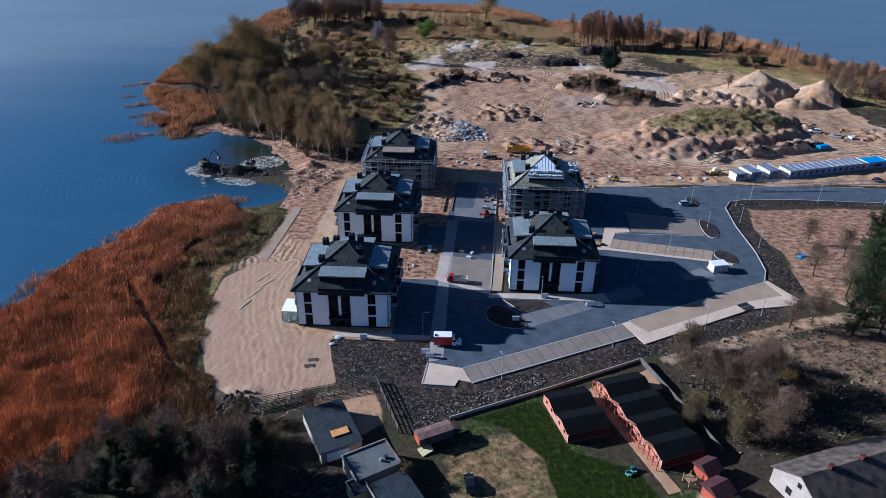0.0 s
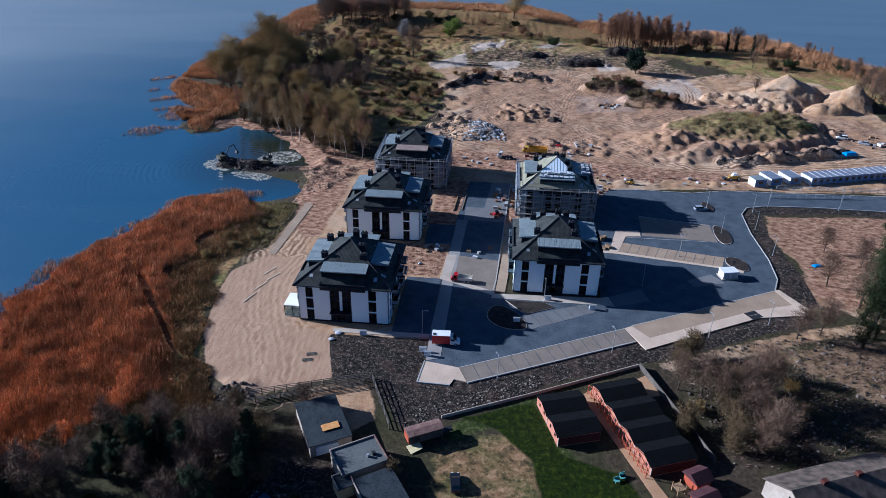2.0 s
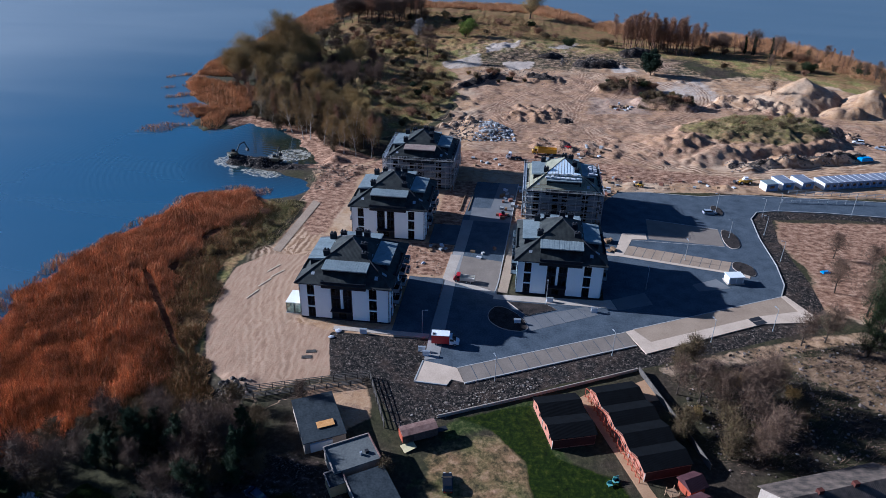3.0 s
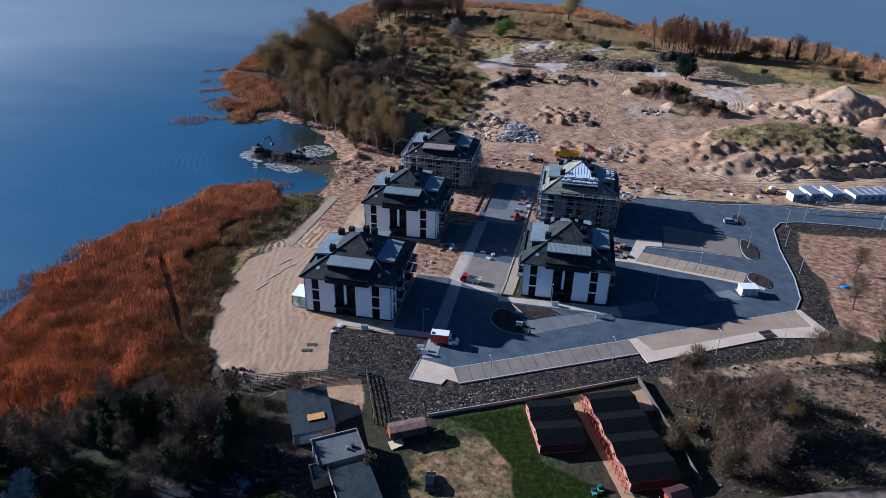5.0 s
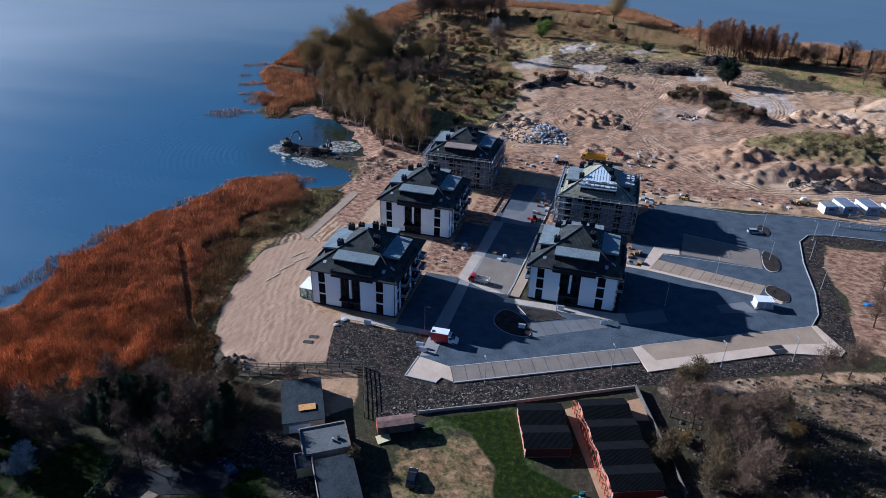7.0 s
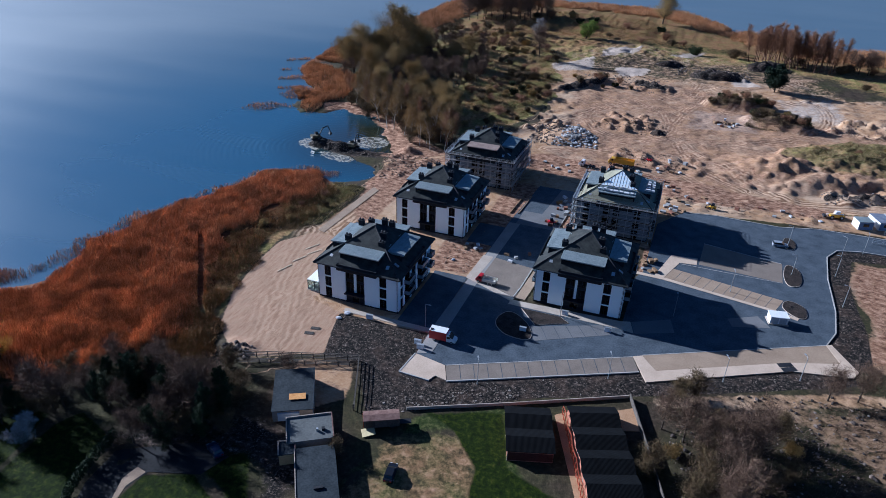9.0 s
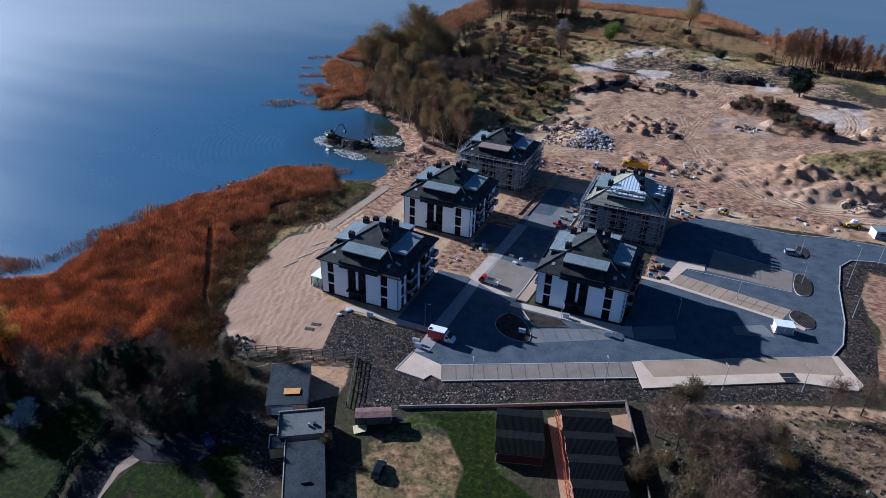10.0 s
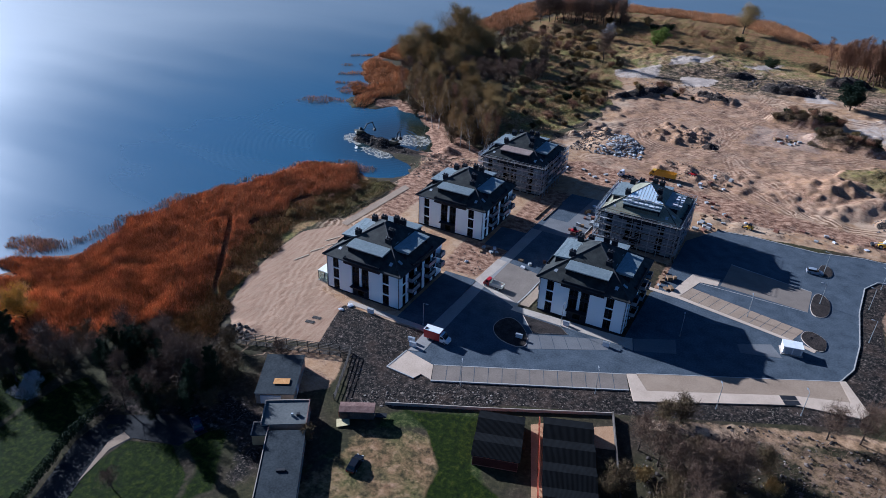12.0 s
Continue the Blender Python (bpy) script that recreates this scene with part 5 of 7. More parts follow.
WOODS = [
    ([(-96, 150), (-66, 130), (-46, 112), (-28, 107), (-25, 120), (-42, 134), (-72, 152), (-92, 166)], ["birch", "birch", "birch", "rust", "thicket"], 60, 3.0, .98, " on the lagoon shore"),
    ([(-94, 164), (-74, 152), (-36, 128), (-36, 146), (-54, 170), (-96, 186)], ["bare", "birch", "thicket", "oak"], 34, 4.4, .72, " in the shore wood"),
    ([(-118, 186), (-60, 176), (-44, 196), (-52, 246), (-70, 285), (-120, 262)], ["bare", "bare", "bare", "thicket", "oak"], 96, 4.2, .74, " in the dense wood"),
    ([(-112, 292), (-78, 290), (-60, 330), (-70, 350), (-108, 345)], ["thicket", "rusty_bush", "bush"], 16, 7.0, 1.0, " behind the dense wood"),
    ([(-118, 384), (-108, 374), (-56, 380), (-50, 396), (-60, 412), (-110, 410)], ["bare", "bare", "rust"], 40, 4.6, 1.3, " near the far point"),
    ([(86, 334), (104, 322), (136, 318), (140, 330), (100, 348)], ["rust"], 52, 2.6, 1.35, " in the far row"),
    ([(140, 330), (160, 326), (176, 332), (166, 344), (144, 344)], ["rust", "bare"], 10, 4.0, .85, " beyond the far row"),
    ([(186, 330), (222, 272), (246, 240), (262, 252), (232, 312), (200, 340)], ["bare", "rust", "thicket"], 26, 5.0, .68, " by the far shore"),
    ([(202, 216), (210, 192), (246, 210), (246, 240), (222, 262)], ["bare", "rust"], 22, 5.0, .95, " beside the sand heap"),
    ([(64, -14), (90, -8), (88, -26), (72, -36), (64, -28)], ["thicket", "thicket", "bare", "olive_bush"], 20, 4.0, .8, " on the rough ground"),
    ([(-56, -44), (-34, -38), (-18, -44), (-12, -52), (-26, -60), (-40, -52), (-54, -58)], ["bare", "ivy", "thicket", "bare", "ivy"], 28, 3.6, .68, " at the garden edge"),
    ([(-66, -64), (-58, -58), (-48, -55), (-48, -60), (-58, -72), (-76, -80)], ["thicket", "thicket", "bare"], 12, 3.4, .6, " in the reed margin"),
    ([(-30, -34), (-22, -32), (-16, -40), (-28, -46)], ["thicket"], 7, 3.0, .8, " beside the shed"),
    ([(110, 4), (122, 2), (132, 20), (124, 34), (116, 22)], ["tall_ivy", "tall_ivy", "bare"], 12, 3.5, 1.05, " beside the cleared plot"),
    ([(100, -44), (130, -40), (140, -10), (124, -2), (104, -26)], ["bare", "thicket"], 10, 7.0, .8, " on the rough ground"),
]
for poly, kinds, count, gap, size, where in WOODS:
    for x, y in scatter(poly, count, tree_rnd, gap):
        plant(kinds[tree_rnd.randrange(len(kinds))], x, y, size, where)
for x, y in scatter([(-44, -53), (-38, -54), (-32, -46), (-36, -43), (-42, -46)], 9, tree_rnd, 2.6):
    plant("ivy", x, y, .58, " in the garden")
for x, y in scatter([(-74, -68), (-58, -68), (-50, -80), (-52, -98), (-74, -94)], 14, tree_rnd, 4.5):
    plant("ivy", x, y, .42, " beyond the lawn")
for kind, x, y, size in (("ivy", -57, -60, .75), ("bare", -52, -58, .9), ("ivy", -61, -64, .8), ("bare", -55, -64, .9), ("ivy", -52, -62, .6), ("bare", -48, -56, .85), ("ivy", -64, -60, .7)):
    plant(kind, x, y, size, " in the dark grove")
for kind, x, y, size in (("oak", -106, 236, 1.5), ("oak", -112, 226, 1.15), ("oak", -122, 222, 1.0), ("oak", -100, 190, .85), ("oak", -116, 202, .9), ("oak", -126, 212, .8), ("oak", -98, 244, 1.1), ("pine", 99, 264, 1.25), ("oak", 29, 419, 1.0), ("bare", -31, 277, 1.6),
                         ("spring", -14, 338, 1.5), ("blossom", -46, 336, 1.4), ("ivy_column", 168, 332, .85), ("bare", 172, 331, 1.1), ("ivy_column", 173, 330, .8), ("ivy_column", 182, 325, .85), ("bare", 184, 324, 1.15), ("rust", 188, 322, 1.0),
                         ("willow", -72, -50, 1.0), ("blossom", -47, -66, .9), ("bare", -14, -73, .45), ("bare", 114, 32, .8), ("bare", 103, 8, .75), ("bare", 97, 6, .7), ("bare", 77, -34, .8), ("bare", 79, -33, .85),
                         ("bare", 72, -20, .9), ("thicket", 70, -4, .9), ("thicket", 67, -6, .8), ("bare", -12, -30.5, .45), ("bare", -25, -48, 1.0), ("bare", -21, -46, 1.05), ("bare", 142, 57, .6),
                         ("bare", 128, 44, .8), ("bare", 121, 52, .7), ("thicket", 63, -30, .6), ("bare", 150, 216, .6), ("bare", 172, 290, .7), ("thicket", 8, -47, .5)):
    plant(kind, x, y, size)
SHRUBS = [([(-50, 175), (-30, 132), (-14, 140), (-6, 200), (-14, 240), (-22, 290), (-60, 330), (-90, 300), (-60, 262)], 84, 4.0, .5), ([(-80, 340), (10, 345), (60, 330), (40, 400), (-60, 420)], 20, 8, .8),
          ([(60, 330), (240, 250), (220, 200), (250, 200), (255, 280), (120, 380)], 18, 7, .7), ([(68, 222), (96, 224), (96, 233), (70, 231)], 13, 2.4, .42), ([(84, 197), (112, 200), (110, 209), (86, 208)], 13, 2.4, .42),
          ([(115, 150), (160, 160), (150, 176), (116, 172)], 8, 4, .35), ([(-60, 22), (-46, 34), (-43, 62), (-50, 66), (-62, 40)], 8, 5, .3), ([(-2, 210), (30, 235), (26, 262), (-6, 262)], 10, 4, .4)]
for poly, count, gap, size in SHRUBS:
    for x, y in scatter(poly, count, tree_rnd, gap):
        plant(("bush", "bush", "rusty_bush", "olive_bush", "rusty_bush", "green_bush" if y > 150 and x > -30 else "olive_bush")[tree_rnd.randrange(6)], x, y, size * tree_rnd.uniform(1.1, 2.0), " on the open ground")


DITCH = [(-72, 15.5), (-69, 11.5), (-57.8, -2.6), (-47.8, -15.8), (-44, -19), (-43, -18), (-46.6, -14.8), (-56.4, -1.4), (-68, 13.5)]


def reed_bed(polys, count, tall, material, seed, label):
    """Standing reeds as separate blades."""
    rs = np.random.RandomState(seed)
    per = count // len(polys)
    out = []
    for poly in polys:
        xs, ys = [p[0] for p in poly], [p[1] for p in poly]
        x, y = rs.uniform(min(xs), max(xs), per * 4), rs.uniform(min(ys), max(ys), per * 4)
        keep = (inside(poly, x, y) + (bumps(x, y, 8, 4) - .5) * 12 > 0) & (rs.rand(len(x)) < .25 + 1.1 * bumps(x + 50, y, 4, 2))
        out.append(np.stack([x[keep][:per], y[keep][:per]], 1))
    p = np.concatenate(out)
    p = p[inside(DITCH, p[:, 0], p[:, 1]) < 0]
    n = len(p)
    z = np.maximum(height(p[:, 0], p[:, 1]), WATER_Z) - .1
    tuft = bumps(p[:, 0], p[:, 1], 6, 3)
    edge = np.maximum.reduce([inside(q, p[:, 0], p[:, 1]) for q in polys])
    h = tall * (.40 + 1.05 * tuft) * rs.uniform(.6, 1.25, n) * (.55 + .45 * ease(edge, -3, 5))
    a = rs.uniform(0, math.pi, n)
    w = rs.uniform(.03, .085, n)
    lean = rs.normal(0, .28, (n, 2)) + np.array([.3, -.18])
    foot = np.stack([p[:, 0], p[:, 1], z], 1)
    side = np.stack([np.cos(a) * w, np.sin(a) * w, np.zeros(n)], 1)
    tip = foot + np.stack([lean[:, 0], lean[:, 1], h], 1)
    co = np.stack([foot - side, foot + side, tip + side * .5, tip - side * .5], 1).reshape(-1, 3)
    me = bpy.data.meshes.new("reeds")
    me.vertices.add(n * 4)
    me.vertices.foreach_set("co", co.astype(np.float32).ravel())
    me.loops.add(n * 4)
    me.loops.foreach_set("vertex_index", np.arange(n * 4, dtype=np.int32))
    me.polygons.add(n)
    me.polygons.foreach_set("loop_start", np.arange(0, n * 4, 4, dtype=np.int32))
    me.update(calc_edges=True)
    me.materials.append(material)
    return tagged(new("reeds", me), label, "reeds", kind="stuff")


REED = islands("dry_reed", [(.48, .20, .08), (.68, .32, .14), (.80, .44, .215), (.34, .135, .057), (.58, .255, .105)], .75, clump=5.0)
REED_PALE = islands("pale_reed", [(.46, .235, .105), (.62, .36, .18), (.36, .175, .07), (.52, .29, .13)], .75, clump=7.0)
DRY_GRASS = islands("dry_grass", [(.27, .20, .09), (.17, .155, .05), (.38, .29, .145), (.11, .11, .035)], .85, clump=6.0)
MARGIN = islands("margin_grass", [(.34, .17, .075), (.20, .13, .05), (.42, .25, .12), (.13, .115, .035), (.27, .14, .06)], .85, clump=5.0)
NEAR_REEDS = [(-110, -38), (-92, -24), (-96, 2), (-95, 18), (-91, 33), (-87, 44), (-79, 64), (-64, 73), (-55, 65), (-54, 50), (-62, 40), (-62, 18), (-57, 2), (-48, -18), (-42, -30), (-60, -44), (-84, -40)]
reed_bed([NEAR_REEDS], 150000, 1.9, REED, 5, "tall rust-brown dry reeds along the lake shore")
reed_bed([[(-60, -10), (-45, -28), (-58, -50), (-90, -60), (-108, -44), (-88, -34)]], 42000, 1.7, REED, 6, "flattened reddish dry reeds behind the shore")
reed_bed([[(-50, -8), (-44, -8), (-38, -22), (-31, -30), (-40, -40), (-54, -30)], [(-64, 4), (-50, -16), (-42, -12), (-48, 8), (-50, 24), (-46, 60), (-56, 66), (-62, 44), (-66, 24)]], 46000, 1.1, MARGIN, 8, "tufts of dry and green grass beside the reeds")
reed_bed([[(-58, 66), (-45, 68), (-41, 60), (-42, 34), (-50, 24), (-57, 44)]], 9000, .8, DRY_GRASS, 16, "yellow-green grass tufts behind the tan strip")
reed_bed([[(-100, 148), (-92, 150), (-100, 190), (-124, 200), (-150, 212), (-146, 196), (-120, 166), (-112, 140), (-104, 132)], [(-150, 214), (-128, 214), (-132, 270), (-152, 290), (-156, 250)],
          [(-112, 158), (-118, 146), (-124, 156)]], 52000, 2.2, REED_PALE, 9, "pale rust reeds round the wooded bay")
reed_bed([[(-150, 290), (-122, 290), (-112, 420), (-76, 448), (24, 446), (64, 406), (78, 440), (44, 500), (0, 504), (-60, 500), (-130, 490), (-150, 440)]], 90000, 2.8, REED_PALE, 10, "pale rust reeds along the far point")
reed_bed([[(68, 410), (118, 352), (166, 352), (186, 336), (206, 300), (234, 254), (324, 200), (420, 164), (430, 206), (334, 246), (270, 284), (248, 302), (230, 342), (206, 386), (172, 404), (128, 396), (94, 436)]],
         110000, 3.0, REED_PALE, 12, "pale rust reeds along the northern shore")
reed_bed([[(-60, 262), (0, 250), (30, 300), (110, 325), (210, 262), (240, 240), (240, 290), (120, 372), (0, 440), (-90, 440), (-100, 320)], [(-40, 165), (-12, 160), (-10, 240), (-40, 260)],
          [(104, 150), (160, 158), (156, 178), (116, 180)]], 40000, .7, DRY_GRASS, 13, "tufted dry and green meadow grass")
reed_bed([[(-50, 175), (-30, 132), (-14, 140), (-6, 200), (-14, 240), (-22, 290), (-60, 330), (-90, 300), (-60, 262)], [(-80, 335), (20, 345), (60, 345), (20, 420), (-60, 425)]], 36000, 1.0, MARGIN, 18, "patches of brown scrub and bramble on the meadow")
reed_bed([[(67, 221), (80, 219), (97, 223), (98, 231), (84, 235), (70, 233)], [(83, 198), (98, 194), (113, 199), (111, 209), (98, 212), (86, 209)]], 9000, .9, SCRUB, 15, "dense brown scrub on the earth mounds")
reed_bed([[(64, -10), (104, 8), (126, 0), (132, -34), (100, -40), (70, -36)], [(-50, 2), (-40, -26), (-56, -40), (-30, -46), (-20, -34), (-34, -28)]], 16000, .7, TWIG_GREY, 14, "tangled dead stalks and bramble on rough ground")
reed_bed([[(-113, -36), (-105, -22), (-100, -4), (-100, 16), (-95, 30), (-92, 44), (-84, 63), (-68, 77), (-56, 73), (-62, 69), (-78, 59), (-86, 42), (-93, 18), (-94, 0), (-95, -24)]],
         12000, 1.5, REED_PALE, 22, "thinning pale reeds at the water's edge")
reed_bed([[(-156, 190), (-146, 194), (-134, 200), (-136, 205), (-148, 199), (-156, 193)], [(-138, 158), (-128, 160), (-114, 164), (-116, 170), (-130, 166), (-138, 161)], [(-134, 124), (-122, 128), (-114, 136), (-118, 141), (-128, 136), (-134, 129)],
          [(-148, 173), (-138, 176), (-128, 182), (-130, 187), (-140, 183), (-148, 177)], [(-164, 210), (-156, 212), (-150, 218), (-152, 224), (-160, 219), (-164, 214)]], 3200, 1.5, REED_PALE, 23, "tongues of pale reed standing in the lake")
reed_bed([[(-132, 150), (-118, 140), (-116, 164), (-130, 170)], [(-97, 14), (-92, 20), (-88, 40), (-93, 38)], [(-112, -34), (-100, -22), (-106, -18), (-118, -26)]],
         3600, 1.3, REED_PALE, 21, "sparse reed stalks standing in shallow water")


# ---- vehicles ----
def paint(name, c, rough=.3):
    return surface(name, tuple(v * .85 for v in c), c, .6, 2, rough, bump=0, spec=.5)


WHITE_PAINT = paint("white_paint", (.78, .79, .8))
RED_PAINT = paint("red_paint", (.42, .012, .018))
BLACK_PAINT = paint("black_paint", (.012, .013, .017), .2)
BLUE_PAINT = paint("blue_paint", (.03, .07, .30))
SILVER_PAINT = paint("silver_paint", (.28, .31, .36), .3)
YELLOW_PAINT = paint("yellow_paint", (.62, .36, .02), .45)
LAMP_GLASS = surface("lamp_glass", (.5, .5, .48), (.65, .65, .6), .5, 1, .15, bump=0, spec=.6)
TAIL_RED = surface("tail_lamp", (.3, .01, .01), (.4, .015, .015), .5, 1, .2, bump=0)


def loft(b, sections):
    """Joins rectangles (x, half width, z0, z1) along x into a shell."""
    vs, fs = [], []
    for x, w, z0, z1 in sections:
        vs += [(x, -w, z0), (x, w, z0), (x, w, z1), (x, -w, z1)]
    for i in range(len(sections) - 1):
        a, c = i * 4, i * 4 + 4
        fs += [(a + k, c + k, c + (k + 1) % 4, a + (k + 1) % 4) for k in range(4)]
    n = len(vs)
    return b.add(vs, fs + [(3, 2, 1, 0), (n - 4, n - 3, n - 2, n - 1)])


def wheel_at(t, x, y, r, w=.24):
    wh = Build().tube((x, y - w / 2, r), (x, y + w / 2, r), r, r, 14).done("wheel", RUBBER, t)
    s = 1 if y > 0 else -1
    Build().tube((x, y + s * w / 2, r), (x, y + s * (w / 2 + .02), r), r * .6, r * .55, 10).done("rim", STEEL, wh)


def car(x, y, heading, body_paint, label, long=4.4, wide=1.8, tall=1.5, suv=False):
    t = root("car", label, "car", pose(x, y, max(at_ground(x, y), .05) if paved_distance(x, y) > 0 else at_ground(x, y), 0, 0, heading), "cars")
    h, w = long / 2, wide / 2
    loft(Build(), [(-h, w * .86, .35, .78), (-h + .15, w * .97, .24, .92), (-h * .45, w, .22, .95), (h * .42, w, .22, .92), (h - .35, w * .96, .24, .78), (h, w * .82, .34, .62)]).done("body", body_paint, t, recalc=True)
    back = -h + (.12 if suv else .45)
    loft(Build(), [(back, w * .84, .9, .95), (back + .3, w * .8, .9, tall - .06), (.2, w * .8, .9, tall - .05), (h * .5, w * .86, .88, .94)]).done("glasshouse", DARK_GLASS, t, recalc=True)
    loft(Build(), [(back + .28, w * .72, tall - .08, tall - .01), (-.4, w * .77, tall - .05, tall + .02), (.3, w * .72, tall - .09, tall - .01)]).done("roof", body_paint, t, recalc=True)
    for sx in (-.62, .62):
        for sy in (-1, 1):
            wheel_at(t, sx * h, sy * (w - .1), .33)
    for sy in (-1, 1):
        Build().box(h - .12, h + .01, sy * w * .6 - .18, sy * w * .6 + .18, .56, .7).done("headlight", LAMP_GLASS, t)
        Build().box(-h - .01, -h + .1, sy * w * .62 - .16, sy * w * .62 + .16, .62, .78).done("tail_light", TAIL_RED, t)
        Build().box(h * .3, h * .3 + .16, sy * (w + .1) - .09, sy * (w + .1) + .09, .93, 1.07).done("mirror", body_paint, t)
    return t


def box_van(x, y, heading, label):
    t = root("delivery_van", label, "van", pose(x, y, .05, 0, 0, heading))
    box = Build().box(-3.2, .9, -1.08, 1.08, .55, 2.75).done("cargo_box", RED_PAINT, t, "dark red box body")
    Build().box(-3.24, .94, -1.12, 1.12, 2.75, 2.86).done("roof_panel", WHITE_PAINT, box)
    Build().box(-3.0, -2.4, -.9, -.2, 2.86, 3.0).done("vent", DARK_METAL, box)
    loft(Build(), [(.95, 1.0, .4, 2.3), (1.5, 1.0, .4, 2.3), (2.35, .96, .4, 1.32), (3.0, .92, .42, 1.08), (3.2, .8, .5, .85)]).done("cab", WHITE_PAINT, t, recalc=True)
    loft(Build(), [(1.56, .93, 2.2, 2.26), (2.40, .9, 1.36, 1.42)]).done("windscreen", DARK_GLASS, t, recalc=True)
    for s in (-1, 1):
        Build().box(1.05, 1.95, s * 1.005 - .012, s * 1.005 + .012, 1.35, 1.95).done("side_window", DARK_GLASS, t)
        Build().box(3.08, 3.2, s * .66 - .16, s * .66 + .16, .72, .9).done("headlight", LAMP_GLASS, t)
        for sx in (-2.0, 2.2):
            wheel_at(t, sx, s * .9, .36)
    Build().box(-3.2, 2.9, -.85, .85, .36, .55).done("chassis", DARK_METAL, t)
    return t


def tipper(x, y, heading, label, cab_paint, bed_paint, bed_long=4.0, bed_high=.9, scale=1.0, cargo=True):
    """A lorry with its cab at +x."""
    t = root("lorry", label, "lorry", pose(x, y, max(at_ground(x, y), 0) + .03, 0, 0, heading) @ Matrix.Scale(scale, 4))
    loft(Build(), [(.3, .95, .5, 2.15), (1.2, .95, .5, 2.2), (1.75, .93, .5, 1.35), (2.0, .88, .52, 1.1)]).done("cab", cab_paint, t, recalc=True)
    loft(Build(), [(1.26, .88, 2.08, 2.14), (1.78, .85, 1.38, 1.44)]).done("windscreen", DARK_GLASS, t, recalc=True)
    Build().box(-bed_long, 1.6, -.4, .4, .45, .7).done("chassis", DARK_METAL, t)
    if cargo:
        b = Build().box(-bed_long, .15, -1.05, 1.05, .8, .92)
        for s in (-1, 1):
            b.box(-bed_long, .15, s * 1.02 - .04, s * 1.02 + .04, .92, .92 + bed_high)
        b.box(-bed_long, -bed_long + .08, -.98, .98, .92, .92 + bed_high).box(.07, .15, -.98, .98, .92, .92 + bed_high)
        b.done("load_bed", bed_paint, t)
    for s in (-1, 1):
        Build().box(.5, 1.1, s * .955 - .01, s * .955 + .01, 1.4, 1.95).done("side_window", DARK_GLASS, t)
        for sx in (-bed_long * .75, -bed_long * .45, 1.15):
            wheel_at(t, sx, s * .85, .42, .3)
    return t


box_van(14.2, -5.7, 2, "red box van with white cab and white roof parked in shade")
tipper(15.0, 22.6, 176, "small tipper lorry with red cab and pale load bed", RED_PAINT, paint("cream_bed", (.62, .58, .5), .5), 3.6, .7)
tipper(35.5, 124.5, 178, "yellow tipper lorry with raised-side body on the dirt track", YELLOW_PAINT, YELLOW_PAINT, 6.0, 1.3, 1.2)
tipper(25.4, 117.2, 170, "white lorry tractor without a trailer on the dirt track", WHITE_PAINT, DARK_METAL, 3.4, .5, 1.15, False)
car(91.5, 77.6, 8, SILVER_PAINT, "silver-grey car parked beside a planting island", suv=True)
car(19.6, -47.2, 98, BLACK_PAINT, "dark car parked on the dry lawn", 4.5)
car(-13, -54.5, 150, paint("navy_paint", (.012, .02, .06)), "dark navy car half hidden in tree shade", 4.2)
car(170.5, 160.5, 165, WHITE_PAINT, "white estate car parked on the sand", 4.6, 1.85, 1.65, True)
car(177, 154.5, 150, SILVER_PAINT, "grey car parked on the sand", 4.4)
car(168.5, 103.4, 12, BLACK_PAINT, "dark car parked beside the road", 4.4)
car(174, 104.6, 12, RED_PAINT, "dark red car parked beside the road", 4.3)


def excavator(x, y, z, heading, swing, label, reach=1.0):
    t = root("excavator", label, "excavator", pose(x, y, z, 0, 0, heading))
    for s in (-1, 1):
        tr = Build().extrude([(-1.9, .25), (-1.6, 0), (1.6, 0), (1.9, .25), (1.9, .6), (1.6, .85), (-1.6, .85), (-1.9, .6)], s * 1.15 - .28, s * 1.15 + .28, "x")
        ob = tr.done("track", RUBBER, t)
        ob.matrix_basis = pose(0, 0, 0, 0, 0, -90)
    up = Build()
    up.box(-2.1, 1.1, -1.25, 1.25, .95, 1.9).box(-2.3, -1.4, -1.2, 1.2, 1.0, 2.1)
    body = up.done("upper_body", paint("machine_grey", (.10, .085, .05), .5), t)
    body.matrix_basis = pose(0, 0, 0, 0, 0, swing)
    loft(Build(), [(-.3, .45, 1.9, 2.85), (.8, .45, 1.9, 2.8), (1.15, .42, 1.4, 2.1)]).done("cab", DARK_GLASS, body, recalc=True).location = (0, .75, 0)
    k = reach
    Build().tube((1.0, -.2, 1.5), (2.9 * k, -.2, 4.2), .26, .22, 6).tube((2.9 * k, -.2, 4.2), (5.2 * k, -.2, 4.6), .22, .18, 6).done("boom", DARK_METAL, body)
    Build().tube((5.2 * k, -.2, 4.7), (6.3 * k, -.2, 1.9), .19, .14, 6).done("stick", DARK_METAL, body)
    Build().extrude([(6.0 * k, 1.9), (6.5 * k, 1.9), (6.7 * k, 1.1), (6.1 * k, .6), (5.6 * k, 1.0)], -.75, .35, "y").done("bucket", DARK_METAL, body)
    return t


excavator(-79.5, 98.6, at_ground(-79.5, 98.6) - .05, 20, 40, "dark long-armed excavator dredging at the tip of the bank")
excavator(-62.5, 97.6, at_ground(-62.5, 97.6) - .05, 60, 30, "dark excavator with raised arm on the mud bank", .7)


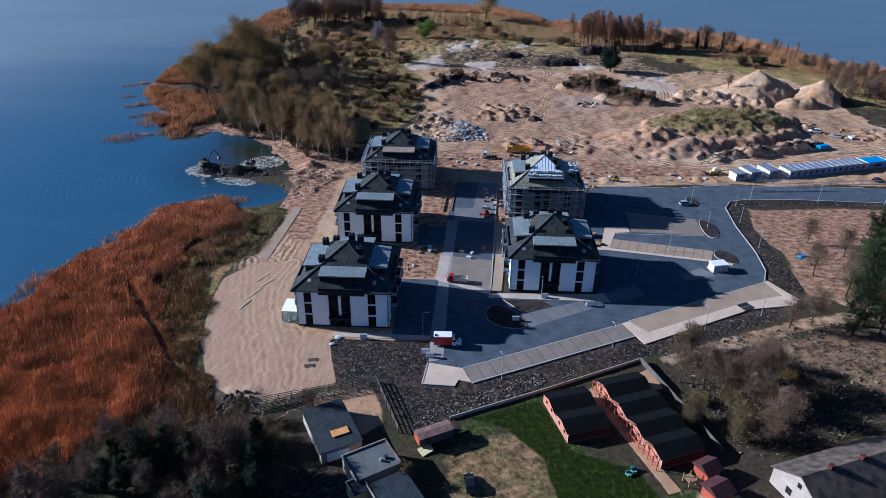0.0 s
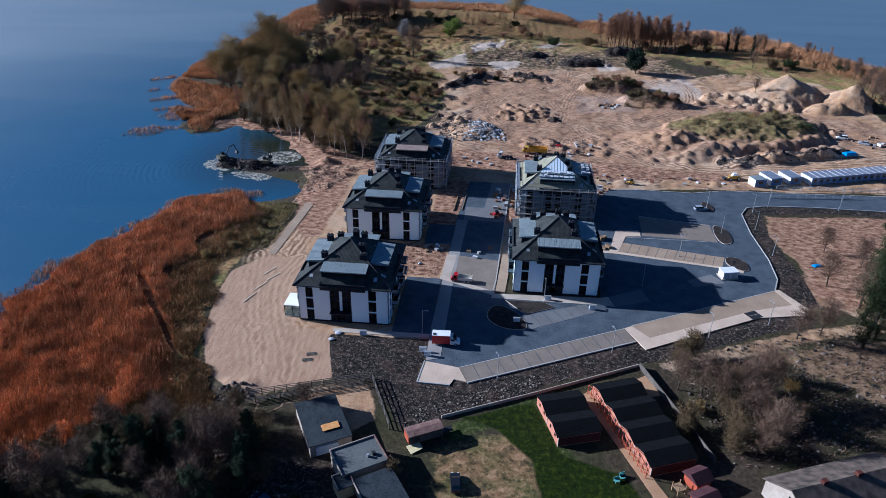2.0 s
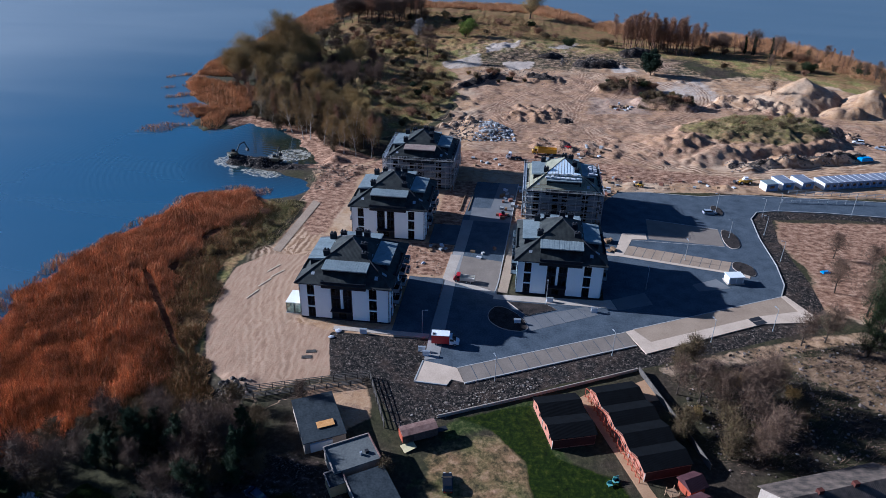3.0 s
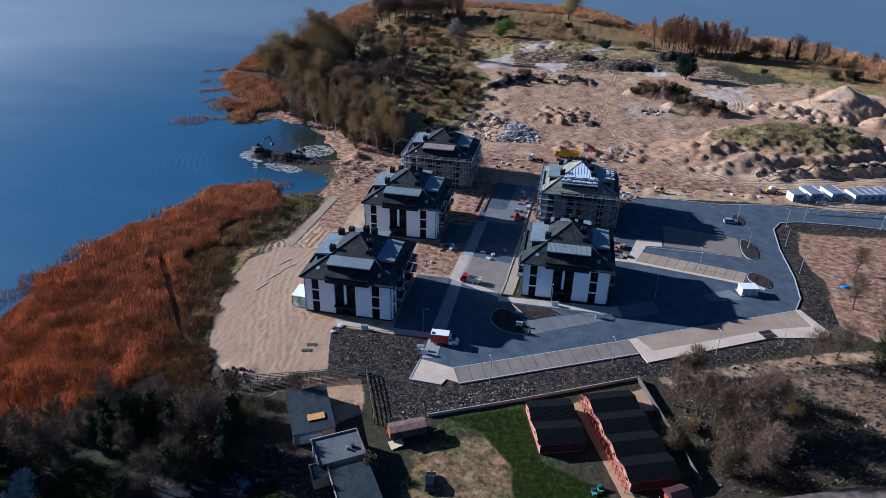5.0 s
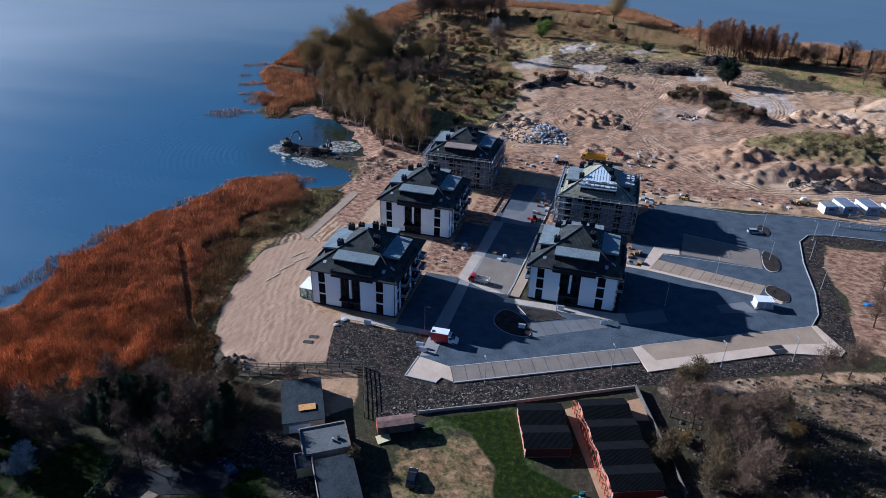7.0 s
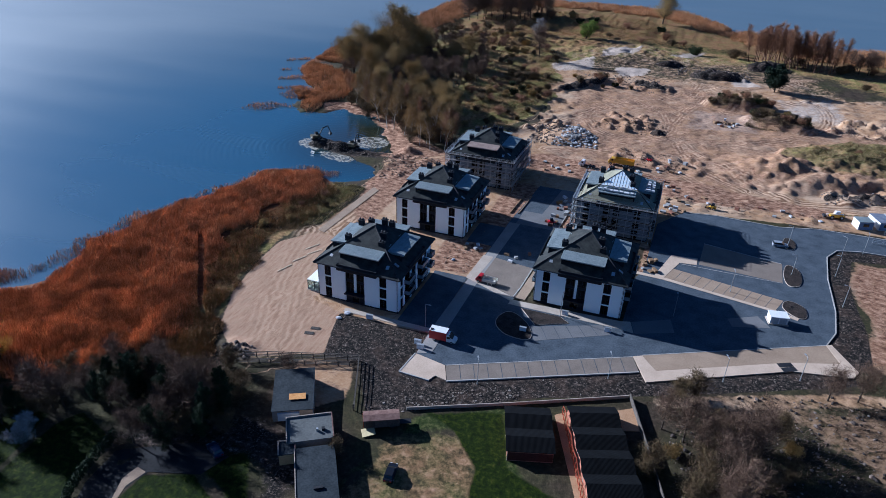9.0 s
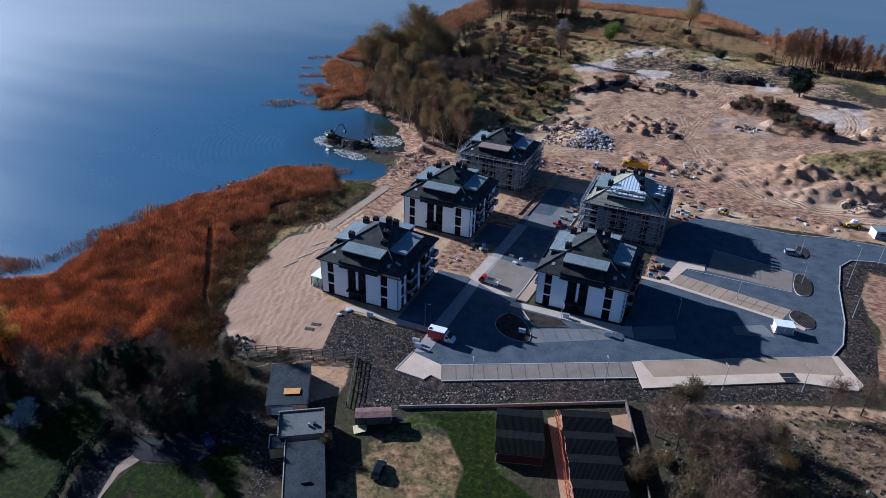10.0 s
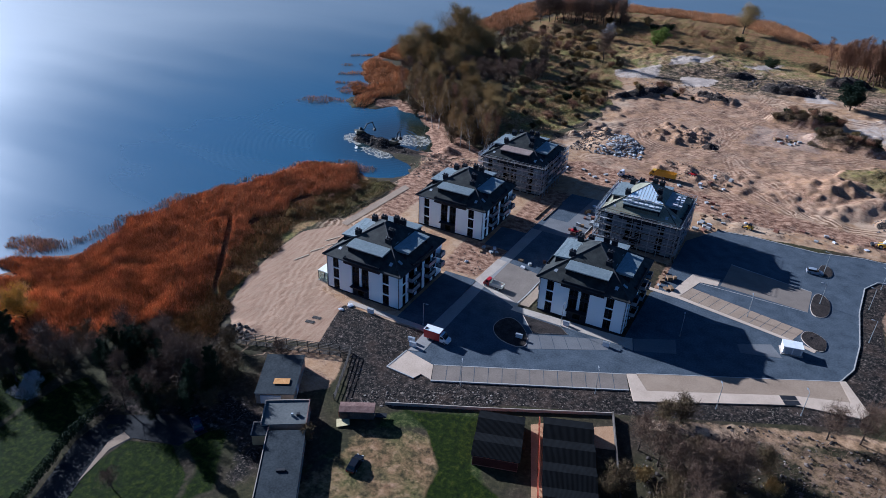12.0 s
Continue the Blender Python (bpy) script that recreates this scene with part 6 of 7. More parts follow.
def loader(x, y, heading):
    t = root("wheel_loader", "white and yellow telescopic loader on the dirt track", "loader", pose(x, y, at_ground(x, y), 0, 0, heading))
    loft(Build(), [(-2.3, .9, .7, 1.5), (-.5, .95, .6, 1.6), (1.6, .9, .6, 1.3), (2.1, .8, .7, 1.1)]).done("body", YELLOW_PAINT, t, recalc=True)
    loft(Build(), [(-.9, .5, 1.5, 2.5), (.4, .5, 1.5, 2.5), (.9, .5, 1.5, 1.7)]).done("cab", WHITE_PAINT, t, recalc=True)
    Build().tube((-1.8, .7, 1.9), (3.4, .7, 1.5), .18, .15, 6).done("arm", WHITE_PAINT, t)
    Build().box(3.2, 4.0, -.9, 1.0, .3, 1.0).done("bucket", DARK_METAL, t)
    for sx in (-1.5, 1.5):
        for s in (-1, 1):
            wheel_at(t, sx, s * 1.0, .62, .45)


loader(110, 106.5, 190)


# ---- near sheds and houses ----
FELT = ribbed("corrugated_dark_roof", (.0015, .002, .003), (.0035, .0045, .006), .22, "x", .95, bump=.3)
SALMON = surface("salmon_wall", (.30, .12, .075), (.40, .18, .12), .3, 2, .9, bump=.2)
RED_WOOD = surface("red_stained_wood", (.22, .045, .02), (.36, .085, .04), .2, 1, .8, bump=.3, vary=.15)
OLD_RED = surface("dark_red_coat", (.05, .016, .012), (.09, .03, .022), .3, 2, .9, bump=.3)
PLASTER = surface("aged_plaster", (.25, .205, .165), (.36, .31, .26), .3, 2, .95, bump=.3)
BITUMEN = surface("bitumen_felt", (.010, .015, .020), (.036, .044, .052), .4, 3.0, .9, bump=.2)
BITUMEN_PALE = surface("weathered_bitumen", (.075, .08, .08), (.13, .135, .13), .4, 3, .85, bump=.2)
RUST = surface("rusty_sheet", (.10, .055, .045), (.22, .14, .115), .5, 1.5, .8, bump=.3)
OLD_TILE = ribbed("old_tile", (.05, .042, .036), (.15, .115, .092), .35, "x", .9)
DARK_RED_TILE = ribbed("dark_red_roof", (.05, .022, .025), (.085, .04, .042), .25, "x", .6, bump=.8)


def gable_row(x, y, turn, width, bays, bay, label, side_wall, porch=False):
    """A row of small gabled sheds: ridges run across the row."""
    t = root("shed_row", label, "shed", pose(x, y, 0, 0, 0, turn), "shed rows")
    eave, ridge = 2.35, 3.3
    for i in range(bays):
        y1, y0 = -i * bay, -(i + 1) * bay
        m = (y0 + y1) / 2
        shed = Build().extrude([(y0 + .05, -.3), (y1 - .05, -.3), (y1 - .05, eave), (m, ridge - .08), (y0 + .05, eave)], .25, width - .25).done("shed", side_wall, t)
        Build().add([(-.1, y0, eave - .02), (width + .1, y0, eave - .02), (width + .1, m, ridge), (-.1, m, ridge), (-.1, y1, eave - .02), (width + .1, y1, eave - .02),
                     (-.1, y0, eave + .08), (width + .1, y0, eave + .08), (width + .1, m, ridge + .1), (-.1, m, ridge + .1), (-.1, y1, eave + .08), (width + .1, y1, eave + .08)],
                    [(6, 7, 8, 9), (9, 8, 11, 10), (0, 3, 2, 1), (3, 4, 5, 2), (0, 1, 7, 6), (4, 10, 11, 5), (0, 6, 9, 3), (3, 9, 10, 4), (1, 2, 8, 7), (2, 5, 11, 8)]).done("roof", FELT, shed)
        for k in (.3, .7):
            Build().box(.2, .245, y0 + bay * k - .3, y0 + bay * k + .3, 1.1, 1.8).done("window", DARK_GLASS, shed)
        Build().box(.19, .244, y0 + .02, y0 + .28, -.2, eave - .05).done("corner_post", PLASTER, shed)
        # dark panel that paints the shade on the salmon south end
        Build().box(.3, width - .3, y0 + .035, y0 + .045, .2, eave - .2).done("end_shade_panel", OLD_RED, shed)
    if porch:
        post = Build().box(-.06, .06, -.06, .06, 0, 2.3).mesh("porch_post", RED_WOOD)
        n = bays * 4
        for i in range(n + 1):
            shared("porch_post", post, t, -.75, -i * bays * bay / n, 0)
        for i in range(n):
            yy = -i * bays * bay / n
            d = bays * bay / n
            Build().tube((-.75, yy, .3), (-.75, yy - d, 1.0), .05, .05, 4).tube((-.75, yy, 1.0), (-.75, yy - d, 1.0), .06, .06, 4).done("porch_rail", RED_WOOD, t)
        for i in range(bays):
            m = -(i + .5) * bay
            for a, c in ((-i * bay, m), (-(i + 1) * bay, m)):
                Build().tube((-.75, a, eave), (-.75, c, ridge), .09, .09, 4).done("barge_board", RED_WOOD, t)
    return t


gable_row(34.3, -24.4, 17.5, 9.0, 2, 6.1, "pair of joined salmon sheds with dark corrugated gable roofs", SALMON)
gable_row(46.0, -19.6, 20.5, 9.6, 4, 5.9, "row of dark-roofed sheds with red timber porch", SALMON, True)
YARD = surface("orange_concrete", (.30, .175, .09), (.42, .265, .15), .3, 2, .95, bump=.3)
tagged(Build().slab([(43.9, -20.5), (46.4, -18.4), (55.4, -43), (57, -46.5), (54.6, -47.4), (52.6, -42)], -.2, .05).done("pavement_16", YARD), "orange-brown concrete path between the sheds", "path", kind="structure")
tagged(Build().slab([(55.2, -14.6), (58.8, -12.2), (61.0, -18.5), (57, -20)], -.2, .05).done("pavement_17", YARD), "orange-brown concrete yard behind the sheds", "path", kind="structure")


def garden_wall(points, h, label, material=CONCRETE):
    b = Build()
    for p, q in zip(points, points[1:]):
        d = Vector((q[0] - p[0], q[1] - p[1]))
        s = Vector((-d.y, d.x)).normalized() * .09
        b.slab([(p[0] - s.x, p[1] - s.y), (q[0] - s.x, q[1] - s.y), (q[0] + s.x, q[1] + s.y), (p[0] + s.x, p[1] + s.y)], -.4, h)
    return tagged(b.done("garden_wall", material), label, "wall", kind="structure")


garden_wall([(15.5, -30.6), (34.6, -21.2), (57.4, -9.4)], .75, "low concrete boundary wall of the sheds")
garden_wall([(57.6, -9.6), (64.6, -29.5), (67, -37)], 1.4, "weathered concrete boundary wall", OLD_TIMBER)


def hut(name, x, y, turn, wide, long, high, walls, roof, label, fall=.0, parapet=0.0):
    """A flat or mono-pitch roofed hut: local x across, -y along."""
    t = root(name, label, "shed", pose(x, y, 0, 0, 0, turn))
    Build().extrude([(-long + .15, -.3), (-.15, -.3), (-.15, high - .03), (-long + .15, high - fall - .03)], .15, wide - .15).done("wall", walls, t, recalc=True)
    r = Build().extrude([(-long, high - fall), (0, high), (0, high + .16), (-long, high + .16 - fall)], 0, wide).done("roof", roof, t)
    if parapet:
        for x0, x1, y0, y1 in ((0, .2, -long, 0), (wide - .2, wide, -long, 0), (.2, wide - .2, -.2, 0)):
            Build().box(x0, x1, y0, y1, high + .16, high + .16 + parapet).done("parapet", RUST if x0 > 1 else PLASTER, t)
    return t


s1 = hut("shed", -13.5, -33.0, 28.5, 8.2, 12.4, 2.9, PLASTER, BITUMEN, "flat dark-roofed shed with an orange roof patch", .35)
Build().extrude([(-9.6, 2.95), (-7.9, 3.0), (-7.9, 3.08), (-9.6, 3.03)], 3.3, 6.6).done("roof_patch", surface("orange_sheet", (.45, .2, .05), (.62, .34, .12), .3, 1, .8), s1, "rusty orange sheet")
Build().box(8.06, 8.1, -9.6, -8.0, .2, 2.2).done("door", WHITE_PAINT, s1)
Build().box(1.2, 5.4, -12.6, -12.26, .3, 2.2).done("wall_panel", paint("pale_blue_wall", (.5, .56, .62), .7), s1)
s2 = hut("garage_building", -3.6, -44.8, 32.5, 8.8, 6.6, 3.1, PLASTER, BITUMEN_PALE, "flat-roofed garage with raised rust-red parapet", 0, .3)
Build().box(5.6, 6.0, -4.6, -4.2, 3.26, 3.9).done("roof_vent", STEEL, s2)
Build().box(6.6, 7.2, -4.6, -4.0, 3.26, 3.8).done("roof_vent", DARK_METAL, s2)
s3 = hut("garage_building", 1.9, -50.6, 32.5, 7.2, 26, 2.7, PLASTER, BITUMEN, "long low garage block with weathered felt roof", .0)
Build().box(-.15, .02, -26, 0, 2.6, 3.0).done("roof_edge", PLASTER, s3)
Build().box(3.0, 4.6, -10.2, -9.7, 2.86, 3.2).done("roof_vent", DARK_METAL, s3)
s4 = hut("shed", -2.0, -50.2, 32.5, 3.2, 3.4, 2.6, surface("ochre_wall", (.34, .27, .14), (.45, .36, .2), .3, 2, .9), BITUMEN, "small ochre-walled lean-to with white roof rim", .1, .2)


def wagon():
    t = root("construction_wagon", "old rusty site wagon with peeling reddish roof", "wagon", pose(8.9, -36.9, 0, 0, 0, 28))
    Build().box(.1, 7.0, -2.7, -.1, .7, 2.6).done("body", OLD_TIMBER, t)
    Build().extrude([(-2.85, 2.6), (-2.85, 2.68), (-1.4, 2.95), (.05, 2.68), (.05, 2.6)], 0, 7.1).done("roof", RUST, t)
    Build().box(-.06, .095, -2.6, -.2, .9, 2.5).done("end_wall", RED_WOOD, t)
    Build().box(.5, 2.2, -2.74, -2.705, 1.0, 2.2).done("door", DARK_METAL, t)
    Build().box(7.1, 9.4, -2.0, -.8, .6, .75).done("drawbar", DARK_METAL, t)
    for sx in (1.4, 5.6):
        for sy in (-2.5, -.3):
            Build().tube((sx, sy - .12, .45), (sx, sy + .12, .45), .45, .45, 12).done("wheel", RUBBER, t)


wagon()
tb = Build().extrude([(-1.0, .0), (1.0, .0), (1.0, .04), (-1.0, .04)], 0, 2.6).done("board", surface("cream_board", (.5, .42, .22), (.62, .53, .3), .4, 1, .8), None)
tb.matrix_basis = pose(10.2, -40.2, .25, 6, -8, 35)
tagged(tb, "cream board leaning beside the old wagon", "board")


def house():
    t = root("house", "plastered house with mossy grey gable roof and chimneys", "house", pose(72.8, -43.2, 0, 0, 0, 21))
    L_, D_, e, r = 24, 12, 3.6, 6.9
    Build().extrude([(-D_ + .4, -.3), (-.4, -.3), (-.4, e), (-D_ / 2, r - .25), (-D_ + .4, e)], .5, L_ - .5).done("wall", PLASTER, t)
    Build().add([(0, 0, e - .1), (L_, 0, e - .1), (L_, -D_ / 2, r), (0, -D_ / 2, r), (0, -D_, e - .1), (L_, -D_, e - .1),
                 (0, 0, e + .1), (L_, 0, e + .1), (L_, -D_ / 2, r + .2), (0, -D_ / 2, r + .2), (0, -D_, e + .1), (L_, -D_, e + .1)],
                [(6, 9, 8, 7), (9, 10, 11, 8), (0, 1, 2, 3), (3, 2, 5, 4), (0, 6, 7, 1), (4, 5, 11, 10), (0, 3, 9, 6), (3, 4, 10, 9), (1, 7, 8, 2), (2, 8, 11, 5)]).done("roof", OLD_TILE, t)
    for x in (6.5, 13.5):
        Build().box(x - .5, x + .5, -D_ / 2 - .4, -D_ / 2 + .4, r - .5, r + .8).done("chimney", OLD_RED, t)
    for yy in (-4.4, -7.4):
        w = Build().box(.44, .49, yy - .6, yy + .6, 1.2, 2.6).done("window", DARK_GLASS, t)
    Build().box(.44, .49, -6.4, -5.6, 4.2, 5.2).done("window", DARK_GLASS, t)


house()
for gx, gy, gs in ((62.4, -42.4, 1.0), (62.6, -47.4, 1.1)):
    g = root("garden_hut", "small hut with dark red ribbed metal roof", "hut", pose(gx, gy, 0, 0, 0, 30), "garden huts")
    Build().box(-1.6 * gs, 1.6 * gs, -1.6 * gs, 1.6 * gs, -.3, 2.2).done("wall", RED_WOOD, g)
    Build().add([(-2 * gs, -2 * gs, 2.15), (2 * gs, -2 * gs, 2.15), (2 * gs, 2 * gs, 2.15), (-2 * gs, 2 * gs, 2.15), (-2 * gs, 0, 3.3), (2 * gs, 0, 3.3)],
                [(0, 1, 5, 4), (2, 3, 4, 5), (1, 2, 5), (3, 0, 4), (0, 3, 2, 1)]).done("roof", DARK_RED_TILE, g)
g = root("play_frame", "orange-brown timber play frame beside the hut", "play frame", pose(58.8, -44.5, .03, 0, 0, 25))
for sx in (-.8, .8):
    for sy in (-.8, .8):
        Build().box(sx - .07, sx + .07, sy - .07, sy + .07, 0, 2.0).done("post", TIMBER, g)
Build().box(-.9, .9, -.9, .9, 1.1, 1.2).done("deck", TIMBER, g)
g = root("garden_toys", "heap of teal plastic garden furniture on the lawn", "garden furniture", pose(49.2, -43.0, at_ground(49.2, -43), 0, 0, 20))
TEAL = surface("teal_plastic", (.10, .27, .25), (.19, .40, .36), .3, 1, .5, bump=0)
toy_rnd = random.Random(5)
for i in range(4):
    a, c = toy_rnd.uniform(-1.1, 1.1), toy_rnd.uniform(-.8, .8)
    Build().box(a - .45, a + .45, c - .4, c + .4, .38, .45).box(a - .45, a + .45, c + .34, c + .4, .45, .95).box(a - .42, a - .36, c - .36, c - .3, 0, .38).box(a + .36, a + .42, c - .36, c - .3, 0, .38).box(a - .42, a - .36, c + .3, c + .36, 0, .38).box(a + .36, a + .42, c + .3, c + .36, 0, .38).done("chair", TEAL, g)


# ---- fences ----
def rail_fence(points, rails, h, label, material=OLD_TIMBER, step=2.5):
    t = root("rail_fence", label, "fence", None, "rail fences")
    post = Build().box(-.08, .08, -.08, .08, -.3, h).mesh("post", material)
    for p, q in zip(points, points[1:]):
        d = math.hypot(q[0] - p[0], q[1] - p[1])
        n = max(1, round(d / step))
        for i in range(n + 1):
            k = i / n
            x, y = p[0] + (q[0] - p[0]) * k, p[1] + (q[1] - p[1]) * k
            shared("post", post, t, x, y, 0, math.degrees(math.atan2(q[1] - p[1], q[0] - p[0])))
        for r in range(rails):
            z = h * (r + .8) / rails
            u = Vector((q[0] - p[0], q[1] - p[1], 0)).normalized()
            s = Vector((-u.y, u.x, 0)) * .1
            Build().tube((p[0] + s.x, p[1] + s.y, z), (q[0] + s.x, q[1] + s.y, z), .08, .08, 4).done("rail", material, t)
    return t


rail_fence([(-24.5, -28.6), (-.6, -20.1), (5.6, -34.8)], 4, 1.7, "weathered timber rail fence round the yard")
rail_fence([(-25, -31.0), (-1.6, -22.6)], 4, 1.3, "second weathered timber rail fence behind the first")
rail_fence([(118.4, 90.9), (146, 93.6)], 3, 1.6, "thin wire fence on steel posts beside the containers", STEEL, 3)
rail_fence([(123, 99.2), (170, 101.2), (225, 99.5)], 3, 1.6, "thin wire fence on steel posts by the road", STEEL, 3)


# ---- street lamps ----
def lamp_post(x, y, h=6.5, turn=0):
    t = root("street_lamp", "slim galvanised street lamp beside the paving", "street lamp", pose(x, y, 0, 0, 0, turn), "street lamps")
    Build().tube((0, 0, -.3), (0, 0, .5), .14, .14, 8).tube((0, 0, .5), (0, 0, h), .085, .06, 8).done("pole", STEEL, t)
    Build().tube((0, 0, h), (.9, 0, h + .1), .045, .045, 6).done("arm", STEEL, t)
    Build().box(.7, 1.35, -.14, .14, h + .06, h + .16).done("lamp_head", STEEL, t)


for lx, ly, turn in ((26.3, -17.3, 115), (52.3, -4.6, 115), (8.2, -2.2, 0), (77.4, 44, 100), (94, 80, 180), (93.6, 60.5, 180), (105.2, 64.8, 180), (108.3, 78, 150), (114.8, 83, 90),
                     (138, 83.4, 90), (105, 48, 180), (76, 4, 115), (92, 11, 115), (64, 26, 100), (160, 82.6, 90), (37.5, 14.8, 90)):
    lamp_post(lx, ly, 6.3, turn)


# ---- site cabins ----
CABIN_ROOF = ribbed("cabin_roof", (.13, .15, .20), (.20, .22, .27), .35, "x", .7, .0, .6)
CABIN_WALL = surface("cabin_wall", (.62, .6, .58), (.75, .73, .7), .4, 2, .6, bump=.1)
CABIN_BLUE = surface("cabin_panel_blue", (.16, .22, .34), (.24, .31, .44), .4, 2, .6, bump=.1)


def cabin(x, y, turn, long, deep, label, modules=1, roof=CABIN_ROOF):
    t = root("site_cabin", label, "cabin", pose(x, y, max(0, at_ground(x, y)), 0, 0, turn), "site cabins")
    Build().box(0, long, 0, deep, .05, 2.65).done("wall", CABIN_WALL, t)
    Build().box(-.08, long + .08, -.08, deep + .08, 2.65, 2.8).done("roof", roof, t)
    w = long / modules
    for i in range(modules):
        p = Build().box(i * w + .12, (i + 1) * w - .12, -.04, -.005, .15, 2.55).done("front_panel", CABIN_BLUE, t)
        Build().box(i * w + w * .3, i * w + w * .7, -.06, -.045, 1.1, 2.1).done("window", DARK_GLASS, p)
        Build().box((i + 1) * w - .05, (i + 1) * w + .05, -.07, deep + .07, 2.8, 2.86).done("roof_joint", WHITE_PAINT, t)
    return t


cabin(136.8, 104.6, 18, 35, 6.0, "long row of white site cabins with grey-blue ribbed roof", 13)
cabin(121.8, 102.2, 18, 4.6, 7.0, "white site cabin with pale roof", 1)
cabin(129.2, 104.2, 18, 4.6, 7.0, "white site cabin with pale roof", 1)
cabin(115.6, 100.0, 18, 4.6, 4.0, "small grey gate cabin beside the road", 1, SEAM)
blue_roof = surface("blue_tarpaulin", (.02, .16, .42), (.05, .28, .60), .4, 2, .5, bump=.3)
cabin(171, 116, 18, 9, 5, "cabin covered with a bright blue tarpaulin", 1, blue_roof)
wb = root("transformer_box", "white flat-roofed utility box on a concrete base by the ramp", "utility box", pose(86.6, 31.9, .05, 0, 0, 12))
Build().box(-.3, 4.5, -.3, 3.1, -.3, .25).done("base", CONCRETE, wb)
Build().box(0, 4.2, 0, 2.8, .25, 2.1).done("body", WHITE_PAINT, wb)
Build().box(-.15, 4.35, -.15, 2.95, 2.1, 2.25).done("roof", WHITE_PAINT, wb)
for dx in (.3, 2.2):
    Build().box(dx, dx + 1.6, -.04, -.005, .35, 1.95).done("door", paint("grey_door", (.45, .48, .52), .5), wb)
for bx, by in ((-5.5, -4.6), (38.5, 15.9), (49.5, 12.8), (30.5, 5.0), (9.2, -9.4), (10.4, -10.8)):
    u = root("utility_cabinet", "grey electric utility cabinet beside the path", "cabinet", pose(bx, by, .05, 0, 0, 5), "utility cabinets")
    Build().box(-.8, .8, -.25, .25, 0, 1.15).done("body", WHITE_PAINT, u)
    Build().box(-.86, .86, -.3, .3, 1.15, 1.24).done("lid", STEEL, u)


# ---- building-site clutter ----
mess = random.Random(12)
BRICK_RED = surface("brick_pack", (.16, .075, .05), (.26, .13, .09), .15, 1, .9, bump=.3)
FOIL = surface("white_wrapped_pack", (.38, .39, .41), (.6, .6, .62), .3, 1, .5, bump=.3)
GREY_BLOCK = surface("grey_block_pack", (.26, .26, .26), (.4, .4, .39), .2, 1, .9, bump=.3)
PACKS = [("white foil-wrapped pack of materials on a pallet", FOIL), ("stack of timber boards on bearers", TIMBER), ("grey concrete block pack on a pallet", GREY_BLOCK), ("red brick pack on a pallet", BRICK_RED)]
pack_meshes = []
for label, m in PACKS:
    edge = []
    for k in range(3):
        o = mess.uniform(-.03, .03)
        edge += [(.58 + o, .14 + k * .32), (.58 + o, .14 + k * .32 + .29), (.53, .14 + k * .32 + .3), (.53, .14 + k * .32 + .32)]
    top = Build().extrude(edge[:-2] + [(-u, z) for u, z in reversed(edge[:-2])], -.48, .48, "y")
    base = Build().extrude([(-.6, 0), (-.5, 0), (-.5, .09), (-.05, .09), (-.05, 0), (.05, 0), (.05, .09), (.5, .09), (.5, 0), (.6, 0), (.6, .13), (-.6, .13)], -.5, .5, "y")
    pack_meshes.append((label, top.mesh("pack", m), base.mesh("pallet", TIMBER)))


def pack(x, y, z=None, turn=None, kind=None, s=1.0):
    label, top, base = pack_meshes[mess.choice((0, 1, 1, 2, 2, 3)) if kind is None else kind]
    z = at_ground(x, y) if z is None else z
    t = root("pallet_pack", label, "pallet", pose(x, y, z, 0, 0, mess.uniform(0, 360) if turn is None else turn), "pallet packs")
    k = Matrix.Diagonal((s * mess.uniform(.7, 1.5), s * mess.uniform(.7, 1.3), s * mess.uniform(.35, .9), 1))
    for ob in (shared("pack", top, t), shared("pallet", base, t)):
        ob.matrix_basis = k


for poly, count in (([(22, 60), (30.5, 60), (30.5, 90), (24, 90)], 22), ([(-2, 108), (22, 108), (20, 116), (0, 116)], 10), ([(56, 84), (66, 92), (64, 104), (56, 100)], 14),
                    ([(12, 36), (24, 34), (24, 42), (13, 42)], 4), ([(60, 98), (100, 100), (100, 106), (62, 106)], 6), ([(54, 46), (58, 46), (58, 58), (54, 58)], 8),
                    ([(30, 108), (60, 106), (60, 120), (34, 122)], 14), ([(84, 98), (106, 100), (106, 104), (86, 104)], 4), ([(176, 148), (200, 150), (200, 166), (180, 166)], 16), ([(4, 38), (9, 38), (9, 43), (4, 43)], 5),
                    ([(46, 122), (60, 122), (62, 134), (50, 136)], 10), ([(70, 195), (76, 190), (82, 198), (74, 204)], 14)):
    for x, y in scatter(poly, count, mess, 1.3):
        pack(x, y, None if y > 92 else .07, s=mess.uniform(.7, 1.3))
for x, y, z in [(34 + 1.6 * i, 66.2, 13.5) for i in range(11)] + [(36 + 2 * i, 68.4, 13.75) for i in range(7)]:
    if 37 < x < 47.5:
        pack(x, y, z + .06, 0, 0, .9)
for i in range(8):
    pack(51.0 + (i % 2) * 1.4, 70.5 + (i // 2) * 1.9, 13.6 + .05, 0, 0, .9)


def rubble(name, poly, count, lo, hi, material, label, category, seed, flat=.7):
    rnd = random.Random(seed)
    b = Build()
    places = scatter(poly, count, rnd)
    for (x, y), z in zip(places, height([p[0] for p in places], [p[1] for p in places]).tolist()):
        r = rnd.uniform(lo, hi)
        b.rock((x, y, z + r * .25), r, rnd, flat)
    return tagged(b.done(name, material), label, category, kind="stuff")


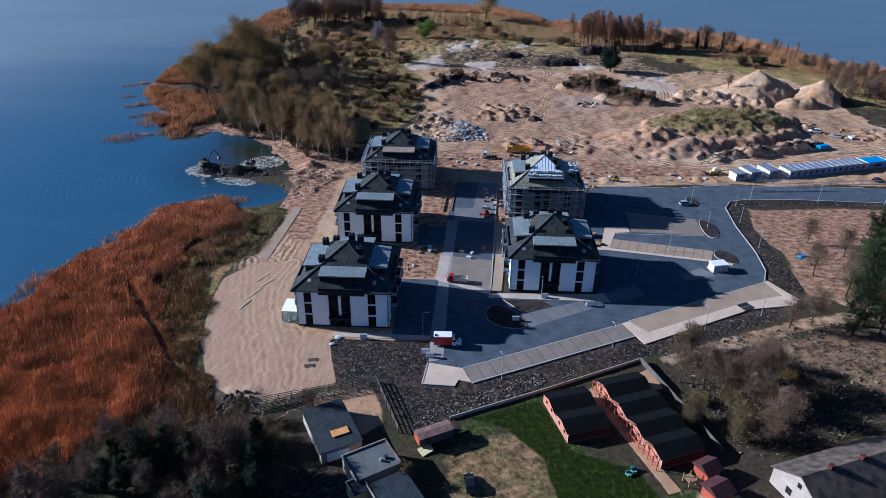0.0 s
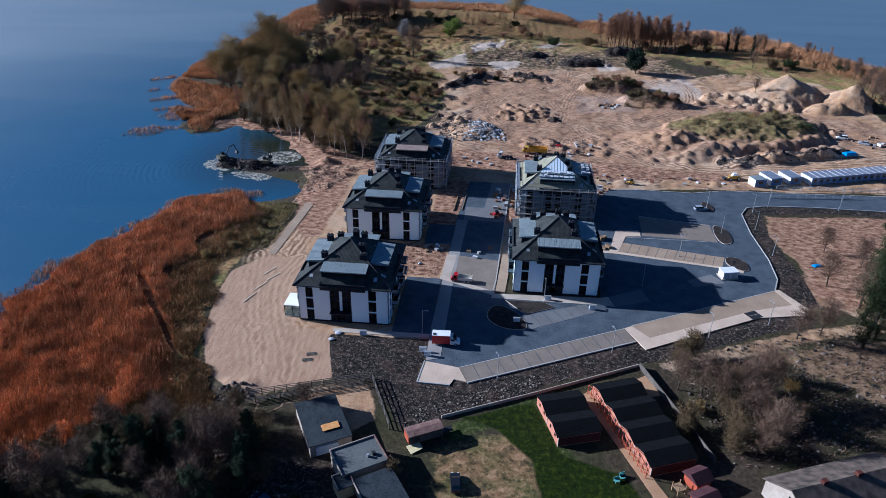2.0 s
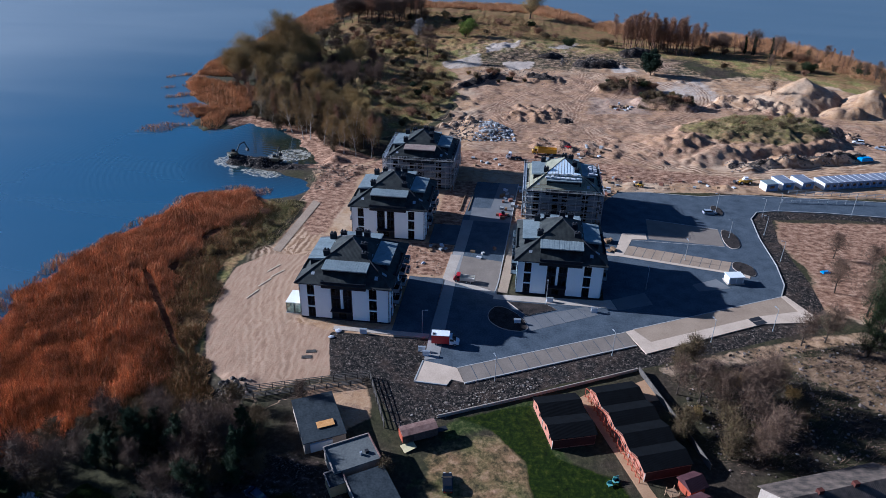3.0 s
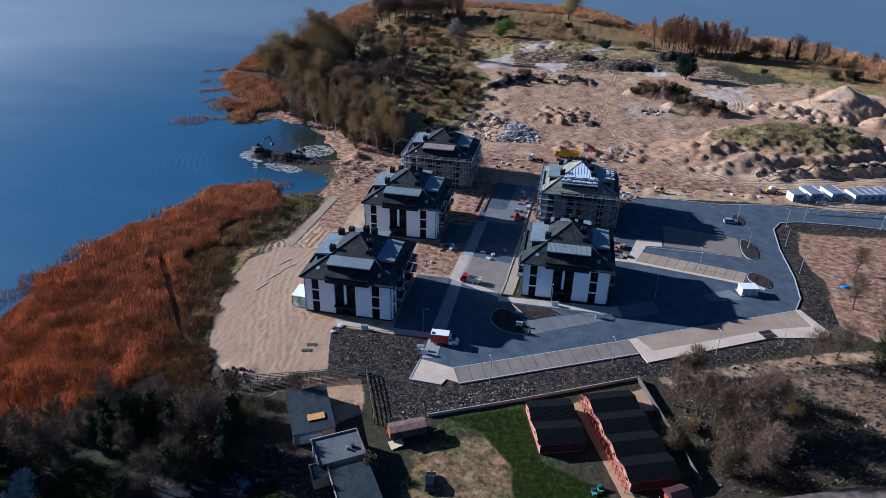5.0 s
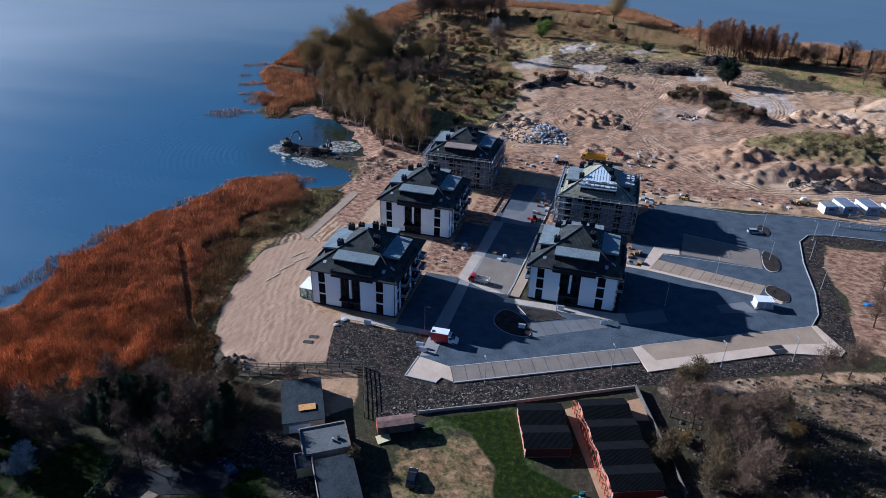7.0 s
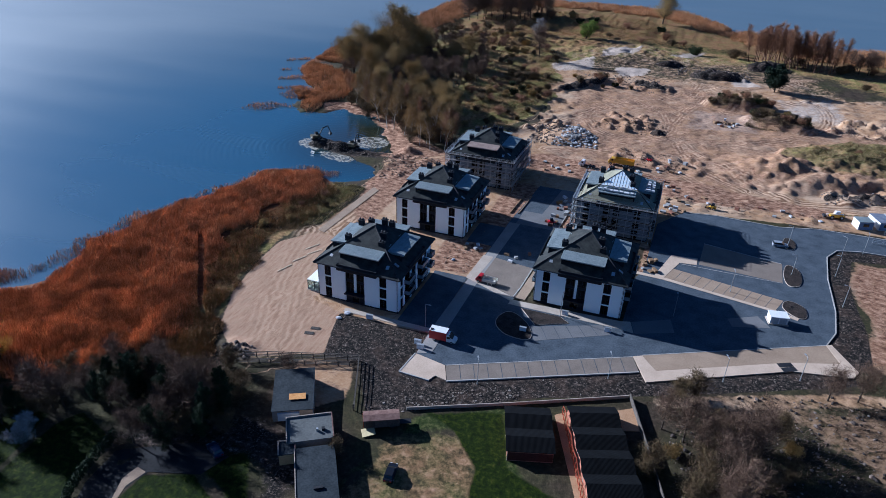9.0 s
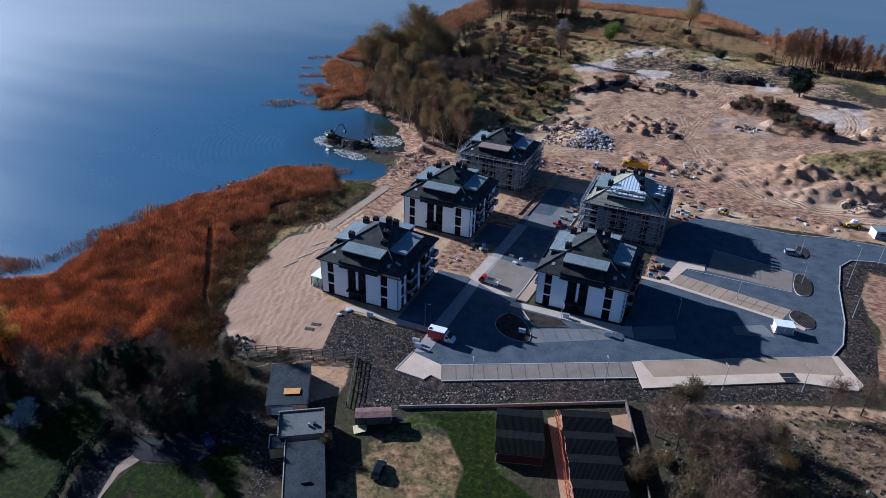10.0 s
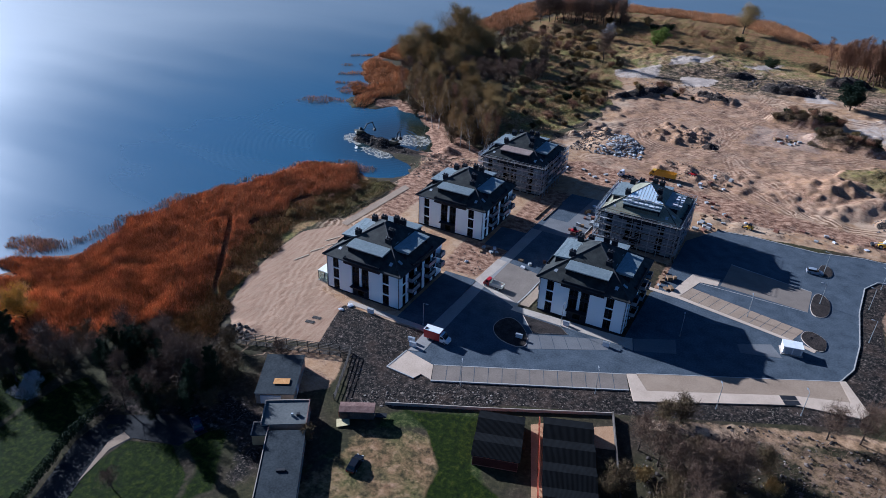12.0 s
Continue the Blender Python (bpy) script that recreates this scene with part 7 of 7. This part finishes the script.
STONES = islands("mixed_stones", [(.015, .014, .013), (.06, .05, .043), (.03, .026, .024), (.24, .19, .155), (.02, .018, .017)], .95)
WHITE_RUBBLE = islands("white_rubble", [(.42, .41, .40), (.66, .65, .64), (.12, .11, .10), (.50, .46, .41), (.20, .18, .16), (.34, .35, .36)], .8)
EARTH_CLODS = islands("earth_clods", [(.05, .043, .038), (.12, .10, .088), (.075, .062, .054), (.26, .215, .18)], .95)
SAND_CLODS = islands("sand_clods", [(.20, .13, .085), (.36, .25, .17), (.09, .065, .05), (.44, .32, .23)], .95)
rubble("rubble", [(8, 134), (26, 138), (25, 150), (14, 166), (10, 160), (10, 146)], 520, .12, .75, WHITE_RUBBLE, "sprawling heap of white bags, slabs and rubble", "rubble", 1, .55)
rubble("rubble", [(-2, 134), (9, 134), (9, 164), (-2, 160)], 300, .15, .5, EARTH_CLODS, "dark heap of broken stones and roots", "rubble", 2)
rubble("rubble", DARK_BED, 1500, .04, .14, STONES, "clods and stones strewn over dark soil", "stones", 3)
PALE_BITS = islands("pale_litter", [(.13, .10, .08), (.26, .22, .18), (.09, .07, .055), (.36, .32, .28)], .95)
rubble("rubble", DARK_BED, 1000, .03, .17, PALE_BITS, "pale clods, roots and litter on dark soil", "litter", 31, .3)
rubble("rubble", [(8, -35), (17, -30.5), (40, -16.5), (36, -14.5), (16, -25), (9, -30)], 160, .06, .34, PALE_BITS, "pale broken slabs below the parking strip", "litter", 32, .35)
rubble("rubble", [(62, -8), (104, 8), (126, 0), (130, -36), (100, -40), (70, -38)], 420, .06, .34, PALE_BITS, "pale dead wood and stones on rough ground", "litter", 33, .3)
rubble("rubble", EAST_BED, 320, .05, .22, STONES, "clods strewn over the dark planting strip", "stones", 4)
rubble("rubble", [(108, 117), (168, 139), (166, 147), (107, 125)], 420, .12, .4, EARTH_CLODS, "dark clods along the earth bank", "earth bank", 5)
rubble("rubble", [(33, 126), (60, 126), (60, 143), (36, 144)], 300, .1, .36, SAND_CLODS, "heaps of rubble and earth beside the track", "rubble", 6)
rubble("rubble", [(20, 164), (54, 164), (48, 192), (24, 192)], 300, .12, .4, SAND_CLODS, "rows of tipped earth heaps", "rubble", 7)
rubble("rubble", [(118, 202), (164, 194), (170, 204), (122, 220)], 260, .12, .45, SAND_CLODS, "tipped earth below the sand heap", "rubble", 8)
rubble("rubble", [(0, 236), (44, 232), (46, 264), (2, 268)], 240, .15, .5, EARTH_CLODS, "dark rubble across the pale sand", "rubble", 9)
rubble("rubble", [(48, 278), (88, 278), (88, 302), (48, 302)], 300, .2, .6, EARTH_CLODS, "grey rubble heap on the pale sand", "rubble", 10)
rubble("rubble", [(-48, 76), (-36, 76), (-26, 100), (-48, 99)], 300, .12, .45, SAND_CLODS, "churned mud and clods by the lagoon", "mud", 11)
rubble("rubble", [(60, 93), (113, 98), (113, 108), (60, 106)], 170, .08, .24, SAND_CLODS, "churned clods along the dirt track", "mud", 15)
rubble("rubble", [(-84, 95), (-56, 93), (-54, 99), (-82, 102)], 420, .12, .42, STONES, "wet dark dredged mud", "mud", 16)
rubble("rubble", [(62, -7), (104, 10), (128, 4), (130, -34), (70, -38)], 500, .15, .5, STONES, "stones and dead wood on rough ground", "stones", 17)
rubble("rubble", [(-31, -32), (-24, -30), (-25, -25), (-31, -26)], 60, .2, .6, STONES, "small heap of dark soil at the fence", "soil heap", 18)
rubble("rubble", [(-2, 24), (9.5, 24), (9.5, 42), (-2, 42)], 70, .1, .3, SAND_CLODS, "churned earth between the apartments", "mud", 19)
rubble("rubble", [(140, 170), (174, 158), (178, 172), (146, 188)], 110, .2, .7, SAND_CLODS, "pale boulders on the grassy mound", "stones", 20)


def silt_material():
    m, n, l, b = nodes_of("silty_foam")
    t, r = n.new("ShaderNodeTexNoise"), n.new("ShaderNodeValToRGB")
    t.inputs["Scale"].default_value, t.inputs["Detail"].default_value, t.inputs["Distortion"].default_value = .45, 6, 1.5
    r.color_ramp.elements[0].position, r.color_ramp.elements[1].position = .34, .74
    co = n.new("ShaderNodeTexCoord")
    l.new(co.outputs["Object"], t.inputs["Vector"])
    l.new(t.outputs[0], r.inputs[0])
    l.new(r.outputs[0], b.inputs["Alpha"])
    b.inputs["Base Color"].default_value = (.44, .41, .34, 1)
    b.inputs["Roughness"].default_value = .6
    return m


SILT = silt_material()


def foam(poly, label, seed):
    b = Build()
    rnd = random.Random(seed)
    b.slab([(p[0] + rnd.uniform(-.6, .6), p[1] + rnd.uniform(-.6, .6)) for p in round_off(poly, 3)], WATER_Z - .05, WATER_Z + .012)
    return tagged(b.done("silt", SILT), label, "silt", kind="stuff")


foam([(-70, 101), (-58, 102), (-52, 107), (-54, 114), (-62, 116), (-69, 110)], "pale silt and foam floating by the dredger", 1)
foam([(-76, 91.5), (-68, 85.5), (-58, 85), (-58, 90), (-68, 93.5)], "pale silt drifting beside the mud bank", 2)
foam([(-88, 98), (-84, 93), (-74, 91.5), (-79, 96), (-80, 104), (-86, 104)], "thin foam at the tip of the mud bank", 3)
tarp = Build().box(-1.2, 1.2, -.7, .7, 0, .3).box(-.9, .8, -.5, .4, .3, .5).done("tarpaulin", blue_roof)
tarp.matrix_basis = pose(115.6, 43, at_ground(115.6, 43), 0, 0, 20)
tagged(tarp, "crumpled blue tarpaulin on the bare plot", "tarpaulin")
tarp = Build().box(-2.6, 2.6, -1.2, 1.2, 0, 1.0).box(-2.2, 2.0, -.9, .8, 1.0, 1.3).done("tarpaulin", blue_roof)
tarp.matrix_basis = pose(164, 138, at_ground(164, 138), 0, 0, 20)
tagged(tarp, "stack covered with a blue tarpaulin", "tarpaulin")
for mx, my in ((-16, -15.4), (-15.6, -13.2)):
    d = Build()
    for k in range(4):
        d.box(-1.1, 1.1, -.5 + k * .27, -.5 + k * .27 + .2, .06, .12)
    d.box(-1.0, -.85, -.5, .5, 0, .06).box(.85, 1.0, -.5, .5, 0, .06)
    ob = d.done("timber_grid", OLD_TIMBER)
    ob.matrix_basis = pose(mx, my, at_ground(mx, my), 0, 0, 12)
    tagged(ob, "grey slatted timber grid lying on the sand", "grid")
PALE_TIMBER = surface("pale_timber", (.40, .31, .21), (.56, .45, .32), .2, 1.5, .85, bump=.2)
for sx, sy, a in ((-37.4, 8, 71), (-36.4, 14, 66), (-34.6, 19, 60), (-36.6, 21.5, 64)):
    ob = Build().box(-2.4, 2.4, -.12, .12, 0, .1).box(-2.3, 2.2, .14, .3, 0, .06).done("plank", PALE_TIMBER)
    ob.matrix_basis = pose(sx, sy, at_ground(sx, sy) + .02, 0, 0, a)
    tagged(ob, "pale scaffold plank lying on the sand", "plank", "planks")
for wx, wy in ((-11.5, -4.8), (-12.4, -7.4), (3.5, 30.5)):
    ob = Build().rock((0, 0, .2), .7, mess, .4).done("sack", FOIL)
    ob.matrix_basis = pose(wx, wy, at_ground(wx, wy))
    tagged(ob, "white sack lying on the bare ground", "sack", "sacks")
for bx, by, bl in ((10.5, 74, 15), (13.2, 74.5, 15)):
    ob = Build().box(-.14, .14, -bl / 2, bl / 2, 0, .3).done("timber_beam", TIMBER)
    ob.matrix_basis = pose(bx, by, max(at_ground(bx, by), .0), 0, 0, -3)
    tagged(ob, "long timber beam laid along the trench", "beam", "trench beams")


def hedge(points, h, label):
    rnd = random.Random(31)
    t = root("hedge", label, "hedge")
    stem, leaf = Build(), Build()
    for p, q in zip(points, points[1:]):
        n = int(math.hypot(q[0] - p[0], q[1] - p[1]) / .8)
        for i in range(n):
            k = i / n
            x, y = p[0] + (q[0] - p[0]) * k + rnd.uniform(-.2, .2), p[1] + (q[1] - p[1]) * k + rnd.uniform(-.2, .2)
            stem.tube((x, y, -.2), (x + rnd.uniform(-.2, .2), y, h * .7), .05, .02, 4)
            leaf_cloud(leaf, (x, y, h * .55), .75, 150, .2, rnd, h * .6)
    stem.done("stems", BARK, t)
    leaf.done("leaves", LEAF_DARK, t)


hedge([(-32, -59), (-30.6, -69), (-25, -81), (-22, -93)], 3.2, "dark clipped hedge along the drive")
grate = root("drain_grate", "dark slatted drain grate set in the footpath", "grate", pose(89.6, 14.9, .125, 0, 0, 28))
for i in range(2):
    Build().box(-1.7, 1.7, -1.5 + i * 1.55, -.1 + i * 1.55, 0, .03).done("plate", DARK_METAL, grate)


def compact_machine(x, y, z, heading, coat, label):
    t = root("compact_loader", label, "loader", pose(x, y, z, 0, 0, heading), "compact loaders")
    loft(Build(), [(-1.3, .6, .4, 1.1), (-.4, .65, .35, 1.2), (.7, .6, .35, .9), (1.0, .5, .4, .8)]).done("body", coat, t, recalc=True)
    loft(Build(), [(-.7, .45, 1.1, 2.0), (.2, .45, 1.1, 2.0), (.45, .42, 1.0, 1.2)]).done("cab", DARK_GLASS, t, recalc=True)
    Build().tube((-.6, .55, 1.2), (1.7, .55, .6), .1, .08, 5).done("arm", coat, t)
    Build().box(1.6, 2.1, -.7, .7, .15, .6).done("bucket", DARK_METAL, t)
    for sx in (-.75, .65):
        for sy in (-1, 1):
            wheel_at(t, sx, sy * .7, .38, .25)


compact_machine(24.4, 64.2, .07, 20, RED_PAINT, "small red loader on the unfinished road")
compact_machine(47.5, 131, at_ground(47.5, 131), 160, RED_PAINT, "red loader among the earth heaps")
compact_machine(71.5, 97, at_ground(71.5, 97), 170, YELLOW_PAINT, "small yellow loader beside the dirt track")
